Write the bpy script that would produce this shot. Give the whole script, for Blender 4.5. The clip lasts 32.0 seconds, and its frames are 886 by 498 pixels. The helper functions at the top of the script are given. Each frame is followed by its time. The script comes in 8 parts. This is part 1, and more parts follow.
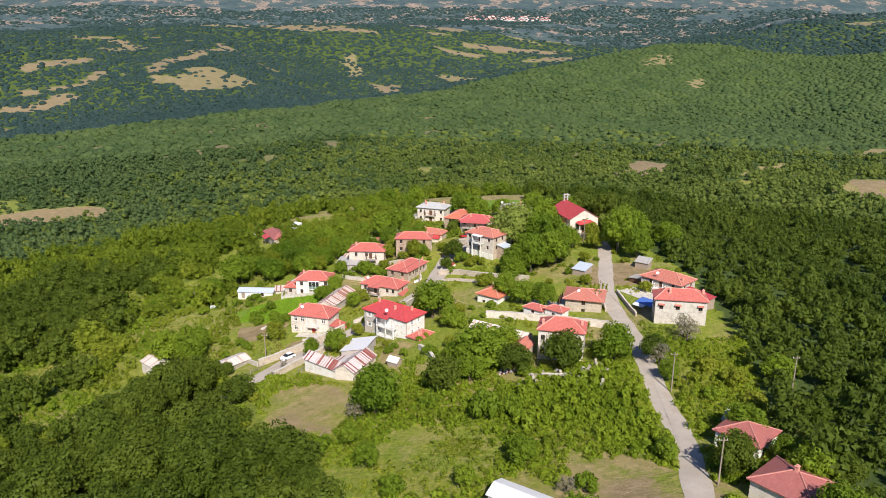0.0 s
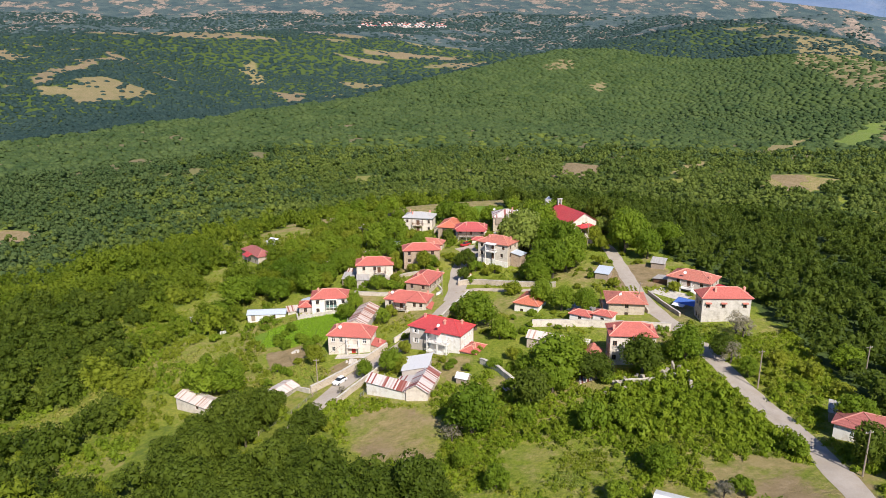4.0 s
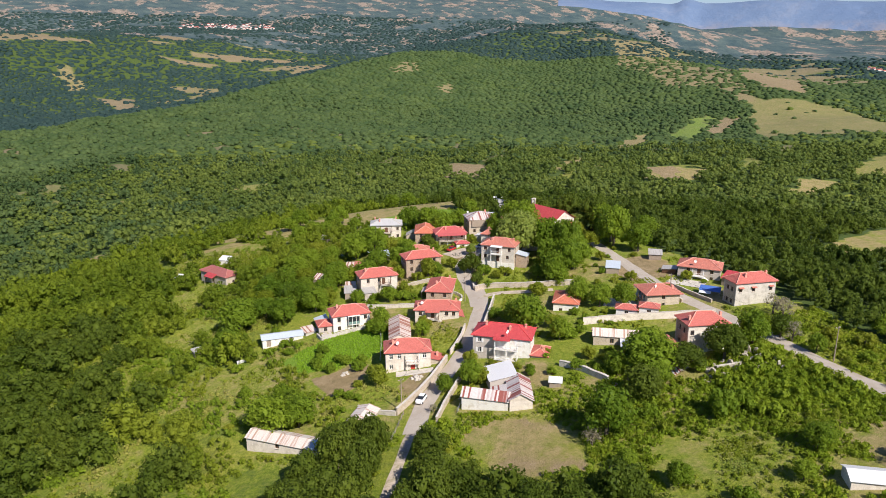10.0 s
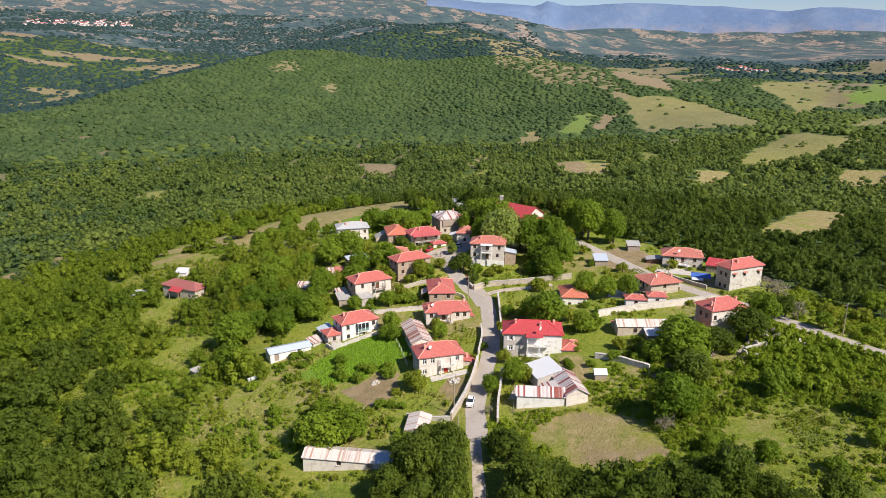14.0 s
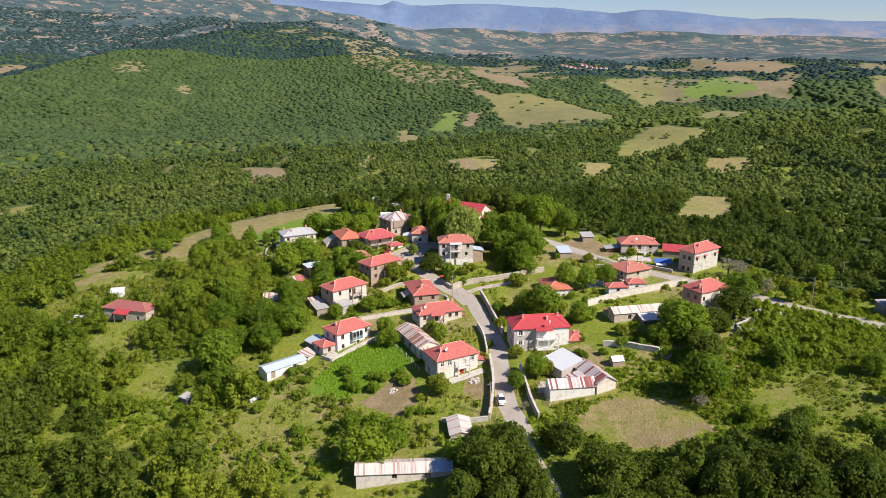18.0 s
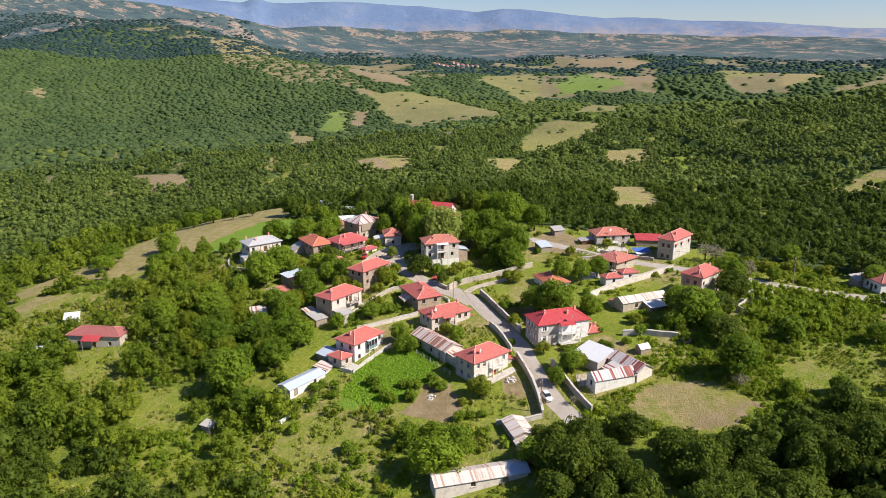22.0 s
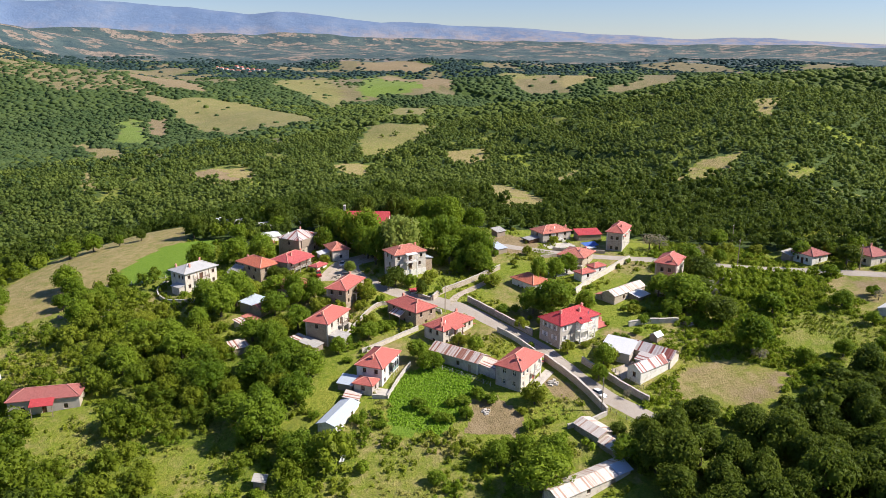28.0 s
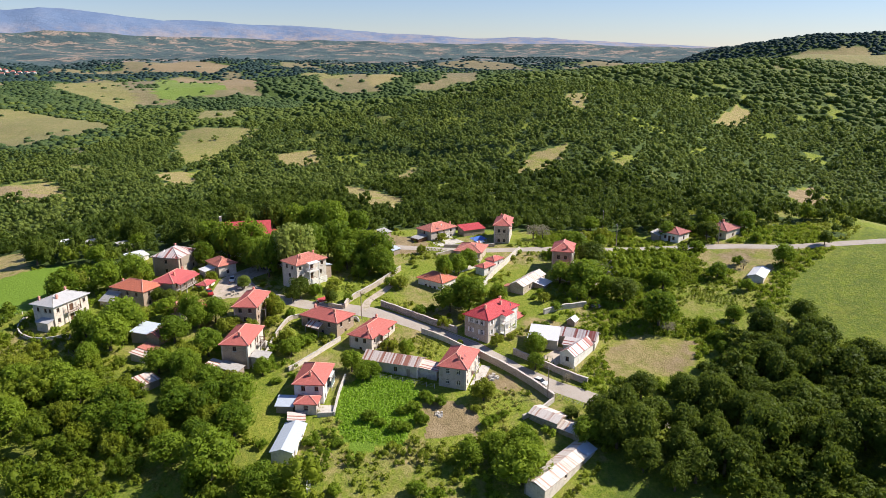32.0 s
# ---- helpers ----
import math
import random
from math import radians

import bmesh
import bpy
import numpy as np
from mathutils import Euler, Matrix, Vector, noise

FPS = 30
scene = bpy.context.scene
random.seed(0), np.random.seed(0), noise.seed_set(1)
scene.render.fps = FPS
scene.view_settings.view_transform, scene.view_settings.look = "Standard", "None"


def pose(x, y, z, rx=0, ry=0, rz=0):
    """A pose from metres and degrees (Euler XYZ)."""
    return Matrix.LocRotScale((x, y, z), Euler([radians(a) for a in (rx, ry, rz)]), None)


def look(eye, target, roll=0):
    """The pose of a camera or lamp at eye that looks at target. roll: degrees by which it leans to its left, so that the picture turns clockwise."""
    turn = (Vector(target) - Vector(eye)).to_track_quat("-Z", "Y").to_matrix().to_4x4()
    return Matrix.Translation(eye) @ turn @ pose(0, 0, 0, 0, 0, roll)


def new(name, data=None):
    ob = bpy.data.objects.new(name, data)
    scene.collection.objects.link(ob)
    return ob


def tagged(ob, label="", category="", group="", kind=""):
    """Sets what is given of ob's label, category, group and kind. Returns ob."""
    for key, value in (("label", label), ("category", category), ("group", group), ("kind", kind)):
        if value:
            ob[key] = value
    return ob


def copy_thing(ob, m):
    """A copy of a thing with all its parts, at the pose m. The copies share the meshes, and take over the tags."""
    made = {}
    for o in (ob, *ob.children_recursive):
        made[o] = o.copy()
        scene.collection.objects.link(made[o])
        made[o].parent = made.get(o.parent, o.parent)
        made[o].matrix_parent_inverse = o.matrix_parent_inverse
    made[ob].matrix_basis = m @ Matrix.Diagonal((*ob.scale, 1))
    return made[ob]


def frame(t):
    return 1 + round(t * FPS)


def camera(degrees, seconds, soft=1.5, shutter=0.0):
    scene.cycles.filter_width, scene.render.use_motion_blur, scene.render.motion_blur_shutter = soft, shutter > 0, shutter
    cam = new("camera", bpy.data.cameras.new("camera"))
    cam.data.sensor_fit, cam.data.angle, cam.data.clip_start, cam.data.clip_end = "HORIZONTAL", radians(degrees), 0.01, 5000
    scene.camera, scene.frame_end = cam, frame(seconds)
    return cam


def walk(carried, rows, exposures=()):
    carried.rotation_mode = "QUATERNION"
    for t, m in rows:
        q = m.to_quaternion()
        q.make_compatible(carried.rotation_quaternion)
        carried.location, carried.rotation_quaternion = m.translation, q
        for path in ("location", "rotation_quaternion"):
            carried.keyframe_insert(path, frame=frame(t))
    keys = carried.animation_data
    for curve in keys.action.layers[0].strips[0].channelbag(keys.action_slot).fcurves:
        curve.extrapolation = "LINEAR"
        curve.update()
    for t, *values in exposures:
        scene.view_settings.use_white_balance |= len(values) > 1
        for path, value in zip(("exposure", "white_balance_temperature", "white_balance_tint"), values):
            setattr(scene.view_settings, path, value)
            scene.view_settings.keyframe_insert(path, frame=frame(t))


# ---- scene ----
# An aerial orbit round a hill village of red roofs among oak woods.
cam = camera(63.9, 32.0, 0.75)
PATH = [  # seconds, eye, compass turn, tilt, roll
    (0, (-0.15, -0.13, 80.72), 0.15, -16.56, 0.10),
    (0.5, (-4.69, 0.54, 80.70), 1.28, -16.46, 0.02),
    (1, (-9.29, 1.24, 80.72), 2.18, -16.36, -0.06),
    (1.5, (-13.94, 1.99, 80.78), 3.08, -16.30, -0.03),
    (2, (-18.60, 2.79, 80.86), 4.00, -16.24, -0.11),
    (2.5, (-23.27, 3.66, 80.95), 5.05, -16.20, -0.13),
    (3, (-27.92, 4.59, 81.04), 6.13, -16.17, -0.20),
    (3.5, (-32.56, 5.59, 81.13), 7.36, -16.14, -0.22),
    (5.5, (-50.81, 10.34, 81.41), 12.22, -16.05, -0.31),
    (6, (-55.29, 11.72, 81.46), 13.42, -16.04, -0.31),
    (6.5, (-59.74, 13.18, 81.49), 14.59, -16.02, -0.30),
    (7, (-64.17, 14.73, 81.51), 15.76, -16.02, -0.30),
    (7.5, (-68.57, 16.35, 81.53), 16.80, -16.01, -0.29),
    (8, (-72.94, 18.06, 81.54), 17.83, -15.98, -0.28),
    (8.5, (-77.28, 19.85, 81.53), 19.00, -15.96, -0.26),
    (9, (-81.60, 21.72, 81.53), 20.21, -15.99, -0.25),
    (9.5, (-85.90, 23.68, 81.52), 21.44, -15.97, -0.23),
    (10, (-90.16, 25.73, 81.50), 22.56, -15.97, -0.17),
    (10.5, (-94.39, 27.86, 81.48), 23.62, -15.98, -0.10),
    (11, (-98.59, 30.08, 81.46), 24.71, -15.97, -0.03),
    (11.5, (-102.75, 32.38, 81.44), 26.17, -15.97, 0.03),
    (12, (-106.87, 34.78, 81.42), 27.91, -15.98, 0.05),
    (12.5, (-110.95, 37.26, 81.39), 29.34, -15.98, 0.07),
    (13, (-114.97, 39.83, 81.37), 30.41, -15.97, 0.03),
    (13.5, (-118.94, 42.50, 81.34), 31.56, -16.00, 0.09),
    (14, (-122.84, 45.25, 81.32), 33.10, -16.02, 0.15),
    (14.5, (-126.67, 48.09, 81.29), 34.66, -16.01, 0.16),
    (16.5, (-141.21, 60.33, 81.19), 40.17, -16.03, 0.18),
    (17, (-144.61, 63.61, 81.16), 41.88, -16.04, 0.13),
    (17.5, (-147.92, 66.98, 81.14), 43.78, -16.04, 0.13),
    (18, (-151.12, 70.43, 81.11), 45.32, -16.04, 0.18),
    (18.5, (-154.21, 73.97, 81.09), 46.96, -16.06, 0.13),
    (19, (-157.19, 77.60, 81.07), 48.63, -16.07, 0.12),
    (19.5, (-160.05, 81.31, 81.04), 50.19, -16.09, 0.12),
    (20, (-162.81, 85.11, 81.02), 51.36, -16.11, 0.11),
    (20.5, (-165.44, 89.00, 81.00), 52.44, -16.11, 0.15),
    (21, (-167.96, 92.98, 80.98), 53.59, -16.12, 0.15),
    (21.5, (-170.37, 97.04, 80.96), 54.85, -16.13, 0.09),
    (22, (-172.66, 101.19, 80.94), 56.05, -16.14, 0.04),
    (22.5, (-174.85, 105.42, 80.92), 57.26, -16.13, 0.03),
    (23, (-176.92, 109.74, 80.90), 58.56, -16.10, 0.03),
    (23.5, (-178.88, 114.15, 80.89), 60.17, -16.09, -0.02),
    (24, (-180.74, 118.63, 80.87), 61.56, -16.02, 0.03),
    (24.5, (-182.49, 123.20, 80.86), 63.02, -16.03, 0.08),
    (26.5, (-188.46, 142.06, 80.81), 68.57, -15.90, 0.11),
    (27, (-189.69, 146.87, 80.80), 70.15, -15.90, 0.21),
    (27.5, (-190.81, 151.66, 80.79), 72.02, -15.85, 0.22),
    (28, (-191.80, 156.42, 80.78), 73.89, -15.82, 0.28),
    (28.5, (-192.66, 161.10, 80.76), 75.90, -15.80, 0.29),
    (29, (-193.37, 165.66, 80.74), 78.22, -15.78, 0.15),
    (29.5, (-193.93, 170.04, 80.73), 80.79, -15.75, 0.15),
    (30, (-194.29, 174.17, 80.71), 82.99, -15.73, 0.10),
    (30.5, (-194.45, 177.97, 80.70), 84.99, -15.74, 0.09),
    (31, (-194.36, 181.33, 80.69), 86.96, -15.77, 0.02),
    (31.5, (-194.00, 184.16, 80.69), 88.69, -15.78, 0.10),
    (32, (-193.32, 186.30, 80.71), 90.00, -15.82, 0.15),
]


def heading(eye, turn, tilt, roll):
    """The pose of a camera at eye that looks to a compass turn, so many degrees up."""
    a, b = radians(turn), radians(tilt)
    way = Vector((math.sin(a) * math.cos(b), math.cos(a) * math.cos(b), math.sin(b)))
    return look(eye, Vector(eye) + way, roll)


walk(cam, [(t, heading(eye, turn, tilt, roll)) for t, eye, turn, tilt, roll in PATH], [(0, 0.46), (11, 0.44), (20, 0.49), (28, 0.59), (32, 0.62)])

# ---- light ----
SUN_AZ, SUN_EL = 167.0, 43.0        # compass turn from +y and height of the sun, degrees
world = bpy.data.worlds.new("sky")
scene.world = world
world.use_nodes = True
sky = world.node_tree.nodes.new("ShaderNodeTexSky")
sky.sky_type, sky.sun_disc = "NISHITA", False
sky.sun_elevation, sky.sun_rotation = radians(SUN_EL), radians(SUN_AZ)
sky.air_density, sky.dust_density, sky.ozone_density = 1.0, 0.0, 2.0
cool = world.node_tree.nodes.new("ShaderNodeMix")
cool.data_type, cool.blend_type = "RGBA", "MULTIPLY"
cool.inputs[0].default_value, cool.inputs[7].default_value = 1.0, (0.84, 0.92, 1.24, 1)
world.node_tree.links.new(sky.outputs[0], cool.inputs[6])
world.node_tree.links.new(cool.outputs[2], world.node_tree.nodes["Background"].inputs[0])
world.node_tree.nodes["Background"].inputs[1].default_value = 0.064
sun = new("sun", bpy.data.lights.new("sun", "SUN"))
sun.data.energy, sun.data.angle, sun.data.color = 5.0, radians(0.5), (1.0, 0.93, 0.86)
sun.matrix_world = look((math.sin(radians(SUN_AZ)) * 100, math.cos(radians(SUN_AZ)) * 100, math.tan(radians(SUN_EL)) * 100), (0, 0, 0))

# ---- the lie of the land ----
RISE = (8.43, -0.54, 0.37, -2.11, 0.23, 12.27, -0.71, -0.70, -0.19, -5.23, 0.16, -0.01, -4.21, 0.84, -0.96)
WOODED_RIDGE = ((-1500, 300, -90), (-900, 650, -80), (-500, 850, -36), (-220, 1050, -20), (20, 1300, -6), (400, 1700, 46), (800, 2000, 95), (1250, 2250, 140))
BARE_SPUR = ((1250, 2250, 140), (1150, 1720, 76), (1070, 1500, 46), (1040, 1070, 11), (960, 780, -22))
WEST_HILL = ((-1900, 900, 40), (-1150, 1550, 80), (-800, 2050, 108), (-450, 2550, 120), (150, 3250, 135))
WEST_SPUR = ((-800, 2050, 108), (-640, 1760, 58), (-482, 1453, 14), (-420, 1300, -25))
EAST_RISE = ((1010, 560, -22), (1250, 640, 10), (1400, 450, 20), (1450, 174, 26), (1480, -100, 28))
TAN_HILL = ((1500, 2900, 160), (1860, 2620, 187), (2350, 2500, 120))
OAK_HILL = ((430, 440, -16), (560, 370, 2), (620, 280, 12), (655, 150, 30), (690, 80, 44), (700, 0, 55), (710, -100, 60), (720, -190, 64), (720, -300, 66), (740, -600, 70))
OAK_SPUR = ((270, 105, 8), (300, 95, 15), (444, 54, 36), (690, 20, 52))
DARK_HILL = ((1500, -480, 80), (1440, -560, 98), (1395, -664, 111), (1300, -900, 124))
PLATEAU = ((960, -300, 62), (1030, -430, 69), (1090, -560, 71), (1060, -680, 70))
RIM = ((-180, 0.5), (-90, 3.4), (-60, 3.9), (-30, 3.8), (0, 3.8), (30, 3.5), (38, 3.1), (40.4, 2.85), (41.2, 3.2), (42.3, 2.85), (45, 3.0), (47.7, 3.05), (53.7, 2.67), (57.8, 2.3), (60, 2.62), (63, 2.35), (67, 1.93), (72, 1.7), (75.3, 1.58), (78.3, 1.45), (83.5, 1.12), (90, 0.74), (92, 0.68), (94, 0.76), (97, 0.72), (103, 0.33), (106.5, 0.17), (109, 0.05), (112, 0.0), (140, 0.4), (180, 0.5))


TERRACES = ((-9, 238, 2.2, 10), (13, 229, 1.2, 9), (-28, 200, -0.4, 8))     # made-up ground: place, height, reach


def ease(a, b, x):
    k = np.clip((x - a) / (b - a), 0, 1)
    return k * k * (3 - 2 * k)


def lumps(x, y, size, seed=0.0):
    """Soft rolling noise between about -1 and 1."""
    u, v = x / size + seed * 1.7, y / size - seed * 2.3
    return (np.sin(u + 1.3 * np.sin(v * 0.8 + 1)) + np.sin(v * 1.1 + 1.7 * np.sin(u * 0.6 + 2)) + 0.6 * np.sin(1.9 * u - 1.4 * v + 0.7)) / 2.6


def crest(x, y, line, wide, base):
    """The height of a ridge along a line of crest points over a base."""
    best = np.full(np.shape(x), 1e9)
    top = np.zeros(np.shape(x))
    for (ax, ay, az), (bx, by, bz) in zip(line, line[1:]):
        k = np.clip(((x - ax) * (bx - ax) + (y - ay) * (by - ay)) / ((bx - ax) ** 2 + (by - ay) ** 2), 0, 1)
        d = np.hypot(x - ax - k * (bx - ax), y - ay - k * (by - ay))
        top = np.where(d < best, az + k * (bz - az), top)
        best = np.minimum(best, d)
    return (top - base) * np.exp(-(best / wide) ** 2)


def behind(x, y):
    """Whether a place lies beyond the crest of the wooded ridge."""
    px, py, _ = zip(*WOODED_RIDGE)
    return (y > np.interp(x, px, py) + 15) & (x < 1350) | (x >= 1350) & (y > 2300)


def land(x, y):
    """The height of the ground."""
    x, y = np.asarray(x, float), np.asarray(y, float)
    r, turn = np.hypot(x, y), np.degrees(np.arctan2(x, y))
    north = 1 - ease(22, 46, np.abs(turn + 10))
    far_n = np.interp(r, (0, 900, 1250, 1550, 1930, 2180, 2700, 3300, 4200), (-36, -40, -95, -92, -66, -30, 30, 95, 150))
    far_e = np.interp(r, (0, 800, 1040, 1250, 1450, 1700, 2400, 3200, 4200), (-30, -34, -50, -36, -14, -4, 10, 42, 92))
    base = far_e + (far_n - far_e) * north
    south = ease(95, 150, np.abs(turn - 10))
    base = base + (8 - base) * south * (1 - ease(900, 2500, r))
    z = base + ease(1150, 2200, r) * (15 * lumps(x, y, 210, 1) + 8 * lumps(x, y, 85, 2))
    z = z + crest(x, y, WEST_HILL, 430, z)
    z = z + np.maximum(crest(x, y, WEST_SPUR, 230, z), 0)
    z = z + np.maximum(crest(x, y, EAST_RISE, 190, z), 0)
    z = z + np.maximum(crest(x, y, TAN_HILL, 300, z), 0)
    z = z + crest(x, y, WOODED_RIDGE, np.where(behind(x, y), 240, 390), z)
    z = z + crest(x, y, BARE_SPUR, 230, z)
    z = z + crest(x, y, OAK_HILL, 290, z) * ease(-900, -200, y)
    z = z + np.maximum(crest(x, y, OAK_SPUR, 100, z), 0)
    z = z + np.maximum(crest(x, y, PLATEAU, 170, z), 0)
    z = z + np.maximum(crest(x, y, DARK_HILL, 190, z), 0)
    z = z + (3.5 * lumps(x, y, 70, 3) + 2.5 * lumps(x, y, 31, 33)) * ease(350, 700, r)
    far = np.hypot(x + 110, y - 80)
    rim = 81 + far * np.tan(np.radians(np.interp(np.degrees(np.arctan2(x + 110, y - 80)), *zip(*RIM)))) + 7 * lumps(x, y, 120, 5) + 3 * lumps(x, y, 40, 6)
    z = z + (rim - z) * ease(np.interp(turn, (26, 40), (2700, 4000)), 4620, far) ** 1.5
    u, v = np.clip(x / 100, -1.7, 1.35), np.clip((y - 200) / 100, -1.6, 2.1)
    k, near = 0, 0
    for i in range(5):
        for j in range(5 - i):
            near = near + RISE[k] * u ** i * v ** j
            k += 1
    d = np.hypot(x * 0.95, y - 205)
    w = ease(140, 380, d)
    made = sum(th * np.exp(-((x - tx) ** 2 + (y - ty) ** 2) / tr ** 2) for tx, ty, th, tr in TERRACES)
    return made + np.where(w < 1, near * (1 - w), 0) + z * w + 0.25 * lumps(x, y, 9, 4) * (1 - ease(200, 600, d))

# ---- materials ----
def shader(name, rough=0.8, metal=0.0):
    m = bpy.data.materials.new(name)
    m.use_nodes = True
    n = m.node_tree.nodes
    p = n["Principled BSDF"]
    p.inputs["Roughness"].default_value, p.inputs["Metallic"].default_value = rough, metal
    p.inputs["Specular IOR Level"].default_value = 0.3
    return m, n, m.node_tree.links, p


def noise_node(n, l, scale, detail=4.0, src=None, rough=0.6):
    t = n.new("ShaderNodeTexNoise")
    t.inputs["Scale"].default_value, t.inputs["Detail"].default_value, t.inputs["Roughness"].default_value = scale, detail, rough
    if src is not None:
        l.new(src, t.inputs["Vector"])
    return t.outputs[0]


def place(n, kind="Position"):
    if kind == "Object":
        return n.new("ShaderNodeTexCoord").outputs["Object"]
    if kind == "UV":
        return n.new("ShaderNodeTexCoord").outputs["UV"]
    return n.new("ShaderNodeNewGeometry").outputs["Position"]


def ramp(n, l, fac, stops):
    r = n.new("ShaderNodeValToRGB")
    e = r.color_ramp.elements
    while len(e) < len(stops):
        e.new(0.5)
    for el, (at, col) in zip(e, stops):
        el.position, el.color = at, (*col, 1)
    l.new(fac, r.inputs[0])
    return r.outputs[0]


def mix(n, l, fac, a, b, how="MIX"):
    x = n.new("ShaderNodeMix")
    x.data_type, x.blend_type = "RGBA", how
    for v, s in ((fac, x.inputs[0]), (a, x.inputs[6]), (b, x.inputs[7])):
        if isinstance(v, (int, float)):
            s.default_value = v
        elif isinstance(v, tuple):
            s.default_value = (*v, 1)
        else:
            l.new(v, s)
    return x.outputs[2]


def bump(n, l, p, height, strength=0.4, dist=0.05):
    b = n.new("ShaderNodeBump")
    b.inputs["Strength"].default_value, b.inputs["Distance"].default_value = strength, dist
    l.new(height, b.inputs["Height"])
    l.new(b.outputs[0], p.inputs["Normal"])


def attr(n, name):
    a = n.new("ShaderNodeAttribute")
    a.attribute_name = name
    return a.outputs["Fac"]


def worn(name, a, b, scale=0.6, rough=0.85, stain=None, metal=0.0, fine=14.0, depth=0.02, kind="Object"):
    """A surface of two near colours in soft patches, with grain and stains."""
    m, n, l, p = shader(name, rough, metal)
    pos = place(n, kind)
    c = ramp(n, l, noise_node(n, l, scale, 5, pos), ((0.35, a), (0.65, b)))
    g = noise_node(n, l, fine, 3, pos)
    c = mix(n, l, 0.35, c, ramp(n, l, g, ((0.3, tuple(v * 0.6 for v in a)), (0.7, tuple(min(1, v * 1.25) for v in b)))))
    if stain:
        c = mix(n, l, ramp(n, l, noise_node(n, l, scale * 1.7, 6, pos, 0.7), ((0.5, (0, 0, 0)), (0.68, (0.8, 0.8, 0.8)))), c, stain)
    l.new(c, p.inputs["Base Color"])
    bump(n, l, p, g, 0.3, depth)
    return m


def stone_wall(name, a, b, joint, size=3.2):
    """Rubble masonry: stones of uneven tone with pale joints."""
    m, n, l, p = shader(name, 0.9)
    pos = place(n, "Object")
    v = n.new("ShaderNodeTexVoronoi")
    v.inputs["Scale"].default_value = size
    l.new(pos, v.inputs["Vector"])
    e = n.new("ShaderNodeTexVoronoi")
    e.feature = "DISTANCE_TO_EDGE"
    e.inputs["Scale"].default_value = size
    l.new(pos, e.inputs["Vector"])
    sep = n.new("ShaderNodeSeparateColor")
    l.new(v.outputs["Color"], sep.inputs[0])
    c = ramp(n, l, sep.outputs[0], ((0.1, a), (0.9, b)))
    c = mix(n, l, 0.5, c, ramp(n, l, noise_node(n, l, 0.5, 5, pos), ((0.35, a), (0.65, b))))
    c = mix(n, l, ramp(n, l, e.outputs["Distance"], ((0.02, (1, 1, 1)), (0.07, (0, 0, 0)))), c, joint)
    l.new(c, p.inputs["Base Color"])
    bump(n, l, p, e.outputs["Distance"], 0.5, 0.05)
    return m


def tiles(name, a, b, old, gloss=0.6):
    """Clay roof tiles in rows that run down the slope; uv in metres."""
    m, n, l, p = shader(name, gloss)
    uv = place(n, "UV")
    br = n.new("ShaderNodeTexBrick")
    br.offset, br.inputs["Scale"].default_value = 0.0, 1.0
    br.inputs["Brick Width"].default_value, br.inputs["Row Height"].default_value = 0.24, 0.36
    br.inputs["Mortar Size"].default_value, br.inputs["Mortar Smooth"].default_value = 0.018, 0.6
    br.inputs["Color1"].default_value, br.inputs["Color2"].default_value = (*a, 1), (*b, 1)
    br.inputs["Mortar"].default_value = tuple(v * 0.55 for v in a) + (1,)
    l.new(uv, br.inputs["Vector"])
    pos = place(n)
    c = mix(n, l, ramp(n, l, noise_node(n, l, 0.8, 6, pos, 0.7), ((0.45, (0, 0, 0)), (0.75, (0.75, 0.75, 0.75)))), br.outputs[0], old)
    c = mix(n, l, 0.3, c, ramp(n, l, noise_node(n, l, 3.5, 3, pos), ((0.3, tuple(v * 0.6 for v in a)), (0.7, tuple(min(1, v * 1.3) for v in b)))))
    l.new(c, p.inputs["Base Color"])
    w = n.new("ShaderNodeTexWave")
    w.inputs["Scale"].default_value = 2.08 / 1.0
    l.new(uv, w.inputs["Vector"])
    bump(n, l, p, w.outputs[1], 0.5, 0.05)
    return m


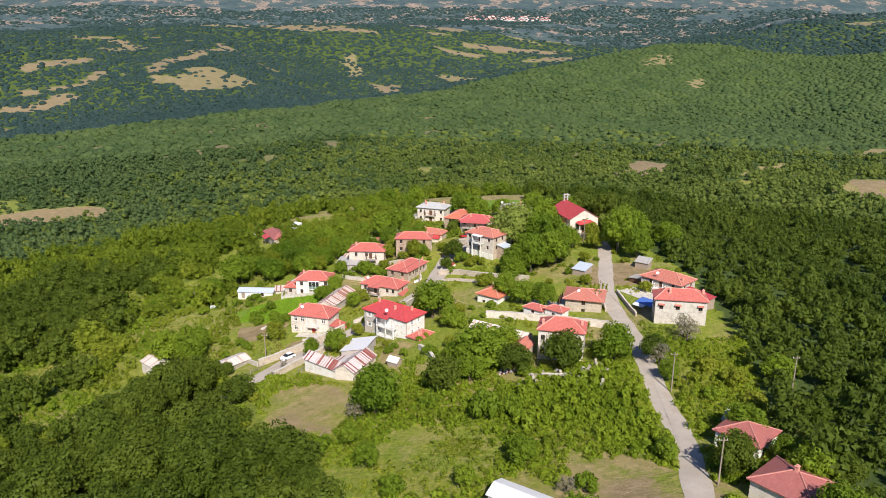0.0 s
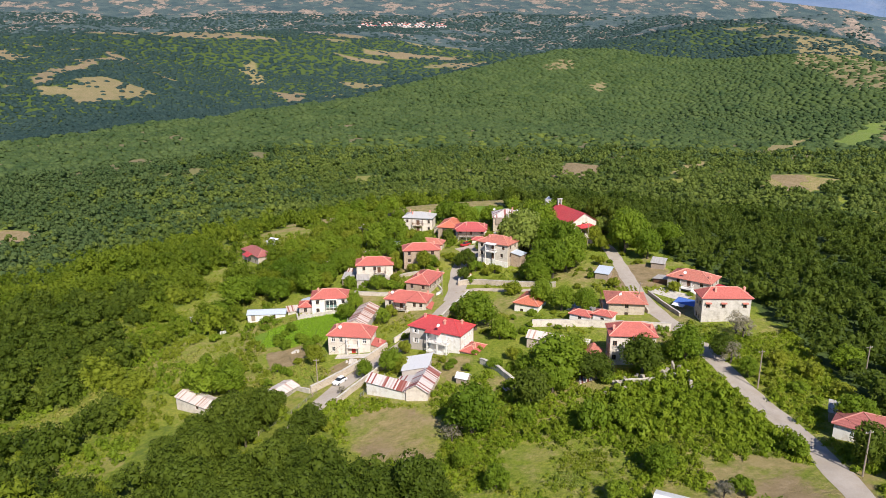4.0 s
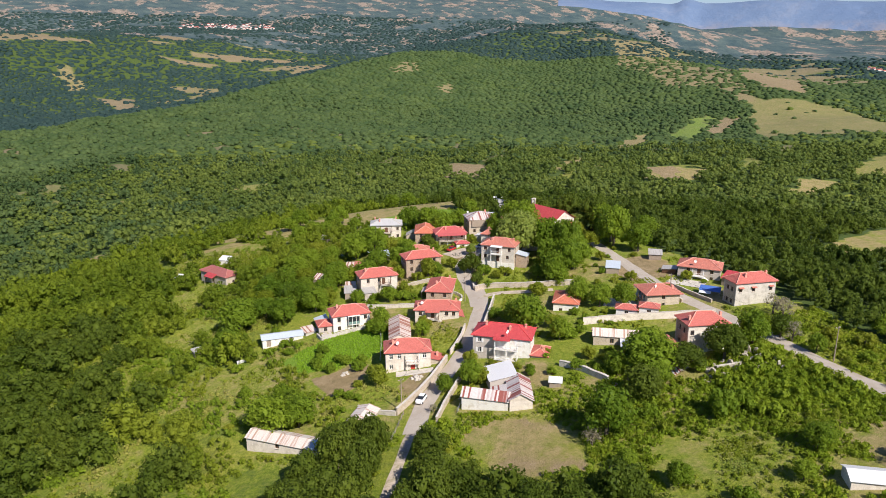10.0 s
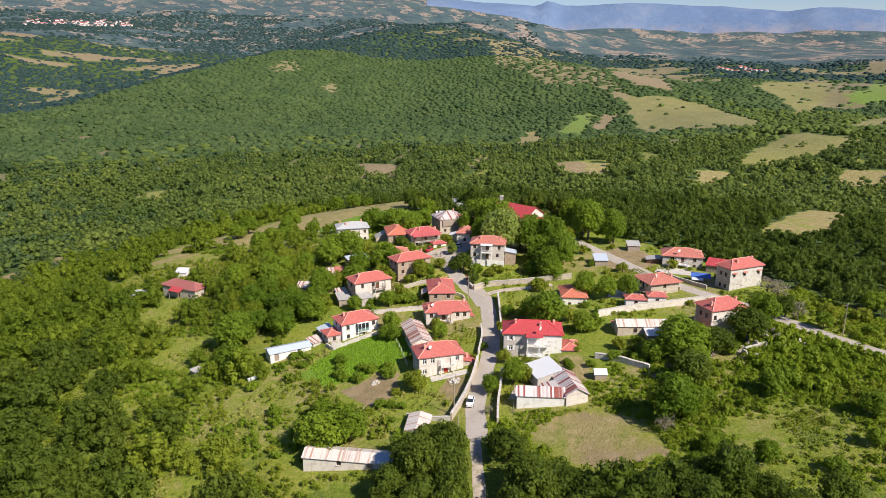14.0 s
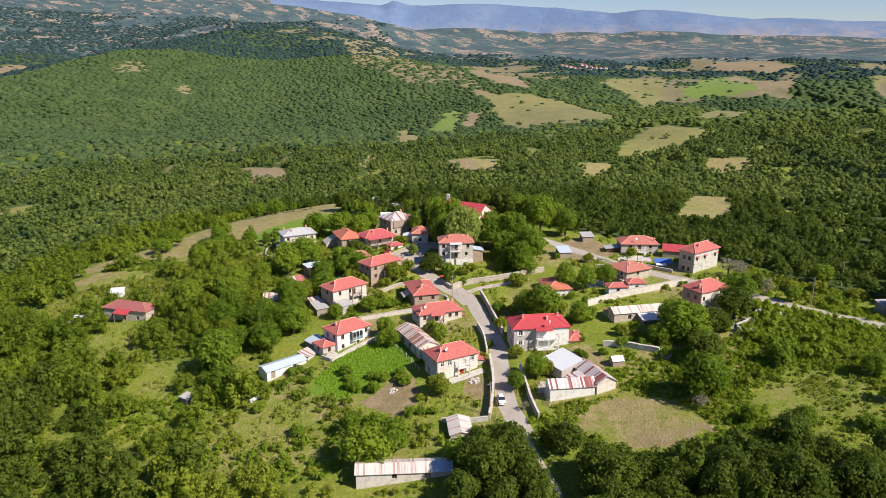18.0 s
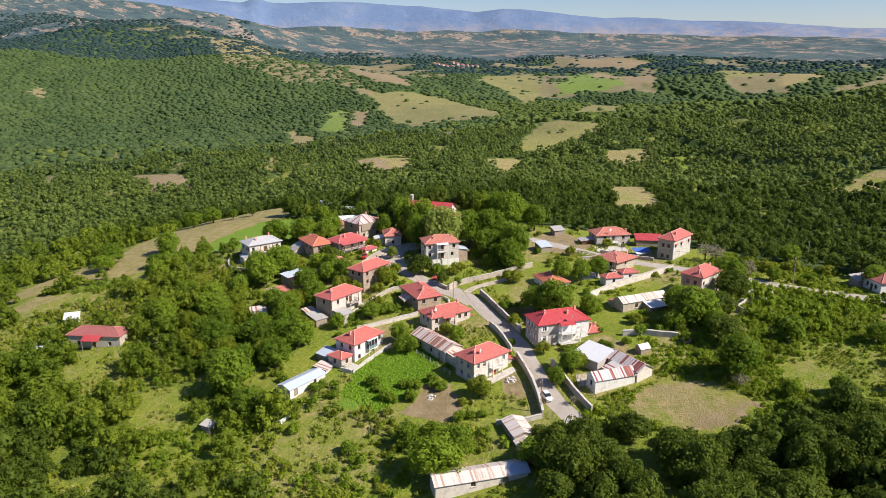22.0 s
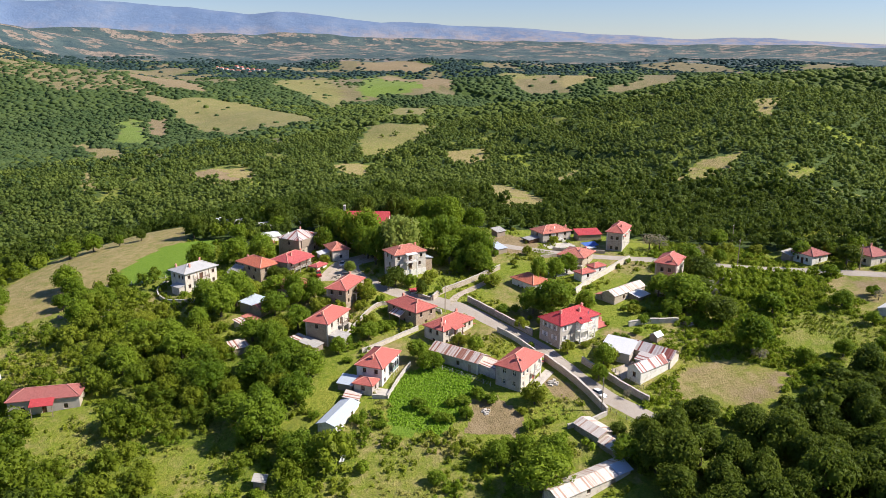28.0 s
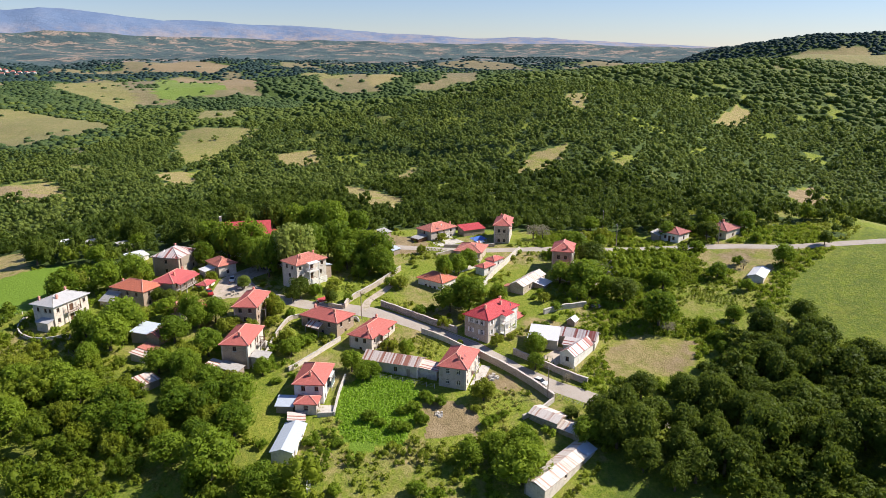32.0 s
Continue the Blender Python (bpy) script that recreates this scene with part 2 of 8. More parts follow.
def sheet_iron(name, clean, rust, share, rough=0.45, stripes=0.0):
    """Corrugated sheets, weathered; stripes: how strongly single sheets differ."""
    m, n, l, p = shader(name, rough, 0.05)
    uv = place(n, "UV")
    pos = place(n)
    mp = n.new("ShaderNodeMapping")
    mp.inputs["Scale"].default_value = (2.4, 0.16, 1)
    l.new(uv, mp.inputs["Vector"])
    wn = n.new("ShaderNodeTexWhiteNoise")
    wn.noise_dimensions = "1D"
    sx = n.new("ShaderNodeSeparateXYZ")
    l.new(mp.outputs[0], sx.inputs[0])
    fl = n.new("ShaderNodeMath")
    fl.operation = "FLOOR"
    l.new(sx.outputs[0], fl.inputs[0])
    l.new(fl.outputs[0], wn.inputs["W"])
    blot = noise_node(n, l, 1.1, 6, mp.outputs[0], 0.7)
    add = n.new("ShaderNodeMix")
    add.data_type = "FLOAT"
    add.inputs[0].default_value = stripes
    l.new(blot, add.inputs[2])
    l.new(wn.outputs[0], add.inputs[3])
    f = ramp(n, l, add.outputs[0], ((max(0.02, share - 0.07), (0, 0, 0)), (min(0.98, share + 0.07), (1, 1, 1))))
    c = mix(n, l, f, rust, clean)
    c = mix(n, l, ramp(n, l, noise_node(n, l, 6, 4, pos), ((0.35, (0.35, 0.35, 0.35)), (0.7, (0, 0, 0)))), c, tuple(v * 0.6 for v in rust))
    l.new(c, p.inputs["Base Color"])
    w = n.new("ShaderNodeTexWave")
    w.inputs["Scale"].default_value = 3.0
    l.new(uv, w.inputs["Vector"])
    bump(n, l, p, w.outputs[1], 0.4, 0.03)
    return m


def foliage(name, dark, mid, light, gloss=0.55, clumps=0.0):
    """Leaves: tone by the plant (attribute tint or the object), by branch and by leaf; some light passes through.
    clumps: scale of bumps with shade painted in their hollows.
    """
    m, n, l, p = shader(name, gloss)
    p.inputs["Specular IOR Level"].default_value = 0.1
    pos = place(n)
    t = attr(n, "tint")
    ob = n.new("ShaderNodeObjectInfo")
    k = n.new("ShaderNodeMath")
    k.operation = "ADD"
    l.new(t, k.inputs[0])
    l.new(ob.outputs["Random"], k.inputs[1])
    fr = n.new("ShaderNodeMath")
    fr.operation = "FRACT"
    l.new(k.outputs[0], fr.inputs[0])
    isl = n.new("ShaderNodeNewGeometry").outputs["Random Per Island"]
    c = ramp(n, l, fr.outputs[0], ((0.05, dark), (0.5, mid), (0.95, light)))
    c = mix(n, l, 0.45, c, ramp(n, l, isl, ((0.0, tuple(v * 0.65 for v in dark)), (0.6, mid), (1.0, tuple(v * 1.25 for v in light)))))
    c = mix(n, l, 0.45, c, ramp(n, l, noise_node(n, l, 0.018, 5, pos), ((0.36, dark), (0.64, light))))
    l.new(c, p.inputs["Base Color"])
    if clumps:
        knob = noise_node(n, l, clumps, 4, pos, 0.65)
        # darker in the bump's low spots, shade between leaf clumps put into the colour
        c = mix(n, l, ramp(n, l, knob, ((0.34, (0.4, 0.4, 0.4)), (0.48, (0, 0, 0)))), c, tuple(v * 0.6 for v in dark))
        bump(n, l, p, knob, 0.7, 0.6 / clumps)
        l.new(c, p.inputs["Base Color"])
    tr = n.new("ShaderNodeBsdfTranslucent")
    l.new(mix(n, l, 0.6, c, tuple(v * 1.5 for v in light)), tr.inputs[0])
    ms = n.new("ShaderNodeMixShader")
    ms.inputs[0].default_value = 0.40
    out = n["Material Output"]
    l.new(p.outputs[0], ms.inputs[1])
    l.new(tr.outputs[0], ms.inputs[2])
    l.new(ms.outputs[0], out.inputs[0])
    return m


def ground_material():
    """Meadow, dry grass, bare soil, crop and woodland floor by vertex weights, broken up by noise."""
    m, n, l, p = shader("ground", 0.95)
    pos = place(n)
    big = noise_node(n, l, 0.05, 6, pos, 0.65)
    mid = noise_node(n, l, 0.35, 6, pos, 0.7)
    fine = noise_node(n, l, 1.3, 6, pos, 0.75)

    def weight(name, hard=0.12):
        a = n.new("ShaderNodeMath")
        a.operation = "ADD"
        l.new(attr(n, name), a.inputs[0])
        s = n.new("ShaderNodeMath")
        s.operation = "MULTIPLY_ADD"
        l.new(mid, s.inputs[0])
        s.inputs[1].default_value, s.inputs[2].default_value = 0.9, -0.45
        l.new(s.outputs[0], a.inputs[1])
        return ramp(n, l, a.outputs[0], ((0.5 - hard, (0, 0, 0)), (0.5 + hard, (1, 1, 1))))

    c = ramp(n, l, big, ((0.3, (0.122, 0.187, 0.012)), (0.5, (0.208, 0.264, 0.018)), (0.68, (0.36, 0.315, 0.055))))
    c = mix(n, l, 0.62, c, ramp(n, l, fine, ((0.36, (0.07, 0.116, 0.008)), (0.5, (0.186, 0.237, 0.018)), (0.66, (0.37, 0.33, 0.075)))))
    dry = ramp(n, l, mid, ((0.34, (0.17, 0.18, 0.030)), (0.5, (0.29, 0.235, 0.080)), (0.66, (0.42, 0.32, 0.14))))
    dry = mix(n, l, 0.35, dry, ramp(n, l, fine, ((0.3, (0.23, 0.19, 0.07)), (0.7, (0.50, 0.39, 0.21)))))
    c = mix(n, l, weight("dry", 0.2), c, dry)
    bare = ramp(n, l, mid, ((0.3, (0.20, 0.155, 0.070)), (0.5, (0.29, 0.215, 0.11)), (0.7, (0.38, 0.285, 0.165))))
    c = mix(n, l, weight("bare"), c, bare)
    crop = ramp(n, l, fine, ((0.3, (0.12, 0.22, 0.014)), (0.7, (0.20, 0.30, 0.028))))
    c = mix(n, l, weight("crop", 0.06), c, crop)
    # dull tone mixed over the far ground, standing in for haze
    haze = ramp(n, l, big, ((0.3, (0.115, 0.112, 0.060)), (0.5, (0.155, 0.130, 0.080)), (0.7, (0.215, 0.165, 0.108))))
    fade = n.new("ShaderNodeMath")
    fade.operation = "MULTIPLY"
    l.new(attr(n, "haze"), fade.inputs[0])
    fade.inputs[1].default_value = 0.84
    c = mix(n, l, fade.outputs[0], c, haze)
    wood = ramp(n, l, mid, ((0.3, (0.045, 0.075, 0.014)), (0.7, (0.085, 0.125, 0.024))))
    c = mix(n, l, weight("woods", 0.2), c, wood)
    l.new(c, p.inputs["Base Color"])
    bump(n, l, p, fine, 0.9, 0.6)
    return m


GROUND = ground_material()
ROAD = worn("road", (0.36, 0.31, 0.255), (0.47, 0.41, 0.345), 0.18, 0.9, (0.36, 0.30, 0.23), fine=7.0, kind="Position")
LANE = worn("dirt_lane", (0.42, 0.34, 0.26), (0.56, 0.47, 0.38), 0.3, 0.95, (0.24, 0.22, 0.10), fine=2.5, kind="Position")
PLASTER = worn("white_plaster", (0.72, 0.68, 0.60), (0.82, 0.79, 0.73), 0.5, 0.85, (0.55, 0.48, 0.38))
CREAM = worn("cream_plaster", (0.61, 0.53, 0.44), (0.74, 0.67, 0.58), 0.5, 0.85, (0.45, 0.38, 0.30))
GREY = worn("grey_plaster", (0.42, 0.37, 0.32), (0.55, 0.49, 0.43), 0.4, 0.9, (0.32, 0.28, 0.23))
CONCRETE = worn("concrete", (0.48, 0.44, 0.38), (0.62, 0.57, 0.50), 0.6, 0.9, (0.32, 0.28, 0.22))
STONE = stone_wall("stone_masonry", (0.34, 0.27, 0.20), (0.55, 0.46, 0.35), (0.52, 0.46, 0.38))
STONE_PALE = stone_wall("pale_masonry", (0.48, 0.42, 0.34), (0.68, 0.61, 0.51), (0.64, 0.58, 0.50))
STONE_WARM = stone_wall("brown_masonry", (0.27, 0.19, 0.13), (0.46, 0.34, 0.24), (0.45, 0.37, 0.28))
RUBBLE = stone_wall("rubble", (0.27, 0.24, 0.19), (0.48, 0.43, 0.35), (0.22, 0.19, 0.15), 2.2)
TILE = tiles("salmon_tiles", (0.47, 0.118, 0.092), (0.57, 0.168, 0.135), (0.36, 0.118, 0.095))
TILE_RED = tiles("red_tiles", (0.47, 0.052, 0.056), (0.55, 0.085, 0.088), (0.36, 0.062, 0.062), 0.5)
TILE_ROSE = tiles("rose_tiles", (0.46, 0.085, 0.085), (0.56, 0.135, 0.130), (0.36, 0.10, 0.095))
TILE_DULL = tiles("dull_tiles", (0.33, 0.100, 0.086), (0.42, 0.150, 0.130), (0.27, 0.110, 0.095))
TILE_OLD = tiles("faded_tiles", (0.46, 0.14, 0.10), (0.58, 0.22, 0.16), (0.36, 0.17, 0.13))
TILE_ORANGE = tiles("orange_tiles", (0.52, 0.145, 0.080), (0.62, 0.20, 0.12), (0.42, 0.15, 0.10))
RIDGE = worn("ridge_tiles", (0.66, 0.28, 0.20), (0.76, 0.38, 0.30), 2.0, 0.7)
RIDGE_DULL = worn("dull_ridge_tiles", (0.42, 0.17, 0.14), (0.52, 0.24, 0.20), 2.0, 0.7)
RIDGE_RED = worn("red_ridge_tiles", (0.62, 0.06, 0.06), (0.70, 0.09, 0.09), 2.0, 0.6)
IRON_WHITE = sheet_iron("white_sheets", (0.80, 0.80, 0.80), (0.58, 0.52, 0.46), 0.28)
IRON_STRIPED = sheet_iron("striped_sheets", (0.70, 0.66, 0.62), (0.30, 0.09, 0.07), 0.45, 0.5, 0.75)
IRON_RUST = sheet_iron("rusty_sheets", (0.72, 0.64, 0.57), (0.36, 0.155, 0.105), 0.48, 0.6, 0.55)
IRON_BLUE = sheet_iron("pale_blue_sheets", (0.55, 0.62, 0.70), (0.45, 0.42, 0.40), 0.3)
IRON_BLEACHED = sheet_iron("bleached_sheets", (0.74, 0.68, 0.61), (0.48, 0.30, 0.22), 0.42, 0.6, 0.3)
IRON_GREY = sheet_iron("grey_sheets", (0.50, 0.48, 0.45), (0.36, 0.32, 0.28), 0.45)
SLATE = sheet_iron("grey_slabs", (0.52, 0.51, 0.50), (0.40, 0.39, 0.37), 0.4, 0.6)
DARKWOOD = worn("dark_wood", (0.09, 0.045, 0.025), (0.16, 0.085, 0.05), 3.0, 0.6)
OLDWOOD = worn("weathered_wood", (0.26, 0.20, 0.15), (0.38, 0.31, 0.24), 3.0, 0.85)
WHITEPAINT = worn("white_paint", (0.74, 0.72, 0.68), (0.82, 0.80, 0.77), 2.0, 0.5)
REDPAINT = worn("red_paint", (0.42, 0.04, 0.03), (0.52, 0.06, 0.05), 2.0, 0.5)
METAL = worn("galvanised_metal", (0.42, 0.42, 0.42), (0.55, 0.55, 0.55), 3.0, 0.4, None, 0.8)
RUBBER = worn("rubber", (0.02, 0.02, 0.02), (0.035, 0.035, 0.035), 4.0, 0.8)
BLUE = worn("blue_tarpaulin", (0.05, 0.12, 0.38), (0.09, 0.18, 0.50), 1.0, 0.5)
BARK = worn("bark", (0.09, 0.07, 0.05), (0.17, 0.14, 0.10), 2.0, 0.95)
LEAF = foliage("oak_leaves", (0.070, 0.128, 0.010), (0.142, 0.216, 0.016), (0.262, 0.338, 0.030))
LEAF_THICKET = foliage("thicket_leaves", (0.062, 0.106, 0.009), (0.128, 0.180, 0.014), (0.244, 0.294, 0.026))
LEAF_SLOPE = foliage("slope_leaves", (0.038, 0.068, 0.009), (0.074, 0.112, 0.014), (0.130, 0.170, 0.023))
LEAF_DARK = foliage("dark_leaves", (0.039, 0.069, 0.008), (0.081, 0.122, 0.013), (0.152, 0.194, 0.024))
# distant, hillside and woodland leaves carry the blue of far haze in their colour
LEAF_FAR = foliage("hazy_distant_leaves", (0.034, 0.070, 0.066), (0.048, 0.090, 0.079), (0.068, 0.113, 0.094), clumps=0.12)
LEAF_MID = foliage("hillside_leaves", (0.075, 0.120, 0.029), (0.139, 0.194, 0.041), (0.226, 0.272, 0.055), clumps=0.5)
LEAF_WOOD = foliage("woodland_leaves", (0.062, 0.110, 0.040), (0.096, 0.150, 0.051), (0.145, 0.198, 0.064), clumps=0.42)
LEAF_SCRUB = foliage("scrub_leaves", (0.098, 0.146, 0.011), (0.174, 0.224, 0.018), (0.272, 0.306, 0.032))
LEAF_PALE = foliage("pale_leaves", (0.13, 0.19, 0.020), (0.22, 0.28, 0.045), (0.37, 0.41, 0.11))
LEAF_GRASS = foliage("tall_grass", (0.17, 0.19, 0.03), (0.27, 0.28, 0.055), (0.39, 0.37, 0.10))
LEAF_LIME = foliage("lime_leaves", (0.12, 0.16, 0.010), (0.21, 0.25, 0.018), (0.31, 0.33, 0.04))
TWIG = foliage("dry_twigs", (0.20, 0.18, 0.11), (0.28, 0.25, 0.17), (0.38, 0.34, 0.24))


def glass_material():
    m, n, l, p = shader("window_glass", 0.08)
    p.inputs["Base Color"].default_value = (0.03, 0.035, 0.04, 1)
    p.inputs["Specular IOR Level"].default_value = 0.6
    return m


GLASS = glass_material()


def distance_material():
    """Far mountains of rock and forest, haze put into the colour as blue."""
    m, n, l, p = shader("hazy_mountains", 1.0)
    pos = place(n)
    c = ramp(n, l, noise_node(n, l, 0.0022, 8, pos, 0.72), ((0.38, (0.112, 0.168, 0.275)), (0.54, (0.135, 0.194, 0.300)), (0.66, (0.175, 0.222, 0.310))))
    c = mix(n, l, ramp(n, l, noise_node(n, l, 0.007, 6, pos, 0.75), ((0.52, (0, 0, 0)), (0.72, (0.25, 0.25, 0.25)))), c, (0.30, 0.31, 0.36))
    z = n.new("ShaderNodeSeparateXYZ")
    l.new(pos, z.inputs[0])
    high = n.new("ShaderNodeMapRange")
    high.inputs[1].default_value, high.inputs[2].default_value = 210, 120
    l.new(z.outputs[2], high.inputs[0])
    farm = n.new("ShaderNodeMath")
    farm.operation = "MULTIPLY"
    l.new(high.outputs[0], farm.inputs[0])
    l.new(ramp(n, l, noise_node(n, l, 0.011, 7, pos, 0.7), ((0.44, (0.1, 0.1, 0.1)), (0.58, (0.9, 0.9, 0.9)))), farm.inputs[1])
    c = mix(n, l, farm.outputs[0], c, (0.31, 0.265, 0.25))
    bump(n, l, p, noise_node(n, l, 0.006, 7, pos, 0.7), 0.45, 40.0)
    l.new(c, p.inputs["Base Color"])
    return m


def far_hill_material():
    """Far hills of woods broken by pale stubble and pasture, blue haze coloured in."""
    m, n, l, p = shader("hazy_hills", 1.0)
    pos = place(n)
    mp = n.new("ShaderNodeMapping")
    mp.inputs["Scale"].default_value = (1, 0.6, 1)
    l.new(pos, mp.inputs["Vector"])
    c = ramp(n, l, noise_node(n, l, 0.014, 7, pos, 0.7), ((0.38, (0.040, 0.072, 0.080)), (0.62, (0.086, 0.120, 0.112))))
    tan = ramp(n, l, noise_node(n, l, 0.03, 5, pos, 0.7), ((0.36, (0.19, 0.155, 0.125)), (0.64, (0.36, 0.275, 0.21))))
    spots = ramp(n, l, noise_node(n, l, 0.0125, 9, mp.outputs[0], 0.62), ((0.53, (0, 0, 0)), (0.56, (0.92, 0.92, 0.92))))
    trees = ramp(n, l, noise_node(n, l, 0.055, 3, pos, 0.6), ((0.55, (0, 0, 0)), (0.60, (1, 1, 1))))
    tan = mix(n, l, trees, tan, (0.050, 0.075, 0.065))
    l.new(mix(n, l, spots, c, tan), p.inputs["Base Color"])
    bump(n, l, p, noise_node(n, l, 0.03, 5, pos, 0.7), 0.7, 14.0)
    return m


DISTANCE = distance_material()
FAR_HILLS = far_hill_material()

# ---- open ground: clearings, fields, the village itself ----
OPEN = []


def opening(x, y, wide, deep, turn, kind):
    """An open patch: its middle, half width, half depth along a compass turn, and what grows there."""
    OPEN.append((x, y, wide, deep, radians(turn), kind))


opening(-265, 475, 40, 20, -27, "bare")
opening(-2, 108, 12, 14, 109, "meadow")
opening(-47, 201, 9.5, 14, 83, "crop")
opening(-52, 186, 6, 8, 89, "meadow")
opening(-49.5, 186.5, 4.0, 6.0, 60, "bare")
opening(-37, 172.5, 2.6, 4.5, 50, "bare")
opening(-11.5, 158.5, 3.0, 5.5, 20, "dry")
opening(6, 243, 3.0, 5.0, 40, "bare")
opening(-108, 440, 9, 24, 50, "bare")
opening(54, 203, 9, 11, 20, "bare")
opening(29, 95, 7, 8, 0, "dry")
opening(-66, 240, 6, 9, 0, "meadow")
opening(-106, 172, 9, 13, 60, "meadow")
opening(-74, 200, 8, 10, 20, "meadow")
opening(-84, 243, 6, 10, 40, "meadow")
opening(-80, 277, 9, 13, 32, "meadow")

CORE = ((-84, 160), (-64, 150), (-52, 152), (-42, 143), (-35, 128), (-26, 116), (-12, 105), (-6, 60), (52, 55), (58, 110), (70, 150), (74, 200), (66, 258), (40, 290), (20, 306), (-22, 306), (-34, 285), (-26, 262), (-40, 245), (-62, 226), (-78, 200))


# fields with an outline of their own: what grows there and the corners
FIELDS = []
FIELDS.append(("dry", ((58, 338), (36, 325), (24, 331), (3, 330), (-8, 323), (-26, 320), (-35, 332), (-47, 345), (-60, 352), (-70, 368), (-46, 366), (-20, 362), (10, 376), (36, 384), (64, 368), (66, 345))))
FIELDS.append(("dry", ((-58, 350), (-51, 334), (-49, 319), (-56, 326), (-66, 328), (-78, 336), (-72, 348))))
FIELDS.append(("bare", ((-36, 331), (-27, 329), (-28.5, 318), (-38, 309), (-43, 316))))
FIELDS.append(("meadow", ((-60, 328), (-50, 314), (-51, 300), (-61, 293), (-68, 308))))
FIELDS.append(("bare", ((53, 212), (60, 205), (51, 193), (43, 192), (42, 200), (45, 207))))
FIELDS.append(("meadow", ((-82, 340), (-60, 338), (-32, 330), (-18, 322), (-34, 312), (-60, 318), (-84, 326))))
FIELDS.append(("dry", ((-37.5, 144.5), (-29, 146), (-19.5, 141.5), (-17, 131), (-21.5, 120), (-31.5, 123), (-38, 133))))
FIELDS.append(("bare", ((-58.5, 190), (-52, 188.5), (-46.4, 183), (-50, 177.4), (-58, 180))))
FIELDS.append(("crop", ((41, 317), (18, 301), (4, 307), (-6, 316), (-7, 325), (20, 334), (36, 329))))
FIELDS.append(("lawn", ((27, 60), (9, 82), (-10, 93), (-22, 89), (-34, 82), (-40, 40), (15, 18), (45, 40))))
FIELDS.append(("dry", ((31, 70), (14, 86), (22, 104), (44, 92))))
FIELDS.append(("meadow", ((-68, 187), (-72, 208), (-80, 216), (-92, 208), (-94, 194), (-84, 180), (-71, 178))))
FIELDS.append(("lawn", ((-62, 151), (-60, 139), (-72, 134), (-86, 140), (-82, 158), (-76, 160))))
# clearings and ploughland on the hills round about
FIELDS.append(("bare", ((-638, 1511), (-597, 1617), (-566, 1847), (-548, 1936), (-531, 1845), (-551, 1591), (-591, 1457))))
FIELDS.append(("bare", ((-750, 1377), (-718, 1448), (-678, 1502), (-663, 1478), (-707, 1400), (-737, 1361))))
FIELDS.append(("dry", ((-579, 1410), (-533, 1436), (-486, 1537), (-382, 1492), (-371, 1400), (-462, 1351), (-554, 1372))))
FIELDS.append(("bare", ((-767, 1256), (-742, 1318), (-670, 1364), (-648, 1326), (-719, 1275), (-758, 1239))))
FIELDS.append(("bare", ((-847, 1446), (-825, 1532), (-790, 1595), (-757, 1549), (-805, 1447))))
FIELDS.append(("scrub", ((-284, 2105), (-258, 2165), (-209, 1993), (-229, 1902), (-256, 1963))))
FIELDS.append(("dry", ((241, 2898), (363, 2808), (371, 2706), (257, 2824))))
FIELDS.append(("scrub", ((412, 1579), (512, 1671), (524, 1625), (451, 1543))))
FIELDS.append(("scrub", ((490, 1456), (539, 1481), (511, 1402), (477, 1397))))
FIELDS.append(("bare", ((186, 674), (206, 627), (168, 565), (147, 586))))
FIELDS.append(("dry", ((375, 666), (579, 898), (598, 881), (418, 667), (381, 651))))
FIELDS.append(("crop", ((614, 857), (732, 943), (765, 934), (707, 884), (537, 726), (540, 762))))
FIELDS.append(("bare", ((646, 821), (766, 921), (778, 897), (697, 826), (635, 793))))
FIELDS.append(("meadow", ((886, 981), (941, 930), (943, 845), (860, 691), (813, 646), (631, 607), (556, 630), (776, 870))))
FIELDS.append(("bare", ((1381, 1488), (1341, 1360), (1021, 978), (981, 958), (978, 1047), (1057, 1185))))
FIELDS.append(("crop", ((1207, 748), (1836, 978), (1844, 937), (1242, 607), (1178, 631), (1134, 696))))
FIELDS.append(("bare", ((1892, 956), (1864, 736), (1235, 551), (1227, 601))))
FIELDS.append(("meadow", ((450, 431), (564, 462), (553, 384), (509, 377), (429, 391), (414, 413))))
FIELDS.append(("dry", ((316, 522), (337, 481), (284, 445), (268, 480))))
FIELDS.append(("dry", ((375, 419), (394, 400), (325, 369), (313, 383))))
FIELDS.append(("dry", ((446, 339), (457, 302), (407, 288), (401, 320))))
FIELDS.append(("dry", ((286, 273), (304, 257), (189, 207), (164, 208), (156, 222))))
FIELDS.append(("dry", ((303, 630), (330, 637), (251, 558), (236, 561))))
FIELDS.append(("dry", ((267, 138), (307, 125), (311, 107), (279, 106), (259, 126))))
FIELDS.append(("bare", ((2341, 1230), (2483, 1127), (2287, 897), (1987, 864), (2185, 1139))))
FIELDS.append(("bare", ((304, 517), (324, 509), (288, 452), (273, 456))))
FIELDS.append(("dry", ((441, -48), (515, -99), (493, -110), (437, -70))))
FIELDS.append(("dry", ((501, 70), (489, 50), (403, 69), (409, 80))))
FIELDS.append(("dry", ((269, 142), (310, 116), (319, 96), (295, 102), (256, 134))))
FIELDS.append(("dry", ((325, 225), (390, 207), (290, 205), (270, 218))))
FIELDS.append(("bare", ((-175, 1868), (-112, 1901), (-100, 1790), (-160, 1780))))
FIELDS.append(("bare", ((-150, 2900), (60, 3050), (143, 2916), (40, 2720), (-120, 2750))))
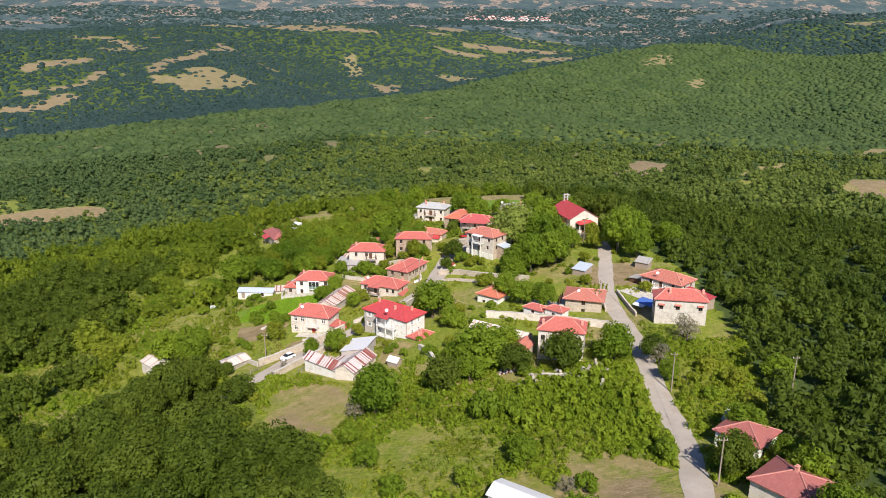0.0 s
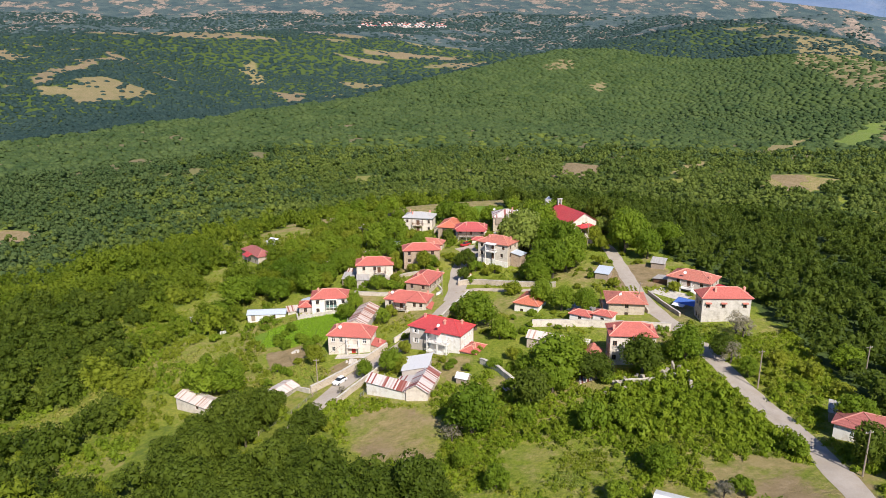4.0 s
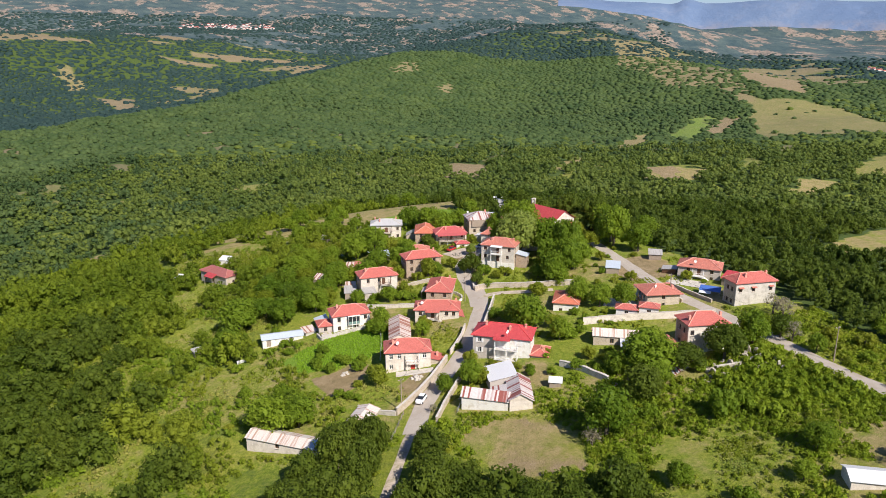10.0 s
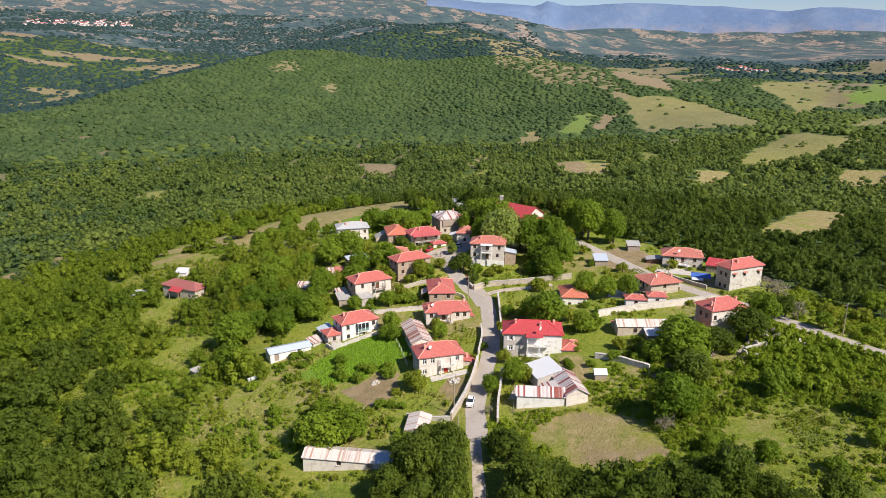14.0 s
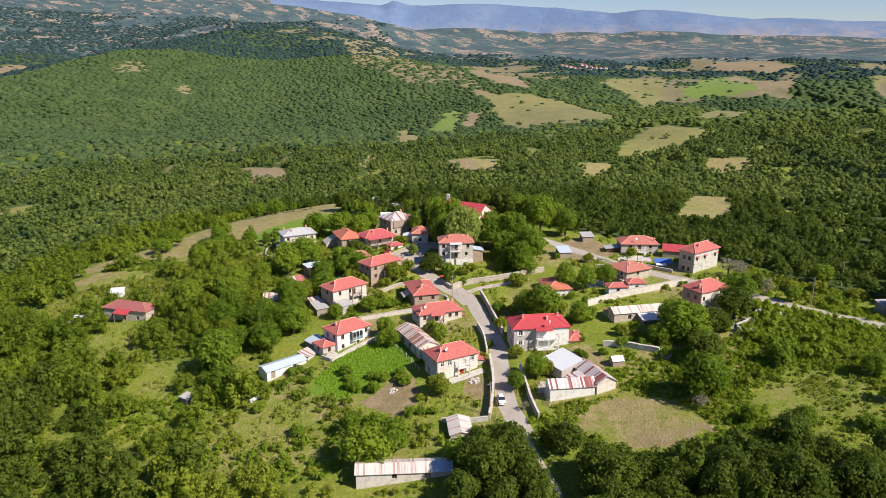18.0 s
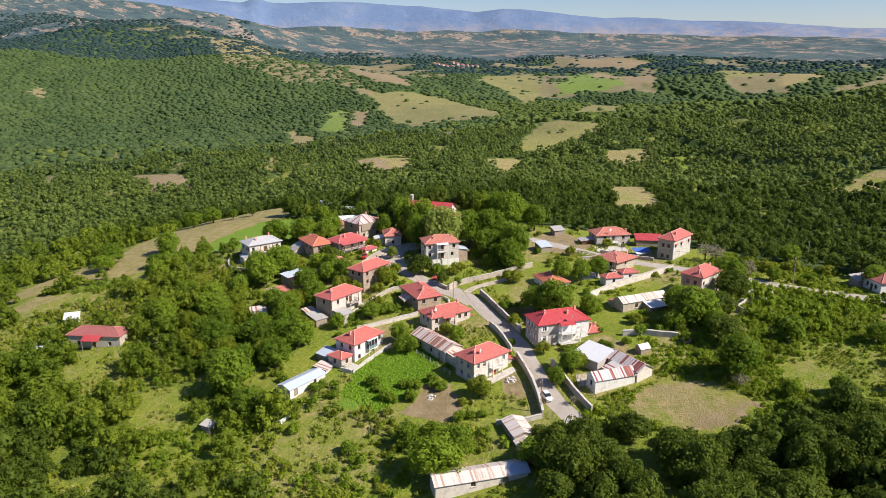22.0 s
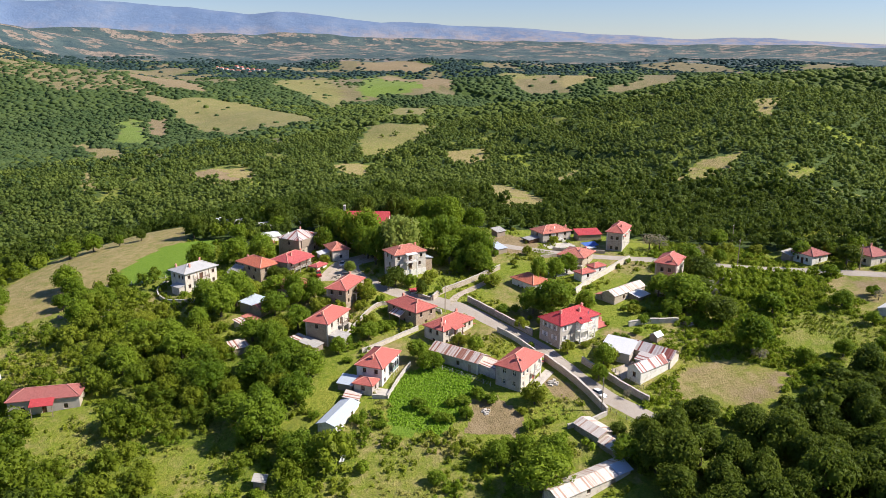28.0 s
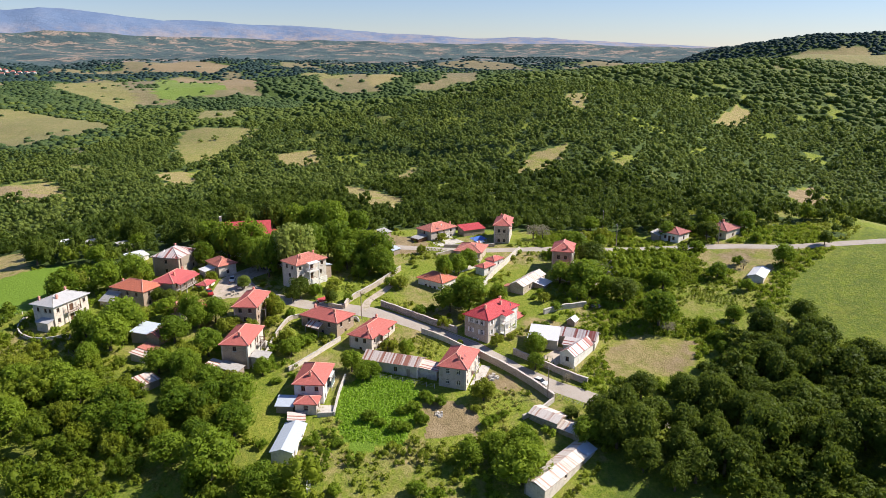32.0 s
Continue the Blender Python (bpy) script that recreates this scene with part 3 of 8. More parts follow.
FIELDS.append(("scrub", ((1186, 1819), (1356, 1869), (1322, 1657), (1029, 1262), (1113, 1276), (940, 1040), (854, 945), (865, 1003), (939, 1133), (848, 1125), (913, 1281), (978, 1489))))
FIELDS.append(("bare", ((1650, 2580), (1796, 2490), (1990, 2540), (1920, 2700), (1720, 2720))))
FIELDS.append(("meadow", ((1238, 965), (1500, 1080), (1640, 1020), (1000, 680), (960, 690), (1106, 808))))
FIELDS.append(("meadow", ((846, 546), (1010, 590), (991, 524), (700, 420), (690, 455))))
FIELDS.append(("meadow", ((1500, 480), (1830, 585), (1900, 520), (1388, 390), (1328, 445))))
FIELDS.append(("dry", ((1326, 346), (1600, 360), (1379, 280), (1277, 323))))
FIELDS.append(("meadow", ((935, -300), (1060, -345), (1180, -450), (1190, -620), (1130, -760), (1000, -700), (960, -560), (985, -430))))
FIELDS.append(("dry", ((1327, -509), (1322, -575), (1284, -662), (1195, -640), (1190, -480))))
FIELDS.append(("bare", ((292, -51), (309, -79), (274, -77), (255, -45))))


def inside(x, y, ring):
    hit = np.zeros(np.shape(x), bool)
    for (ax, ay), (bx, by) in zip(ring, ring[1:] + ring[:1]):
        cross = (ay > y) != (by > y)
        hit ^= cross & (x < (bx - ax) * (y - ay) / (by - ay + 1e-9) + ax)
    return hit


def patch(x, y, spot):
    """How far inside an open patch a place lies: 1 in the middle, 0 at the rim and less outside."""
    cx, cy, wide, deep, turn, kind = spot
    along = (x - cx) * math.sin(turn) + (y - cy) * math.cos(turn)
    across = (x - cx) * math.cos(turn) - (y - cy) * math.sin(turn)
    q = (np.abs(along) / deep) ** 2.6 + (np.abs(across) / wide) ** 2.6
    return 1 - q * (1 + 0.38 * lumps(x, y, wide * 0.35, 7) + 0.22 * lumps(x, y, wide * 0.13, 27))


def wooded(x, y):
    """The share of ground under trees, between 0 and 1."""
    r, turn = np.hypot(x, y), np.degrees(np.arctan2(x, y))
    d = np.hypot(x, y - 200)
    w = np.ones(np.shape(x))
    glade = lumps(x, y, 17, 6) + 0.6 * lumps(x, y, 7, 8)
    w = np.where((d < 175) & (x < 40) & (glade < np.where(x < -90, -0.85, -0.45)), 0.12, w)
    w = np.where((y < 110) & (x > -6) & (x < 110) & (glade < 0.2), 0.15, w)
    gap = lumps(x, y, 21, 51) + 0.8 * lumps(x, y, 8, 52)
    w = np.where((d > 175) & (r < 1000) & (gap < -0.72), 0.3, w)
    n1 = lumps(x * 0.55, y, 95, 9) + 0.7 * lumps(x * 0.6, y * 1.2, 40, 10)
    w = np.where(behind(x, y), np.where(n1 + 0.5 * lumps(x, y, 18, 53) < -0.86, 0.28, 0.95), w)
    east = (turn > 38) & (turn < 103) & (r > 1300) & (y - 0.62 * x < 900)
    w = np.where(east, np.where(n1 > -0.3, 0.9, 0.05), w)
    w = np.where((r > 2200) & (n1 < -0.35), 0.15, w)
    wave = np.where(behind(x, y), 26.0, np.where(r > 1000, 9.0, np.where(r > 400, 4.0, 1.5)))
    for spot in OPEN:
        w = np.where(patch(x, y, spot) > 0, 0.3 if spot[5] == "scrub" else np.where(r > 400, 0.018, 0.0), w)
    span = np.where(behind(x, y), 24.0, 5.0)
    for kind, ring in FIELDS:
        w = np.where(inside(x + wave * lumps(x, y, span, 21), y + wave * lumps(x, y, span * 1.2, 22), ring), 0.42 if kind == "scrub" else np.where(behind(x, y), 0.11, np.where(r > 400, 0.015, np.where((r > 280) & (x < -24), 0.1, 0.0))), w)
    return np.where(inside(x, y, CORE), 0.0, w)


def build_ground():
    """One sheet of ground out to the horizon, finer towards the village."""
    rings = np.concatenate([np.arange(1.5, 240, 2.0), np.geomspace(241, 4700, 240)])
    seg = 720
    a = np.linspace(0, 2 * math.pi, seg, endpoint=False)
    x = np.concatenate([[0.0], (rings[:, None] * np.sin(a)).ravel()])
    y = np.concatenate([[0.0], (rings[:, None] * np.cos(a)).ravel()]) + 195
    z = land(x, y)
    i = np.arange(seg)
    j = (i + 1) % seg
    quads = np.concatenate([np.stack([1 + k * seg + i, 1 + (k + 1) * seg + i, 1 + (k + 1) * seg + j, 1 + k * seg + j], 1) for k in range(len(rings) - 1)])[:, ::-1]
    tris = np.stack([np.zeros(seg, int), 1 + i, 1 + j], 1)[:, ::-1]
    loops = np.concatenate([tris.ravel(), quads.ravel()])
    starts = np.concatenate([np.arange(seg) * 3, seg * 3 + np.arange(len(quads)) * 4])
    me = bpy.data.meshes.new("ground")
    me.vertices.add(len(x))
    me.vertices.foreach_set("co", np.stack([x, y, z], 1).astype(np.float32).ravel())
    me.loops.add(len(loops))
    me.loops.foreach_set("vertex_index", loops.astype(np.int32))
    me.polygons.add(len(starts))
    me.polygons.foreach_set("loop_start", starts.astype(np.int32))
    me.update(calc_edges=True)
    w = wooded(x, y)
    weights = {"woods": w * np.where((np.hypot(x, y - 200) < 200) & (x < 20), 0.4, 0.95), "dry": np.zeros(len(x)), "bare": np.zeros(len(x)), "crop": np.zeros(len(x))}
    r = np.hypot(x, y)
    weights["dry"] = np.where(w < 0.5, 0.28 + 0.33 * ease(500, 1000, r), 0.1)
    weights["dry"] = weights["dry"] + np.where((w < 0.5) & (y < 150) & (r < 300), 0.12 + 0.25 * lumps(x, y, 14, 12), 0)
    weights["dry"] = weights["dry"] + np.where(inside(x, y, CORE) & (y > 150), 0.06 + 0.28 * lumps(x, y, 9, 24) + 0.16 * lumps(x, y, 4, 25), 0)
    weights["bare"] = np.where((w < 0.5) & (r > 1200), np.where(behind(x, y), 0.7, 0.2) + 0.35 * lumps(x, y, 120, 13), 0.0)
    weights["bare"] = np.where(inside(x, y, CORE) & (y > 150), 0.12 + 0.34 * lumps(x, y, 7, 26) * lumps(x, y, 19, 28), weights["bare"])
    for spot in OPEN:
        q = patch(x, y, spot) > 0
        for key in ("dry", "bare", "crop"):
            weights[key] = np.where(q, (np.where(r > 330, 0.6, 0.8) if key == "dry" else 1.0) if key == spot[5] else 0.0, weights[key])
        weights["dry"] = np.where(q & (spot[5] in ("bare", "scrub")), 1.0, weights["dry"])
        weights["dry"] = np.where(q & (spot[5] == "meadow"), np.where(r > 330, 0.58, 0.35), weights["dry"])
        weights["bare"] = np.where(q & (spot[5] == "bare"), 0.62, weights["bare"])
        weights["woods"] = np.where(q, 0.0, weights["woods"])
    wave = np.where(behind(x, y), 26.0, np.where(r > 1000, 9.0, np.where(r > 400, 4.0, 1.5)))
    # painted haze: weight grows with distance, less on bare soil and crop
    weights["haze"] = ease(480, 800, r) * (1 - weights["bare"] * 0.6) * (1 - 0.75 * weights["crop"])
    span = np.where(behind(x, y), 24.0, 5.0)
    for kind, ring in FIELDS:
        q = inside(x + wave * lumps(x, y, span, 21), y + wave * lumps(x, y, span * 1.2, 22), ring)
        weights["haze"] = np.where(q, weights["haze"] * np.where(behind(x, y), 1.0, 0.7 if kind == "scrub" else 0.6 if kind == "meadow" else 0.4), weights["haze"])
        for key in ("dry", "bare", "crop"):
            weights[key] = np.where(q, 1.0 if key == kind else 0.0, weights[key])
        weights["woods"] = np.where(q, 0.42 if kind == "lawn" else 0.0, weights["woods"])
        weights["dry"] = np.where(q, {"meadow": np.where(r > 400, 0.50, 0.42), "lawn": 0.15, "dry": 0.7, "scrub": 0.7}.get(kind, 0.0), weights["dry"])
        if kind == "dry":
            weights["bare"] = np.where(q & (r < 200), 0.3 + 0.42 * lumps(x, y, 4.6, 63), weights["bare"])
            weights["dry"] = np.where(q & (r < 330), 0.64 + 0.30 * lumps(x, y, 3.4, 61) + 0.2 * lumps(x, y, 9, 62), weights["dry"])
    for key, v in weights.items():
        me.attributes.new(key, "FLOAT", "POINT").data.foreach_set("value", v.astype(np.float32))
    me.polygons.foreach_set("use_smooth", np.ones(len(starts), bool))
    me.materials.append(GROUND)
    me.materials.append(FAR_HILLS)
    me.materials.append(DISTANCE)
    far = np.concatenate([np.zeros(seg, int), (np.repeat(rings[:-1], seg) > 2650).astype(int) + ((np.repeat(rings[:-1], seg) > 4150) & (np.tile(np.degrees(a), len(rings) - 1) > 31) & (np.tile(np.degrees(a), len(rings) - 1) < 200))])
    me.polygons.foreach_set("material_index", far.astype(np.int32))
    return tagged(new("ground", me), "hilly ground of meadow, dry grass and woodland floor", "ground", kind="structure")


build_ground()


# ---- small mesh kit ----
class Geo:
    """Collects faces for one mesh, with uv in metres where given."""

    def __init__(self):
        self.v, self.f, self.uv = [], [], []

    def face(self, pts, uv=None):
        k = len(self.v)
        self.v += [tuple(p) for p in pts]
        self.f.append(tuple(range(k, k + len(pts))))
        self.uv += list(uv) if uv else [(p[0] + p[1], p[2]) for p in pts]
        return self

    def box(self, x0, x1, y0, y1, z0, z1):
        a, b, c, d = (x0, y0, z0), (x1, y0, z0), (x1, y1, z0), (x0, y1, z0)
        e, f, g, h = (x0, y0, z1), (x1, y0, z1), (x1, y1, z1), (x0, y1, z1)
        for q in ((a, d, c, b), (e, f, g, h), (a, b, f, e), (b, c, g, f), (c, d, h, g), (d, a, e, h)):
            self.face(q)
        return self

    def slab(self, pts, thick):
        """A sloping plate: its upper corners in order, anticlockwise from above; uv runs along the first edge and down the slope."""
        p = [Vector(q) for q in pts]
        ax = (p[1] - p[0]).normalized()
        nrm = (p[1] - p[0]).cross(p[-1] - p[0]).normalized()
        ay = nrm.cross(ax)
        low = [q - Vector((0, 0, thick)) for q in p]
        uv = [((q - p[0]).dot(ax), (q - p[0]).dot(ay)) for q in p]
        self.face(p, uv)
        self.face(low[::-1], uv[::-1])
        for i in range(len(p)):
            j = (i + 1) % len(p)
            self.face((p[j], p[i], low[i], low[j]))
        return self

    def beam(self, a, b, w, h=None):
        """A square bar from a to b."""
        a, b, h = Vector(a), Vector(b), h or w
        d = (b - a).normalized()
        s = d.cross(Vector((0, 0, 1)))
        s = (s if s.length > 0.01 else Vector((1, 0, 0))).normalized()
        t = s.cross(d).normalized()
        s, t = s * w / 2, t * h / 2
        q = [a - s - t, a + s - t, a + s + t, a - s + t]
        r = [v + (b - a) for v in q]
        self.face(q[::-1])
        self.face(r)
        for i in range(4):
            j = (i + 1) % 4
            self.face((q[i], q[j], r[j], r[i]))
        return self

    def tube(self, a, b, r0, r1=None, n=8):
        a, b, r1 = Vector(a), Vector(b), r0 if r1 is None else r1
        d = (b - a).normalized()
        s = d.cross(Vector((0.3, 0.1, 1)) if abs(d.z) < 0.9 else Vector((1, 0, 0))).normalized()
        t = d.cross(s)
        ring = [s * math.cos(2 * math.pi * i / n) + t * math.sin(2 * math.pi * i / n) for i in range(n)]
        for i in range(n):
            j = (i + 1) % n
            self.face((a + ring[i] * r0, a + ring[j] * r0, b + ring[j] * r1, b + ring[i] * r1))
        self.face([b + q * r1 for q in ring])
        self.face([a + q * r0 for q in ring][::-1])
        return self

    def mesh(self, name, material, smooth=False):
        me = bpy.data.meshes.new(name)
        me.from_pydata(self.v, [], self.f)
        layer = me.uv_layers.new(name="UVMap")
        layer.data.foreach_set("uv", np.array([c for f in self.f for i in f for c in self.uv[i]], np.float32))
        if smooth:
            me.polygons.foreach_set("use_smooth", np.ones(len(self.f), bool))
        me.materials.append(material)
        return me


def part(name, geo, material, parent, label="", smooth=False):
    ob = new(name, geo.mesh(name, material, smooth))
    ob.parent = parent
    return tagged(ob, label)


def thing(name, m, label, category, group="", kind=""):
    ob = new(name)
    ob.matrix_world = m
    ob.empty_display_size = 0.5
    return tagged(ob, label, category, group, kind)


def ground_at(x, y):
    return float(land(x, y))

# ---- buildings: the kit ----
def wall_panel(geo, a, b, z0, z1, holes, thick=0.4):
    """A wall from a to b (outside on the right hand), with openings (from, to, low, high) right through it."""
    a, b = Vector((*a, 0)), Vector((*b, 0))
    d = (b - a).normalized()
    inw = Vector((-d.y, d.x, 0)) * thick
    long = (b - a).length
    us = sorted({0.0, long, *[h[0] for h in holes], *[h[1] for h in holes]})
    zs = sorted({z0, z1, *[h[2] for h in holes], *[h[3] for h in holes]})

    def at(u, z, k=0.0):
        return a + d * u + inw * k + Vector((0, 0, z))

    for u0, u1 in zip(us, us[1:]):
        for w0, w1 in zip(zs, zs[1:]):
            if any(h[0] <= u0 + 1e-6 and h[1] >= u1 - 1e-6 and h[2] <= w0 + 1e-6 and h[3] >= w1 - 1e-6 for h in holes):
                continue
            geo.face((at(u0, w0), at(u1, w0), at(u1, w1), at(u0, w1)))
            geo.face((at(u1, w0, 1), at(u0, w0, 1), at(u0, w1, 1), at(u1, w1, 1)))
    for h0, h1, w0, w1 in holes:
        geo.face((at(h0, w0), at(h0, w0, 1), at(h1, w0, 1), at(h1, w0))[::-1])
        geo.face((at(h0, w1), at(h1, w1), at(h1, w1, 1), at(h0, w1, 1))[::-1])
        geo.face((at(h0, w0), at(h0, w1), at(h0, w1, 1), at(h0, w0, 1))[::-1])
        geo.face((at(h1, w0), at(h1, w0, 1), at(h1, w1, 1), at(h1, w1))[::-1])
    geo.face((at(0, z1), at(long, z1), at(long, z1, 1), at(0, z1, 1)))
    geo.face((at(0, z0), at(0, z0, 1), at(0, z1, 1), at(0, z1)))
    geo.face((at(long, z0), at(long, z1), at(long, z1, 1), at(long, z0, 1)))


def window(parent, a, b, h, frame_mat, shutters=None):
    """A window in an opening h of the wall a to b: frame, two panes, sill, and shutters folded back."""
    a, b = Vector((*a, 0)), Vector((*b, 0))
    d = (b - a).normalized()
    inw = Vector((-d.y, d.x, 0))

    def at(u, k, z):
        return a + d * u + inw * k + Vector((0, 0, z))

    h0, h1, w0, w1 = h
    mid = (h0 + h1) / 2
    g = Geo()
    bar = w0 + (w1 - w0) * 0.68
    cols, rows = ((0.09, mid - h0 - 0.045), (mid - h0 + 0.045, h1 - h0 - 0.09)), ((w0 + 0.1, bar - 0.035), (bar + 0.035, w1 - 0.09))
    wall_panel(g, at(h0 + 0.01, 0.16, 0)[:2], at(h1 - 0.01, 0.16, 0)[:2], w0 + 0.01, w1 - 0.01, [(c[0], c[1], q[0], q[1]) for c in cols for q in rows], 0.08)
    win = part("window", g, frame_mat, parent)
    for u0, u1 in ((h0 + 0.1, mid - 0.05), (mid + 0.05, h1 - 0.1)):
        part("pane", Geo().beam(at((u0 + u1) / 2, 0.22, w0 + 0.1), at((u0 + u1) / 2, 0.22, w1 - 0.1), u1 - u0 if abs(d.x) > abs(d.y) else 0.03, 0.03 if abs(d.x) > abs(d.y) else u1 - u0), GLASS, win)
    part("sill", Geo().beam(at(h0 - 0.1, -0.04, w0 - 0.05), at(h1 + 0.1, -0.04, w0 - 0.05), 0.2, 0.09), CONCRETE, win)
    if shutters:
        wid = (h1 - h0) / 2
        for u in (h0 - wid / 2 - 0.02, h1 + wid / 2 + 0.02):
            s = Geo()
            p, q = at(u - wid / 2, -0.03, w0), at(u + wid / 2, -0.03, w0)
            s.beam((p + q) / 2 + Vector((0, 0, 0)), (p + q) / 2 + Vector((0, 0, w1 - w0)), wid if abs(d.x) > abs(d.y) else 0.05, 0.05 if abs(d.x) > abs(d.y) else wid)
            part("shutter", s, shutters, win)
    return win


def door(parent, a, b, h, mat):
    a, b = Vector((*a, 0)), Vector((*b, 0))
    d = (b - a).normalized()
    inw = Vector((-d.y, d.x, 0))
    h0, h1, w0, w1 = h
    c = a + d * ((h0 + h1) / 2) + inw * 0.18
    wid = h1 - h0 - 0.04
    ob = part("door", Geo().beam(c + Vector((0, 0, w0 + 0.02)), c + Vector((0, 0, w1 - 0.02)), wid if abs(d.x) > abs(d.y) else 0.06, 0.06 if abs(d.x) > abs(d.y) else wid), mat, parent)
    k = a + d * (h1 - 0.2) + inw * 0.11 + Vector((0, 0, w0 + 1.0))
    part("handle", Geo().beam(k, k + d * 0.1, 0.05), METAL, ob)
    return ob


def hip_roof(parent, x0, x1, y0, y1, z, rise, mat, cap_mat, over=0.45, thick=0.16, caps=True):
    """A hipped roof over a rectangle, with eaves boards and ridge tiles."""
    x0, x1, y0, y1 = x0 - over, x1 + over, y0 - over, y1 + over
    wx, wy = x1 - x0, y1 - y0
    if wx >= wy:
        a, b = Vector((x0 + wy / 2, (y0 + y1) / 2, z + rise)), Vector((x1 - wy / 2, (y0 + y1) / 2, z + rise))
    else:
        a, b = Vector(((x0 + x1) / 2, y0 + wx / 2, z + rise)), Vector(((x0 + x1) / 2, y1 - wx / 2, z + rise))
    c = [Vector((x0, y0, z)), Vector((x1, y0, z)), Vector((x1, y1, z)), Vector((x0, y1, z))]
    if wx >= wy:
        planes = ((c[0], c[1], b, a), (c[1], c[2], b), (c[2], c[3], a, b), (c[3], c[0], a))
        hips = ((c[0], a), (c[1], b), (c[2], b), (c[3], a))
    else:
        planes = ((c[0], c[1], a), (c[1], c[2], b, a), (c[2], c[3], b), (c[3], c[0], a, b))
        hips = ((c[0], a), (c[1], a), (c[2], b), (c[3], b))
    g = Geo()
    for pl in planes:
        ax = (pl[1] - pl[0]).normalized()
        nrm = (pl[1] - pl[0]).cross(pl[-1] - pl[0]).normalized()
        ay = nrm.cross(ax)
        g.face(pl, [((q - pl[0]).dot(ax), (q - pl[0]).dot(ay)) for q in pl])
    for i in range(4):
        p, q = c[i], c[(i + 1) % 4]
        dn = Vector((0, 0, thick))
        g.face((p - dn, q - dn, q, p))
    g.face([q - Vector((0, 0, thick)) for q in c][::-1])
    roof = part("roof", g, mat, parent)
    if caps:
        lines = list(hips) + ([(a, b)] if (b - a).length > 0.3 else [])
        for p, q in lines:
            up = Vector((0, 0, 0.03))
            part("ridge_cap", Geo().tube(p + up, q + up, 0.11, 0.11, 6), cap_mat, roof)
    return roof


def plate_roof(parent, corners, mat, thick=0.1, name="roof"):
    """One sloping roof plane."""
    return part(name, Geo().slab(corners, thick), mat, parent)


def gable_roof(parent, x0, x1, y0, y1, z, rise, mat, over=0.3, along="x", wall_mat=None, thick=0.08):
    """Two planes that meet at a ridge, and the gable triangles under it."""
    if along == "x":
        m = (y0 + y1) / 2
        k = rise * over / ((y1 - y0) / 2)
        plate_roof(parent, ((x0 - over, y0 - over, z - k), (x1 + over, y0 - over, z - k), (x1 + over, m, z + rise), (x0 - over, m, z + rise)), mat, thick)
        plate_roof(parent, ((x1 + over, y1 + over, z - k), (x0 - over, y1 + over, z - k), (x0 - over, m, z + rise), (x1 + over, m, z + rise)), mat, thick)
        ends = (((x0, y1, z), (x0, y0, z), (x0, m, z + rise - 0.1)), ((x1, y0, z), (x1, y1, z), (x1, m, z + rise - 0.1)))
        off = Vector((0.25, 0, 0))
    else:
        m = (x0 + x1) / 2
        k = rise * over / ((x1 - x0) / 2)
        plate_roof(parent, ((x0 - over, y1 + over, z - k), (x0 - over, y0 - over, z - k), (m, y0 - over, z + rise), (m, y1 + over, z + rise)), mat, thick)
        plate_roof(parent, ((x1 + over, y0 - over, z - k), (x1 + over, y1 + over, z - k), (m, y1 + over, z + rise), (m, y0 - over, z + rise)), mat, thick)
        ends = (((x0, y0, z), (x1, y0, z), (m, y0, z + rise - 0.1)), ((x1, y1, z), (x0, y1, z), (m, y1, z + rise - 0.1)))
        off = Vector((0, 0.25, 0))
    for i, tri in enumerate(ends):
        t = [Vector(q) for q in tri]
        s = off if i == 0 else -off
        g = Geo()
        g.face(t)
        g.face([q + s for q in t][::-1])
        for p, q in ((0, 1), (1, 2), (2, 0)):
            g.face((t[q], t[p], t[p] + s, t[q] + s))
        part("gable", g, wall_mat or PLASTER, parent)


def chimney(parent, x, y, z0, z1, mat=None, size=0.5):
    s = size / 2
    g = Geo().box(x - s, x + s, y - s, y + s, z0, z1)
    c = part("chimney", g, mat or RIDGE, parent)
    part("chimney_cap", Geo().box(x - s - 0.08, x + s + 0.08, y - s - 0.08, y + s + 0.08, z1 + 0.002, z1 + 0.1).box(x - s * 0.6, x + s * 0.6, y - s * 0.6, y + s * 0.6, z1 + 0.1, z1 + 0.3), mat or RIDGE, c)


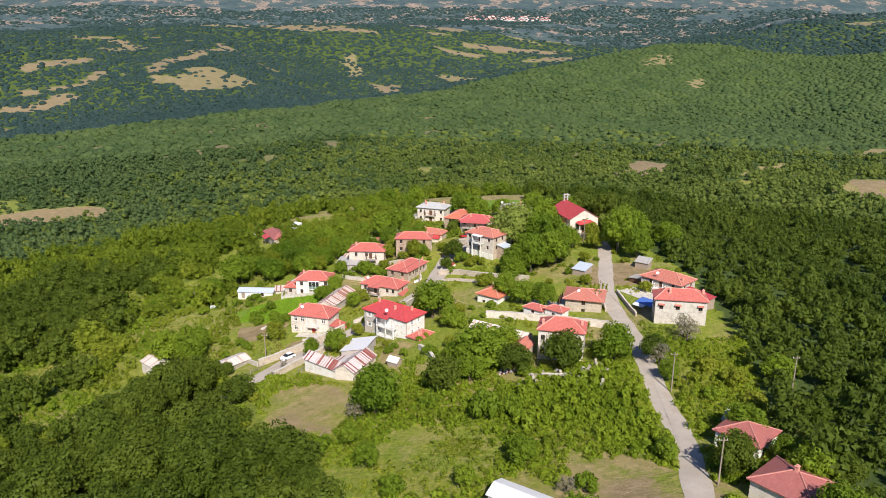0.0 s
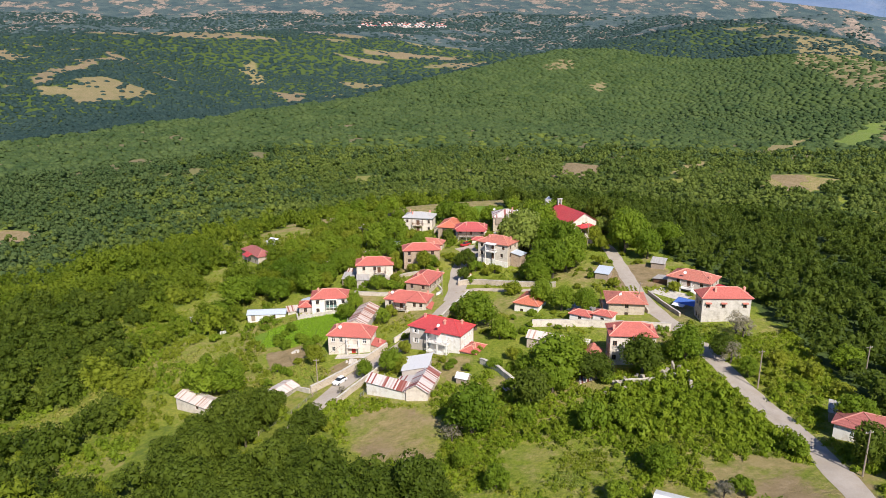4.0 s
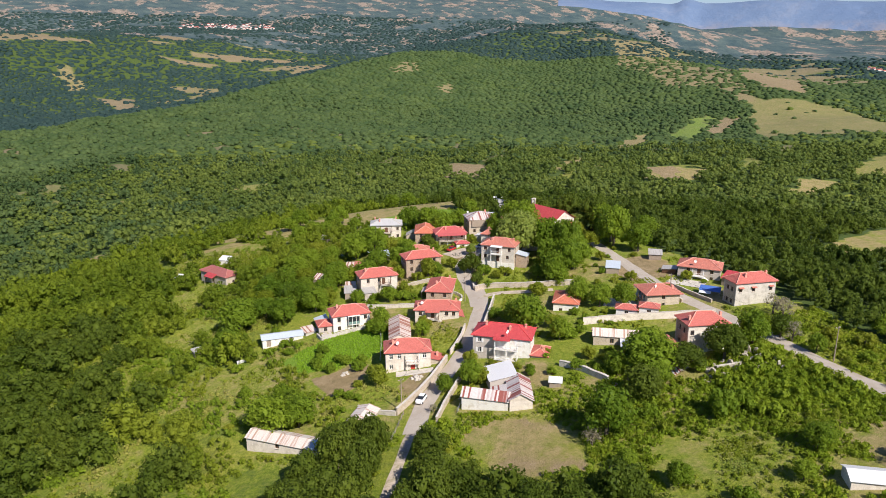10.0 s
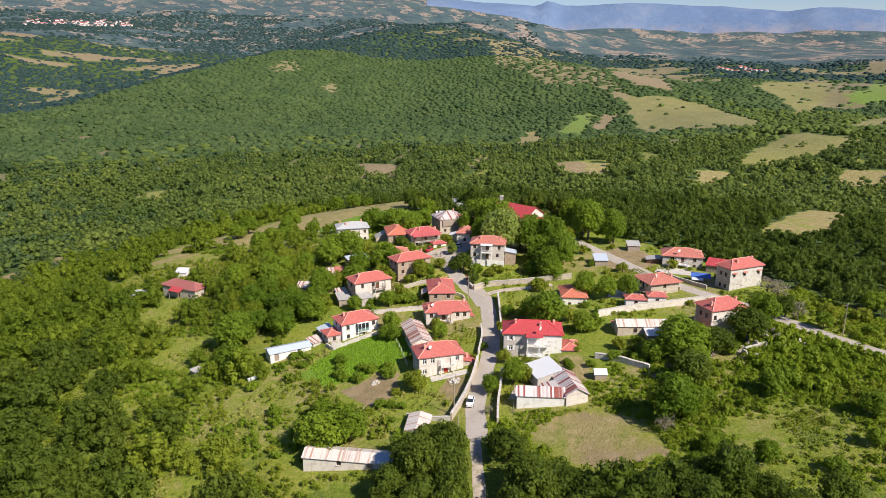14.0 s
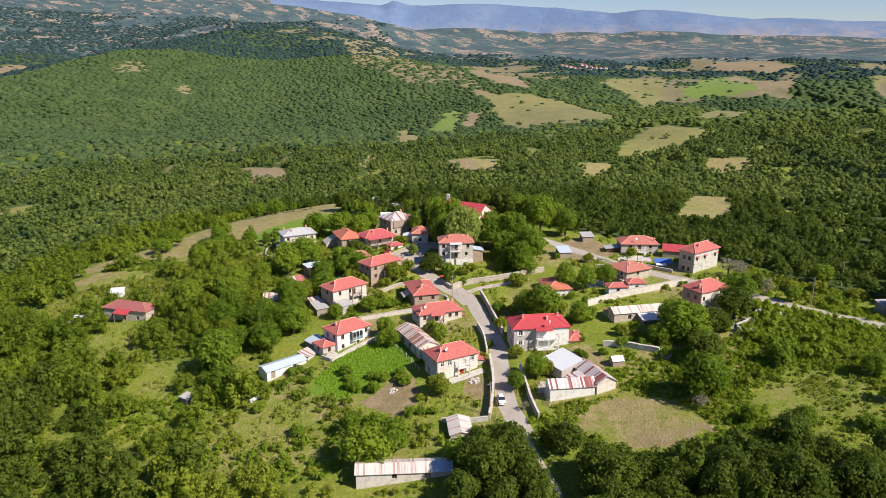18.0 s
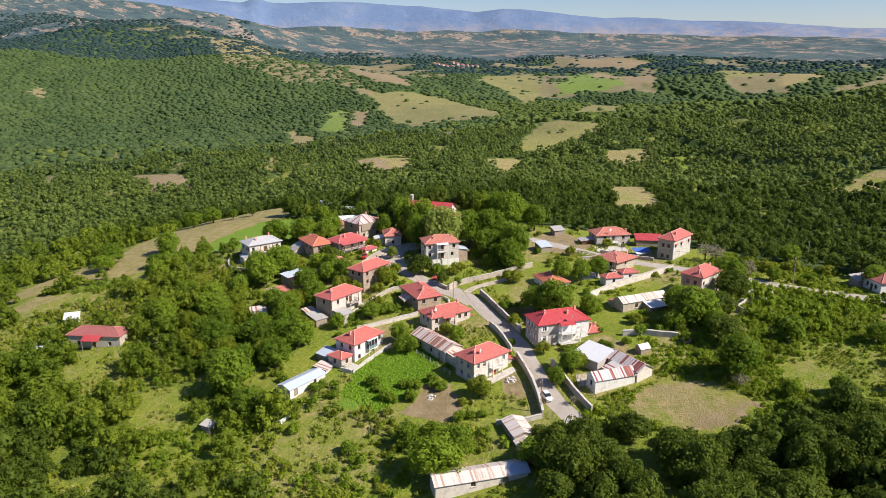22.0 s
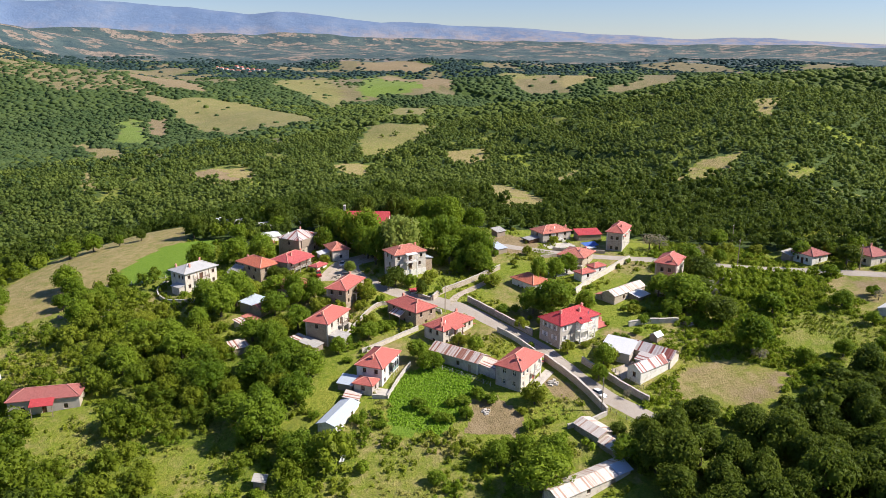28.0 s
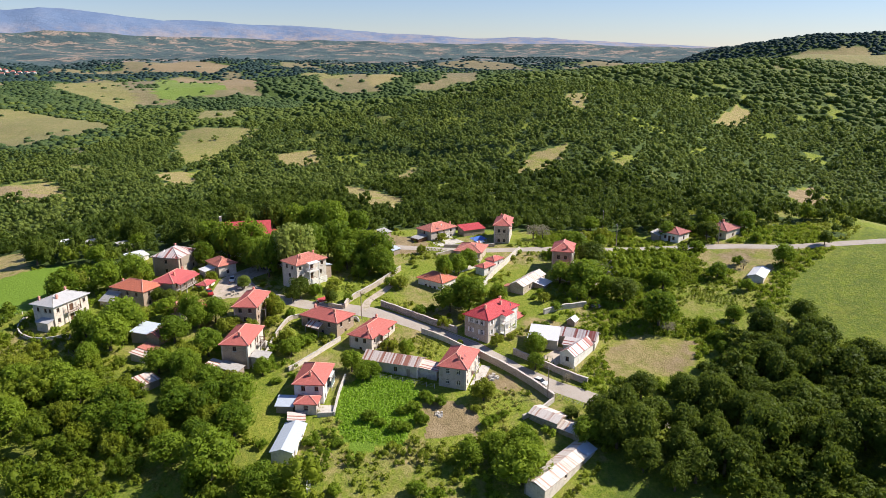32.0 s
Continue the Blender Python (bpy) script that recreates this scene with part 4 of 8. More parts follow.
def shell(parent, x0, x1, y0, y1, z0, z1, mats, wins, doors, floors, frame_mat, shutters=None, low=-1.5, size=(0.95, 1.25)):
    """Four walls with windows and doors. wins: face -> rows of places along the face (0 to 1), lowest floor first; doors: (face, place, width, material)."""
    ends = {"S": ((x0, y0), (x1, y0)), "E": ((x1, y0 + 0.4), (x1, y1 - 0.4)), "N": ((x1, y1), (x0, y1)), "W": ((x0, y1 - 0.4), (x0, y0 + 0.4))}
    step = (z1 - z0) / floors
    for f, (a, b) in ends.items():
        long = math.hypot(b[0] - a[0], b[1] - a[1])
        holes, dh = [], []
        for k, row in enumerate(wins.get(f, ())):
            for u in row:
                lo = z0 + k * step + min(0.95, step * 0.35)
                holes.append((u * long - size[0] / 2, u * long + size[0] / 2, lo, min(lo + size[1], z0 + (k + 1) * step - 0.25)))
        for df, u, w, dm, *fl in doors:
            if df == f:
                k = fl[0] if fl else 0
                dh.append(((u * long - w / 2, u * long + w / 2, z0 + k * step + 0.02, z0 + k * step + min(2.05, step - 0.2)), dm))
        g = Geo()
        wall_panel(g, a, b, z0 + low, z1, holes + [h for h, _ in dh])
        m = mats.get(f, mats["S"])
        part("wall", g, m, parent)
        for h in holes:
            window(parent, a, b, h, frame_mat, shutters)
        for h, dm in dh:
            door(parent, a, b, h, dm)
    part("floor_slab", Geo().box(x0 + 0.4, x1 - 0.4, y0 + 0.4, y1 - 0.4, z1 - 0.35, z1 - 0.15), DARKWOOD, parent)


PLOTS = []


def site(sw, se, base):
    """The pose of a building whose south-west and south-east corners are given, and its length."""
    PLOTS.append((sw[0], sw[1], math.atan2(se[1] - sw[1], se[0] - sw[0]), math.hypot(se[0] - sw[0], se[1] - sw[1])))
    ang = math.degrees(math.atan2(se[1] - sw[1], se[0] - sw[0]))
    return pose(sw[0], sw[1], base, 0, 0, ang), math.hypot(se[0] - sw[0], se[1] - sw[1])


def house(label, sw, se, deep, base, eave, rise=2.0, mats=None, tile=None, cap=None, wins=None, doors=(), floors=2, frame_mat=None, shutters=None, stacks=(), over=0.45, category="house", name="house", group="houses of the village", low=-1.5):
    """A house under a hipped roof. Its corners are those of the eaves."""
    m, long = site(sw, se, base)
    ob = thing(name, m, label, category, group)
    x0, x1, y0, y1 = over, long - over, over, deep - over
    h = eave - base
    shell(ob, x0, x1, y0, y1, 0, h - 0.1, mats or {"S": PLASTER}, wins or {}, doors, floors, frame_mat or DARKWOOD, shutters, low)
    hip_roof(ob, x0, x1, y0, y1, h + 0.06, rise, tile or TILE, cap or RIDGE, over)
    for u, v, t in stacks:
        x, y = u * long, v * deep
        edge = min(x, long - x, y, deep - y) / (min(long, deep) / 2)
        chimney(ob, x, y, h + rise * edge - 0.5, h + rise * edge + t)
    return ob, long, deep, h


def wing(ob, x0, x1, y0, y1, z1, rise, mats, tile, cap, wins=None, doors=(), floors=1, frame_mat=None, z0=0.0, over=0.35, low=-1.5):
    shell(ob, x0, x1, y0, y1, z0, z1 - 0.1, mats, wins or {}, doors, floors, frame_mat or DARKWOOD, None, low)
    return hip_roof(ob, x0, x1, y0, y1, z1 + 0.05, rise, tile, cap, over)


def lean_to(ob, x0, x1, y0, y1, z_low, z_high, high, mat, wall_mat, low=-1.5):
    """A shed with one sloping plane; high names the side with the upper edge."""
    hz = {"S": (z_high, z_high, z_low, z_low), "N": (z_low, z_low, z_high, z_high), "W": (z_high, z_low, z_low, z_high), "E": (z_low, z_high, z_high, z_low)}[high]
    c = ((x0, y0), (x1, y0), (x1, y1), (x0, y1))
    for i in range(4):
        j = (i + 1) % 4
        (ax, ay), (bx, by) = c[i], c[j]
        d = Vector((bx - ax, by - ay, 0)).normalized()
        inw = Vector((-d.y, d.x, 0)) * 0.2
        p = [Vector((ax, ay, low)), Vector((bx, by, low)), Vector((bx, by, hz[j] - 0.06)), Vector((ax, ay, hz[i] - 0.06))]
        if i % 2:
            p = [p[0] + d * 0.2, p[1] - d * 0.2, p[2] - d * 0.2, p[3] + d * 0.2]
        g = Geo().face(p)
        g.face([q + inw for q in p][::-1])
        for k in range(4):
            e = (k + 1) % 4
            g.face((p[e], p[k], p[k] + inw, p[e] + inw))
        part("wall", g, wall_mat, ob)
    o = 0.3
    sx = (hz[1] - hz[0]) / (x1 - x0) * o
    sy = (hz[3] - hz[0]) / (y1 - y0) * o
    plate_roof(ob, ((x0 - o, y0 - o, hz[0] - sx - sy), (x1 + o, y0 - o, hz[1] + sx - sy), (x1 + o, y1 + o, hz[2] + sx + sy), (x0 - o, y1 + o, hz[3] - sx + sy)), mat, 0.07)


def balcony(ob, x0, x1, y0, y1, z, rail_mat, slab_mat, posts=(), foot=0.0, head=None, n=9):
    """A slab with a railing on its open sides; posts: places along x that hold the slab (and the roof, if head is given)."""
    b = part("balcony", Geo().box(x0, x1, y0, y1, z - 0.15, z), slab_mat, ob)
    r = Geo()
    ring = ((x0 + 0.05, y1), (x0 + 0.05, y0 + 0.05), (x1 - 0.05, y0 + 0.05), (x1 - 0.05, y1))
    for p, q in zip(ring, ring[1:]):
        r.beam((*p, z + 0.95), (*q, z + 0.95), 0.07)
        r.beam((*p, z + 0.12), (*q, z + 0.12), 0.05)
        k = max(2, int(math.hypot(q[0] - p[0], q[1] - p[1]) / 0.35))
        for i in range(k + 1):
            c = (p[0] + (q[0] - p[0]) * i / k, p[1] + (q[1] - p[1]) * i / k)
            r.beam((*c, z), (*c, z + 0.95), 0.04)
    part("railing", r, rail_mat, b)
    for x in posts:
        part("post", Geo().box(x - 0.13, x + 0.13, y0 + 0.05, y0 + 0.31, foot - 1.0, z - 0.152), slab_mat, b)
        if head:
            part("post", Geo().box(x - 0.08, x + 0.08, y0 + 0.1, y0 + 0.26, z + 0.002, head), rail_mat, b)


def stairs(ob, x, y, z, dx, dy, wide, mat):
    """Outside stairs that drop from (x, y, z) along (dx, dy)."""
    n = max(3, int(z / 0.18))
    run = 0.28
    d = Vector((dx, dy, 0)).normalized()
    s = Vector((-d.y, d.x, 0)) * wide / 2
    st = None
    for i in range(n):
        p = Vector((x, y, 0)) + d * run * i
        top = z - (i + 1) * z / n
        g = Geo()
        q = [p - s, p + d * run - s, p + d * run + s, p + s]
        g.face([v + Vector((0, 0, top)) for v in q])
        for k in range(4):
            e = (k + 1) % 4
            g.face((q[k] + Vector((0, 0, -1)), q[e] + Vector((0, 0, -1)), q[e] + Vector((0, 0, top)), q[k] + Vector((0, 0, top))))
        if st is None:
            st = part("stairs", g, mat, ob)
        else:
            part("step", g, mat, st)

# ---- the houses ----

# the house by the road, with a recessed porch and a red door
# west and north walls take grey plaster to put shade into their colour
ob, L, D, H = house("cream two-storey house with salmon hip roof and red door", (-41.8, 180.5), (-30.2, 177.0), 7.6, 3.0, 8.4, 2.3,
                    {"S": CREAM, "W": GREY, "N": GREY, "E": CREAM}, TILE, RIDGE,
                    {"S": [[0.12], [0.12, 0.3, 0.86]], "W": [[0.3, 0.75], [0.3, 0.75]], "E": [[], [0.5]]}, [("S", 0.6, 1.1, REDPAINT)], 2, WHITEPAINT, None, [(0.2, 0.35, 0.7)])
balcony(ob, L * 0.46, L * 0.74, -0.7, 0.45, 2.65, WHITEPAINT, CREAM, (L * 0.47, L * 0.73), 0, H - 0.1)
ob2, *_ = (ob,)
lean_to(ob, L - 0.4, L + 3.2, 1.2, 5.6, 2.2, 3.2, "W", TILE, STONE)
chimney(ob, L + 1.5, 3.6, 2.2, 3.6)

# the tall house with the bright red roof
ob, L, D, H = house("tall three-storey plastered house with bright red hip roof", (-21.0, 174.4), (-8.9, 165.1), 8.4, 4.4, 12.4, 2.2,
                    {"S": GREY, "W": STONE, "N": STONE, "E": PLASTER}, TILE_RED, RIDGE_RED,
                    {"S": [[], [0.12, 0.8], [0.12, 0.8]], "W": [[0.5], [0.25, 0.75], [0.25, 0.5, 0.75]], "E": [[0.5], [0.3, 0.7], [0.3, 0.7]]},
                    [("S", 0.55, 1.0, DARKWOOD, 1)], 3, WHITEPAINT, WHITEPAINT, [(0.22, 0.4, 0.8), (0.62, 0.3, 0.9), (0.85, 0.6, 0.8)])
part("facing", Geo().box(L * 0.4, L - 0.47, 0.42, 0.448, 0.3, H - 0.15), PLASTER, ob, "white plaster facing")
balcony(ob, L * 0.4, L * 0.78, -1.3, 0.4, 5.35, WHITEPAINT, PLASTER, (L * 0.41, L * 0.6, L * 0.77), 2.7, H)
balcony(ob, L * 0.4, L * 0.78, -1.3, 0.4, 2.7, WHITEPAINT, PLASTER, (L * 0.41, L * 0.6, L * 0.77), 0)
plate_roof(ob, ((L * 0.38, -1.6, H - 0.05), (L * 0.66, -1.6, H - 0.05), (L * 0.66, 0.0, H + 0.35), (L * 0.38, 0.0, H + 0.35)), TILE_RED, 0.1, "porch_roof")
wing(ob, L - 0.2, L + 3.8, 0.6, 6.4, 4.0, 1.2, {"S": GREY, "W": STONE, "N": STONE, "E": STONE}, TILE, RIDGE, {"E": [[0.5]]})
chimney(ob, L + 2.6, 2.4, 4.2, 5.8)
part("terrace_wall", Geo().box(-1.0, 6.0, -4.6, -4.3, -1.5, 0.9).box(-1.0, -0.7, -4.3, 0.3, -1.5, 0.9), CONCRETE, ob)

# farm buildings with striped sheet roofs round a yard, below the tall house
m, L = site((-33.0, 153.9), (-24.6, 147.4), 5.0)
ob = thing("farm_shed", m, "long white-plastered shed with a striped rusty sheet-metal gable roof", "shed", "farm sheds")
shell(ob, 0.3, L, 0.3, 4.2, 0, 3.0, {"S": PLASTER}, {"W": [[0.5]]}, [("N", 0.4, 1.6, OLDWOOD)], 1, DARKWOOD)
gable_roof(ob, 0.3, L, 0.3, 4.2, 3.0, 1.3, IRON_STRIPED, 0.3, "x", PLASTER)
m, L = site((-24.3, 147.2), (-19.8, 145.2), 5.4)
ob = thing("stone_barn", m, "stone barn with a weathered red-striped sheet-metal gable roof", "barn", "farm sheds")
shell(ob, 0, L, 0, 10.0, 0, 3.2, {"S": CREAM, "E": STONE, "W": STONE}, {"E": [[0.3]]}, [("W", 0.75, 2.0, OLDWOOD)], 1, DARKWOOD)
gable_roof(ob, 0, L, 0, 10.0, 3.2, 1.4, IRON_STRIPED, 0.35, "y", CREAM)
lean_to(ob, -3.6, -0.1, 3.4, 7.4, 2.3, 3.1, "E", IRON_STRIPED, CONCRETE)
m, L = site((-24.2, 156.9), (-18.4, 155.3), 5.2)
ob = thing("white_roofed_shed", m, "open-fronted shed with a clean white sheet-metal roof", "shed", "farm sheds")
lean_to(ob, 0, L, 0, 7.4, 3.3, 4.6, "E", IRON_WHITE, GREY)
m, L = site((-12.6, 150.4), (-10.4, 149.0), ground_at(-11.5, 151))
ob = thing("hut", m, "tiny wooden hut with a white gable roof", "hut")
shell(ob, 0, L, 0, 2.2, 0, 1.5, {"S": OLDWOOD}, {}, [], 1, DARKWOOD, low=-0.6)
gable_roof(ob, 0, L, 0, 2.2, 1.5, 0.8, IRON_WHITE, 0.25, "x", OLDWOOD)

# the house with the vine, and the one behind it
ob, L, D, H = house("pale stone two-storey house with salmon roof and columned porch", (-25.2, 204.3), (-13.0, 198.7), 7.6, 3.9, 9.0, 1.9,
                    {"S": STONE_PALE, "W": STONE_PALE, "E": STONE, "N": STONE}, TILE, RIDGE,
                    {"S": [[0.12, 0.72, 0.88], [0.12, 0.72, 0.88]], "W": [[0.5], [0.3, 0.7]], "E": [[0.5], [0.5]]}, [("S", 0.4, 1.0, DARKWOOD, 1), ("S", 0.4, 1.0, DARKWOOD, 0)], 2, DARKWOOD, None, [(0.1, 0.25, 0.9), (0.9, 0.75, 0.9)])
balcony(ob, L * 0.28, L * 0.54, -0.9, 0.44, 2.5, DARKWOOD, CONCRETE, (L * 0.29, L * 0.53), 0, H - 0.1)
plate_roof(ob, ((L * 0.26, -1.2, H - 0.15), (L * 0.56, -1.2, H - 0.15), (L * 0.56, 0.3, H + 0.32), (L * 0.26, 0.3, H + 0.32)), TILE, 0.1, "porch_roof")
stairs(ob, L * 0.56, -0.2, 2.5, 1, -0.25, 1.1, CONCRETE)
lean_to(ob, L - 0.3, L + 3.6, 1.0, 6.0, 2.3, 3.4, "W", TILE, CREAM)
ob, L, D, H = house("long two-storey stone house with a salmon tiled hip roof", (-17.9, 214.3), (-10.6, 210.2), 13.0, 5.2, 10.4, 1.9,
                    {"S": STONE_WARM, "E": STONE, "W": STONE_WARM, "N": STONE}, TILE, RIDGE,
                    {"S": [[0.5], [0.25, 0.75]], "E": [[0.2, 0.5, 0.8], [0.12, 0.3, 0.5, 0.7, 0.88]], "W": [[0.2, 0.6], [0.2, 0.5, 0.8]]}, [], 2, DARKWOOD, None, [(0.4, 0.25, 0.8), (0.75, 0.95, 0.8)])
plate_roof(ob, ((-1.8, 9.5, 3.3), (-1.8, 5.0, 3.3), (0.5, 5.0, 4.3), (0.5, 9.5, 4.3)), IRON_RUST, 0.06, "porch_roof")
part("post", Geo().beam((-1.7, 5.1, -1), (-1.7, 5.1, 3.22), 0.12), OLDWOOD, ob)
part("post", Geo().beam((-1.7, 9.4, -1), (-1.7, 9.4, 3.22), 0.12), OLDWOOD, ob)

# the long rusty barn in the garden
m, L = site((-36.6, 192.2), (-31.2, 190.4), 3.6)
ob = thing("long_barn", m, "long plastered barn with a rusty sheet-metal gable roof", "barn", "farm sheds")
shell(ob, 0.2, L, 0.2, 14.6, 0, 3.2, {"S": CREAM, "W": GREY, "E": GREY}, {"W": [[0.25, 0.6]]}, [("W", 0.85, 1.0, OLDWOOD)], 1, DARKWOOD)
gable_roof(ob, 0.2, L, 0.2, 14.6, 3.2, 1.3, IRON_RUST, 0.3, "y", CREAM)
lean_to(ob, 0.8, L - 0.4, -4.4, 0.15, 2.4, 2.9, "N", IRON_RUST, CONCRETE)

# white house above the crop, with its annexes
ob, L, D, H = house("white two-storey house with salmon roof and glazed veranda", (-46.8, 213.1), (-35.2, 212.4), 7.6, 1.6, 6.9, 2.0,
                    {"S": PLASTER, "W": PLASTER, "E": PLASTER, "N": PLASTER}, TILE, RIDGE,
                    {"S": [[0.16, 0.88], [0.16, 0.88]], "W": [[], [0.28, 0.8]], "E": [[0.5], [0.5]]}, [("S", 0.62, 1.0, DARKWOOD, 0)], 2, DARKWOOD, None, [(0.2, 0.5, 0.9)])
part("veranda_floor", Geo().box(L * 0.4, L * 0.7, -0.6, 0.43, 2.5, 2.65), PLASTER, ob)
part("veranda_roof", Geo().box(L * 0.4, L * 0.7, -0.6, 0.43, H - 0.25, H - 0.1), PLASTER, ob)
part("veranda_glass", Geo().box(L * 0.41, L * 0.69, -0.5, -0.44, 3.5, H - 0.27), GLASS, ob)
part("veranda_panel", Geo().box(L * 0.41, L * 0.69, -0.52, -0.42, 2.66, 3.49), worn("green_panel", (0.12, 0.20, 0.17), (0.18, 0.27, 0.24)), ob)
for x in (L * 0.41, L * 0.5, L * 0.6, L * 0.69):
    part("post", Geo().box(x - 0.06, x + 0.06, -0.58, -0.53, -0.8, H - 0.26), PLASTER, ob)
wing(ob, -3.6, 0.2, 1.2, 6.0, 2.5, 1.0, {"S": GREY, "W": GREY}, TILE, RIDGE, {"W": [[0.5]], "S": [[0.5]]})
part("terrace", Geo().box(-3.2, -0.2, -2.2, 1.1, -1.5, 0.5), CONCRETE, ob)
lean_to(ob, -3.4, -0.2, 6.6, 10.4, 1.8, 2.6, "E", IRON_BLUE, OLDWOOD)
m, L = site((-66.3, 216.6), (-54.7, 215.9), -0.6)
ob = thing("long_shed", m, "long white shed with a pale blue sheet-metal roof", "shed", "farm sheds")
shell(ob, 0.2, L, 0.2, 4.6, 0, 2.4, {"S": PLASTER, "W": PLASTER}, {"S": [[0.7]]}, [("S", 0.15, 1.2, OLDWOOD)], 1, DARKWOOD)
gable_roof(ob, 0.2, L, 0.2, 4.6, 2.4, 0.7, IRON_BLUE, 0.3, "x", PLASTER)
m, L = site((-53.8, 216.6), (-50.6, 217.2), 0.2)
ob = thing("shed", m, "small block shed with a rusty sheet roof", "shed", "farm sheds")
lean_to(ob, 0, L, 0, 3.4, 1.9, 2.4, "N", IRON_RUST, CONCRETE)

# house on the terrace, with sheds below
ob, L, D, H = house("two-storey stone and plaster house with a salmon tiled hip roof", (-32.4, 233.9), (-19.5, 233.0), 7.6, 5.0, 10.3, 2.0,
                    {"S": STONE_PALE, "W": STONE_WARM, "E": STONE, "N": STONE}, TILE, RIDGE,
                    {"S": [[0.2], [0.2, 0.5]], "W": [[], [0.5]], "E": [[0.5], [0.5]]}, [("S", 0.62, 1.1, DARKWOOD, 1)], 2, DARKWOOD, None, [(0.2, 0.4, 0.9)])
balcony(ob, L * 0.5, L * 0.78, -0.9, 0.44, 2.6, DARKWOOD, CONCRETE, (L * 0.51, L * 0.77), 0, H - 0.1)
stairs(ob, L * 0.78, -0.4, 2.6, 1, 0, 1.0, CONCRETE)
lean_to(ob, 0.6, 4.4, -4.0, -0.2, 1.8, 2.3, "N", IRON_GREY, GREY, -2)
m, L = site((-36.8, 236.0), (-33.6, 235.2), 3.6)
ob = thing("shed", m, "tumbledown shed of grey boards with a bleached sheet roof", "shed", "farm sheds")
lean_to(ob, 0, 3.6, 0, 5.0, 1.9, 2.6, "N", IRON_GREY, OLDWOOD)
lean_to(ob, 0.5, 3.4, 5.2, 8.2, 2.4, 2.9, "N", IRON_RUST, STONE)

# upper houses
ob, L, D, H = house("stone house with faded salmon roof and a wall vine", (-16.3, 235.6), (-3.3, 235.0), 7.0, 9.2, 14.2, 1.8,
                    {"S": STONE_WARM, "E": CREAM, "W": STONE_WARM, "N": STONE}, TILE, RIDGE,
                    {"S": [[0.15, 0.8], [0.15, 0.8]], "W": [[0.5], [0.25, 0.75]], "E": [[0.5], [0.3, 0.7]]}, [], 2, DARKWOOD, None, [(0.85, 0.6, 0.8)])
balcony(ob, L * 0.38, L * 0.62, -0.8, 0.44, 2.75, DARKWOOD, CONCRETE, (L * 0.39, L * 0.61), 0, H - 0.1)
ob, L, D, H = house("low stone house with a salmon hip roof", (-9.2, 258.8), (0.2, 255.2), 6.0, 6.6, 10.2, 1.5, {"S": CREAM, "W": STONE_WARM, "E": STONE, "N": STONE}, TILE_OLD, RIDGE,
                    {"S": [[0.3, 0.7]], "W": [[0.5]]}, [], 1, DARKWOOD, None, [(0.2, 0.5, 0.8)])
wing(ob, 6.0, 9.0, -2.2, 0.6, 2.7, 0.8, {"S": CREAM}, TILE_RED, RIDGE_RED)
m, L = site((-21.4, 260.4), (-16.4, 258.6), 5.2)
ob = thing("shed", m, "brick outbuilding with a faded tiled roof", "shed", "farm sheds")
shell(ob, 0, L, 0, 4.0, 0, 2.8, {"S": STONE_WARM}, {"S": [[0.5]]}, [], 1, DARKWOOD)
gable_roof(ob, 0, L, 0, 4.0, 2.8, 1.0, TILE_OLD, 0.3, "x", STONE_WARM)
m, L = site((-29.4, 261.4), (-23.9, 259.4), 3.8)
ob = thing("shed", m, "low outbuilding with half tiled and half rusty roof", "shed", "farm sheds")
lean_to(ob, 0, 2.8, 0, 4.0, 2.2, 2.8, "N", IRON_RUST, STONE)
lean_to(ob, 2.9, L, 0, 4.0, 2.4, 3.0, "N", TILE_OLD, STONE)
m, L = site((-19.6, 264.0), (-12.4, 263.2), 5.6)
ob = thing("open_shed", m, "long open shed with pale blue sheet-metal roof", "shed", "farm sheds")
lean_to(ob, 0, L, 0, 4.6, 2.4, 3.0, "N", IRON_BLUE, OLDWOOD)

ob, L, D, H = house("pale two-storey house with a grey hip roof and a balcony", (-11.0, 292.9), (1.4, 288.6), 8.6, 6.0, 12.0, 1.7,
                    {"S": CREAM, "W": CREAM, "E": CREAM, "N": CREAM}, SLATE, CONCRETE,
                    {"S": [[0.12, 0.88], [0.12, 0.88]], "W": [[0.3, 0.75], [0.2, 0.6, 0.85]], "E": [[0.5], [0.5]]}, [("S", 0.5, 1.4, DARKWOOD, 0), ("S", 0.5, 1.4, DARKWOOD, 1)], 2, DARKWOOD, None, [(0.3, 0.3, 1.0), (0.15, 0.8, 1.0), (0.8, 0.75, 1.0)], 0.6)
balcony(ob, L * 0.32, L * 0.68, -0.6, 0.58, 2.95, DARKWOOD, CREAM, (L * 0.33, L * 0.67), 0, H - 0.1)
lean_to(ob, -1.6, 0.3, 1.0, 5.0, 2.0, 2.4, "E", SLATE, CONCRETE)

ob, L, D, H = house("two-storey stone house with an orange-red hip roof", (0.6, 273.0), (8.4, 269.8), 13.0, 7.0, 12.4, 2.0, {"S": STONE_WARM, "W": STONE_WARM, "E": STONE, "N": STONE}, TILE_ORANGE, RIDGE,
                    {"S": [[0.3], [0.3, 0.7]], "W": [[0.3, 0.7], [0.2, 0.5, 0.8]]}, [], 2, DARKWOOD, None, [(0.5, 0.9, 0.7)])
lean_to(ob, -3.4, 0.3, 9.0, 13.5, 2.4, 4.2, "E", IRON_GREY, STONE)
